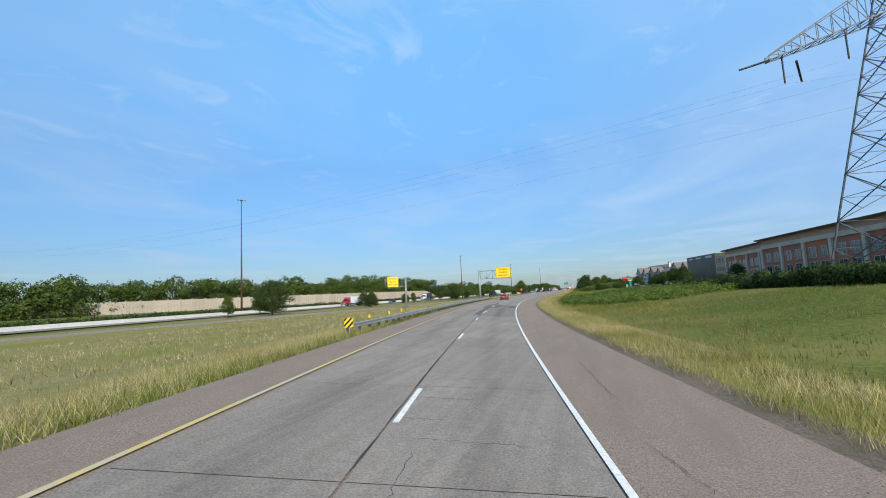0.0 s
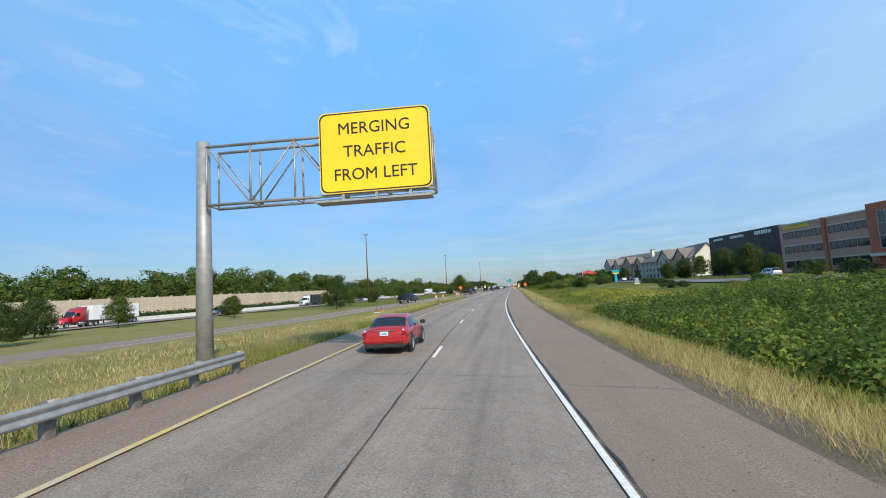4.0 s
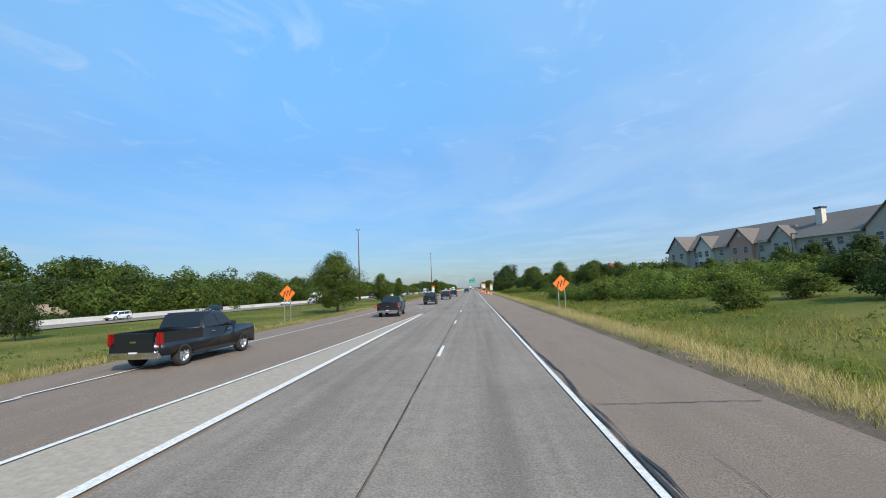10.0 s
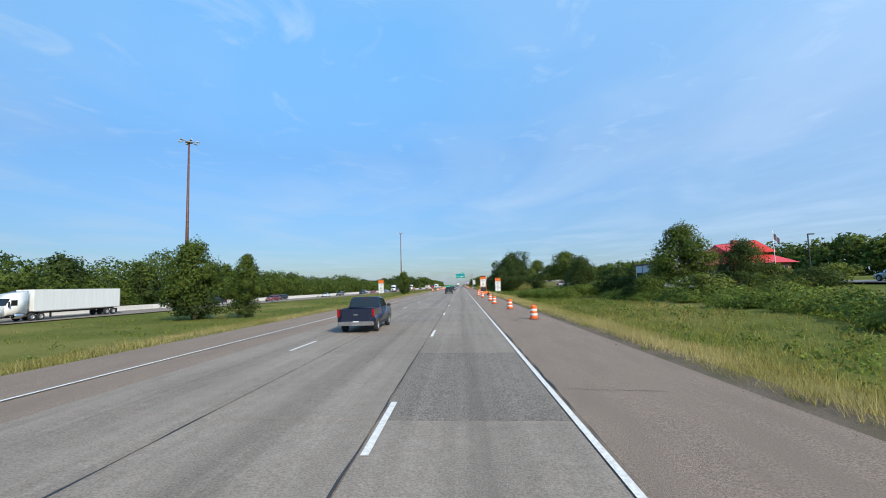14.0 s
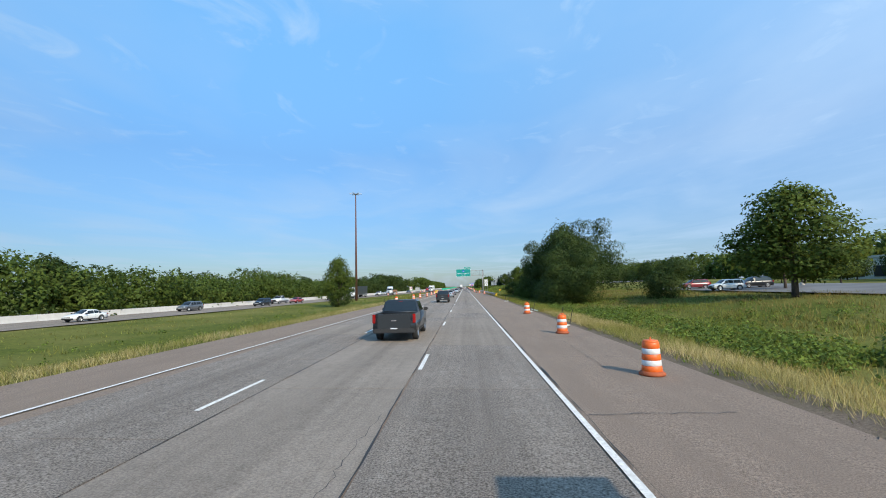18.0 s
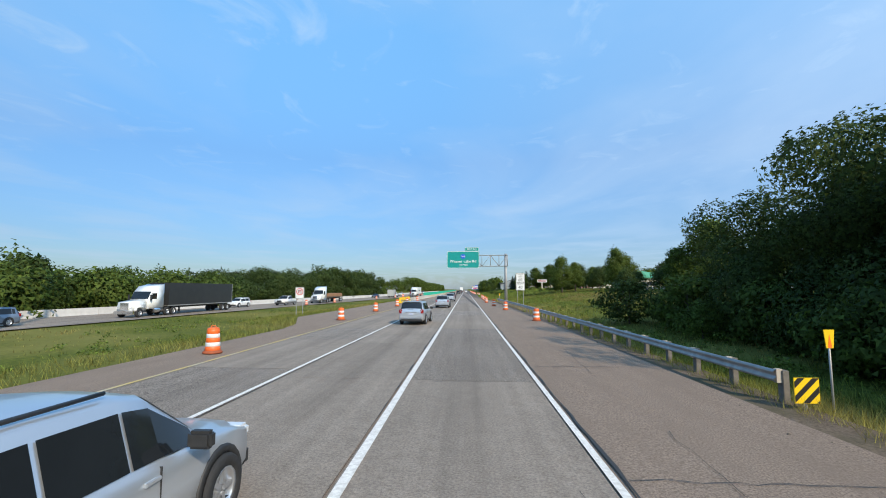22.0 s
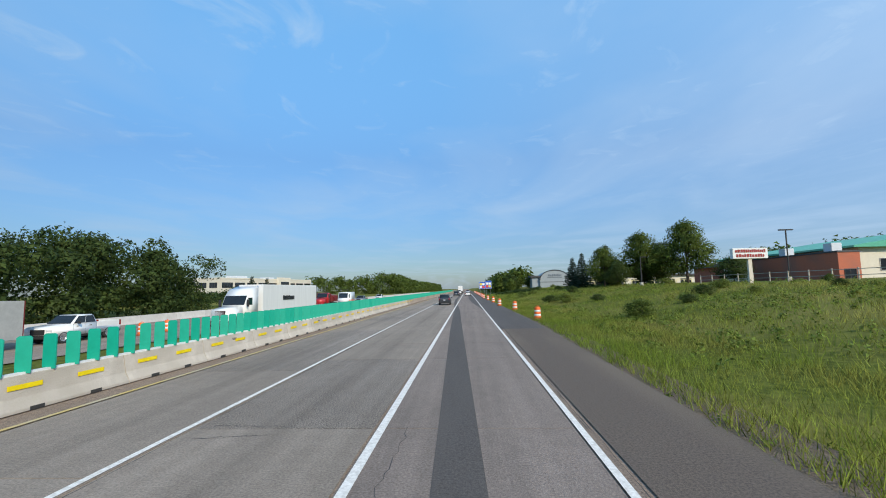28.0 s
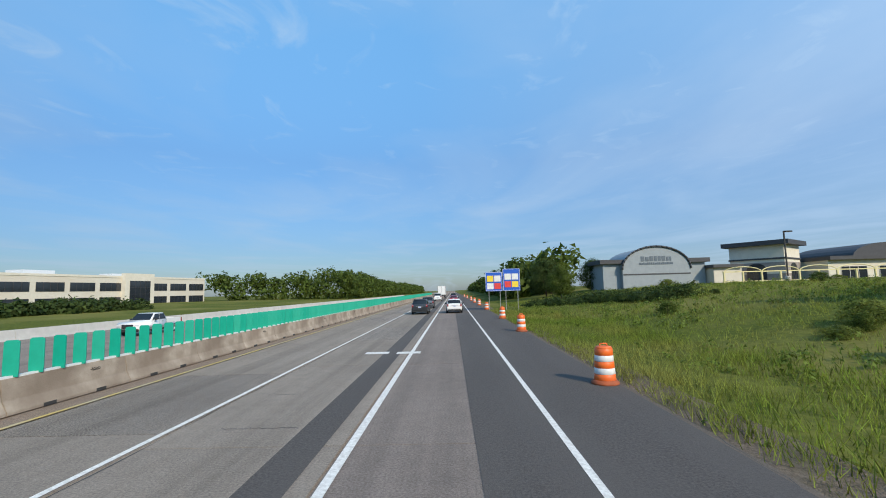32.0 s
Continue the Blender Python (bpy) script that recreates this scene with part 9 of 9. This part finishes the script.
# dump truck and step van
dt = thing("dump_truck", "red dump truck on the opposite lanes", "truck", at(783, FAR_U(783) + LA, FAR_Z, 180), "traffic")
part("hood", shell([(1.7, 0.8), (3.7, 0.75), (3.75, 1.3), (3.6, 1.7), (1.7, 2.0)], 1.9, 0.1), PAINT["red"], dt)
part("cab", shell([(0.3, 0.9), (1.8, 0.9), (1.75, 2.0), (1.3, 2.85), (0.3, 2.9)], 2.3, 0.1), PAINT["red"], dt)
part("windshield", pr([(1.78, 2.02), (1.33, 2.82), (1.29, 2.8), (1.73, 2.0)], "x", -1.0, 1.0), M_CGLASS, dt)
for sx in (-1, 1):
    part("side_window", bx(*sorted((sx * 1.16, sx * 1.12)), 0.6, 1.35, 1.95, 2.6), M_CGLASS, dt)
    for k in range(6):
        part("bed_rib", bx(*sorted((sx * 1.22, sx * 1.33)), -4.2 + 0.8 * k, -4.1 + 0.8 * k, 1.2, 2.4), PAINT["maroon"], dt)
part("dump_bed", shell([(-4.5, 1.1), (0.1, 1.1), (0.15, 2.5), (0.6, 2.75), (0.6, 2.85), (-0.1, 2.6), (-4.6, 2.4)], 2.45, 0.03), PAINT["maroon"], dt)
part("frame_rails", bx(-0.45, 0.45, -4.3, 3.4, 0.75, 1.05), M_TRIM, dt)
part("bumper", bx(-1.1, 1.1, 3.65, 3.85, 0.45, 0.8, 0.03), M_CHROME, dt)
axle_wheels(dt, (2.8, -1.6, -2.8, -3.9), 2.4)
sv = thing("step_van", "white step van with orange stripes", "van", at(798, FAR_U(798) + LA, FAR_Z, 180), "traffic")
part("body", shell([(-3.3, 0.6), (3.2, 0.55), (3.25, 1.4), (2.7, 1.6), (2.3, 2.85), (-3.3, 2.95)], 2.3, 0.08), PAINT["white"], sv)
part("windshield", pr([(2.72, 1.62), (2.36, 2.7), (2.32, 2.68), (2.68, 1.6)], "x", -1.0, 1.0), M_CGLASS, sv)
for sx in (-1, 1):
    for k in range(4):
        part("stripe", bx(*sorted((sx * 1.152, sx * 1.156)), -2.8 + 1.3 * k, -2.2 + 1.3 * k, 0.9, 1.2), M_SIGNO, sv)
    part("side_window", bx(*sorted((sx * 1.16, sx * 1.13)), 1.3, 2.1, 1.6, 2.4), M_CGLASS, sv)
axle_wheels(sv, (2.2, -2.1), 2.2, 0.42)
# grey box trailer behind the white pickup
bt = thing("cargo_trailer", "grey box trailer with a red end", "trailer", at(720.5, FAR_U(720.5) + LA, FAR_Z, 180), "traffic")
part("box", bx(-1.15, 1.15, -2.6, 2.6, 0.6, 3.0, 0.03), mat("grey_panel", (0.42, 0.42, 0.4), rough=0.5), bt)
part("end_panel", bx(-1.16, 1.16, -2.64, -2.6, 0.6, 3.0), PAINT["maroon"], bt)
axle_wheels(bt, (-0.5, 0.5), 2.2, 0.36)
# parked cars beyond the grass
for s, u, p, turn in ((520, 39, "white", 90), (523, 45, "black", 90), (533, 41, "maroon", 90), (300, 51, "white", 0), (322, 50, "silver", 0), (408, 53, "silver", 0), (440, 46, "grey", 90), (444, 46, "white", 90), (448, 47, "black", 90), (456, 47, "silver", 90), (660, 54, "white", 90), (664, 54, "grey", 90), (282, 50, "navy", 0), (188, 50, "silver", 0)):
    suv(Matrix.Translation(ZG(s, u) + Vector((0, 0, 0.2))) @ Matrix.Rotation(radians(turn) - center(s)[2], 4, "Z"), PAINT[p], p + " parked car beyond the grass", "car")
# orange drums along the opposite work zone
for s, o in ((690, 5.0), (714, 5.0), (731, 4.6), (734, 4.6), (752, 4.8), (770, 4.8), (790, 4.8), (802, 4.8), (640, 5.2), (655, 5.2)):
    copy_thing(first, at(s, FAR_U(s) + o, FAR_Z, rng.uniform(0, 360)))
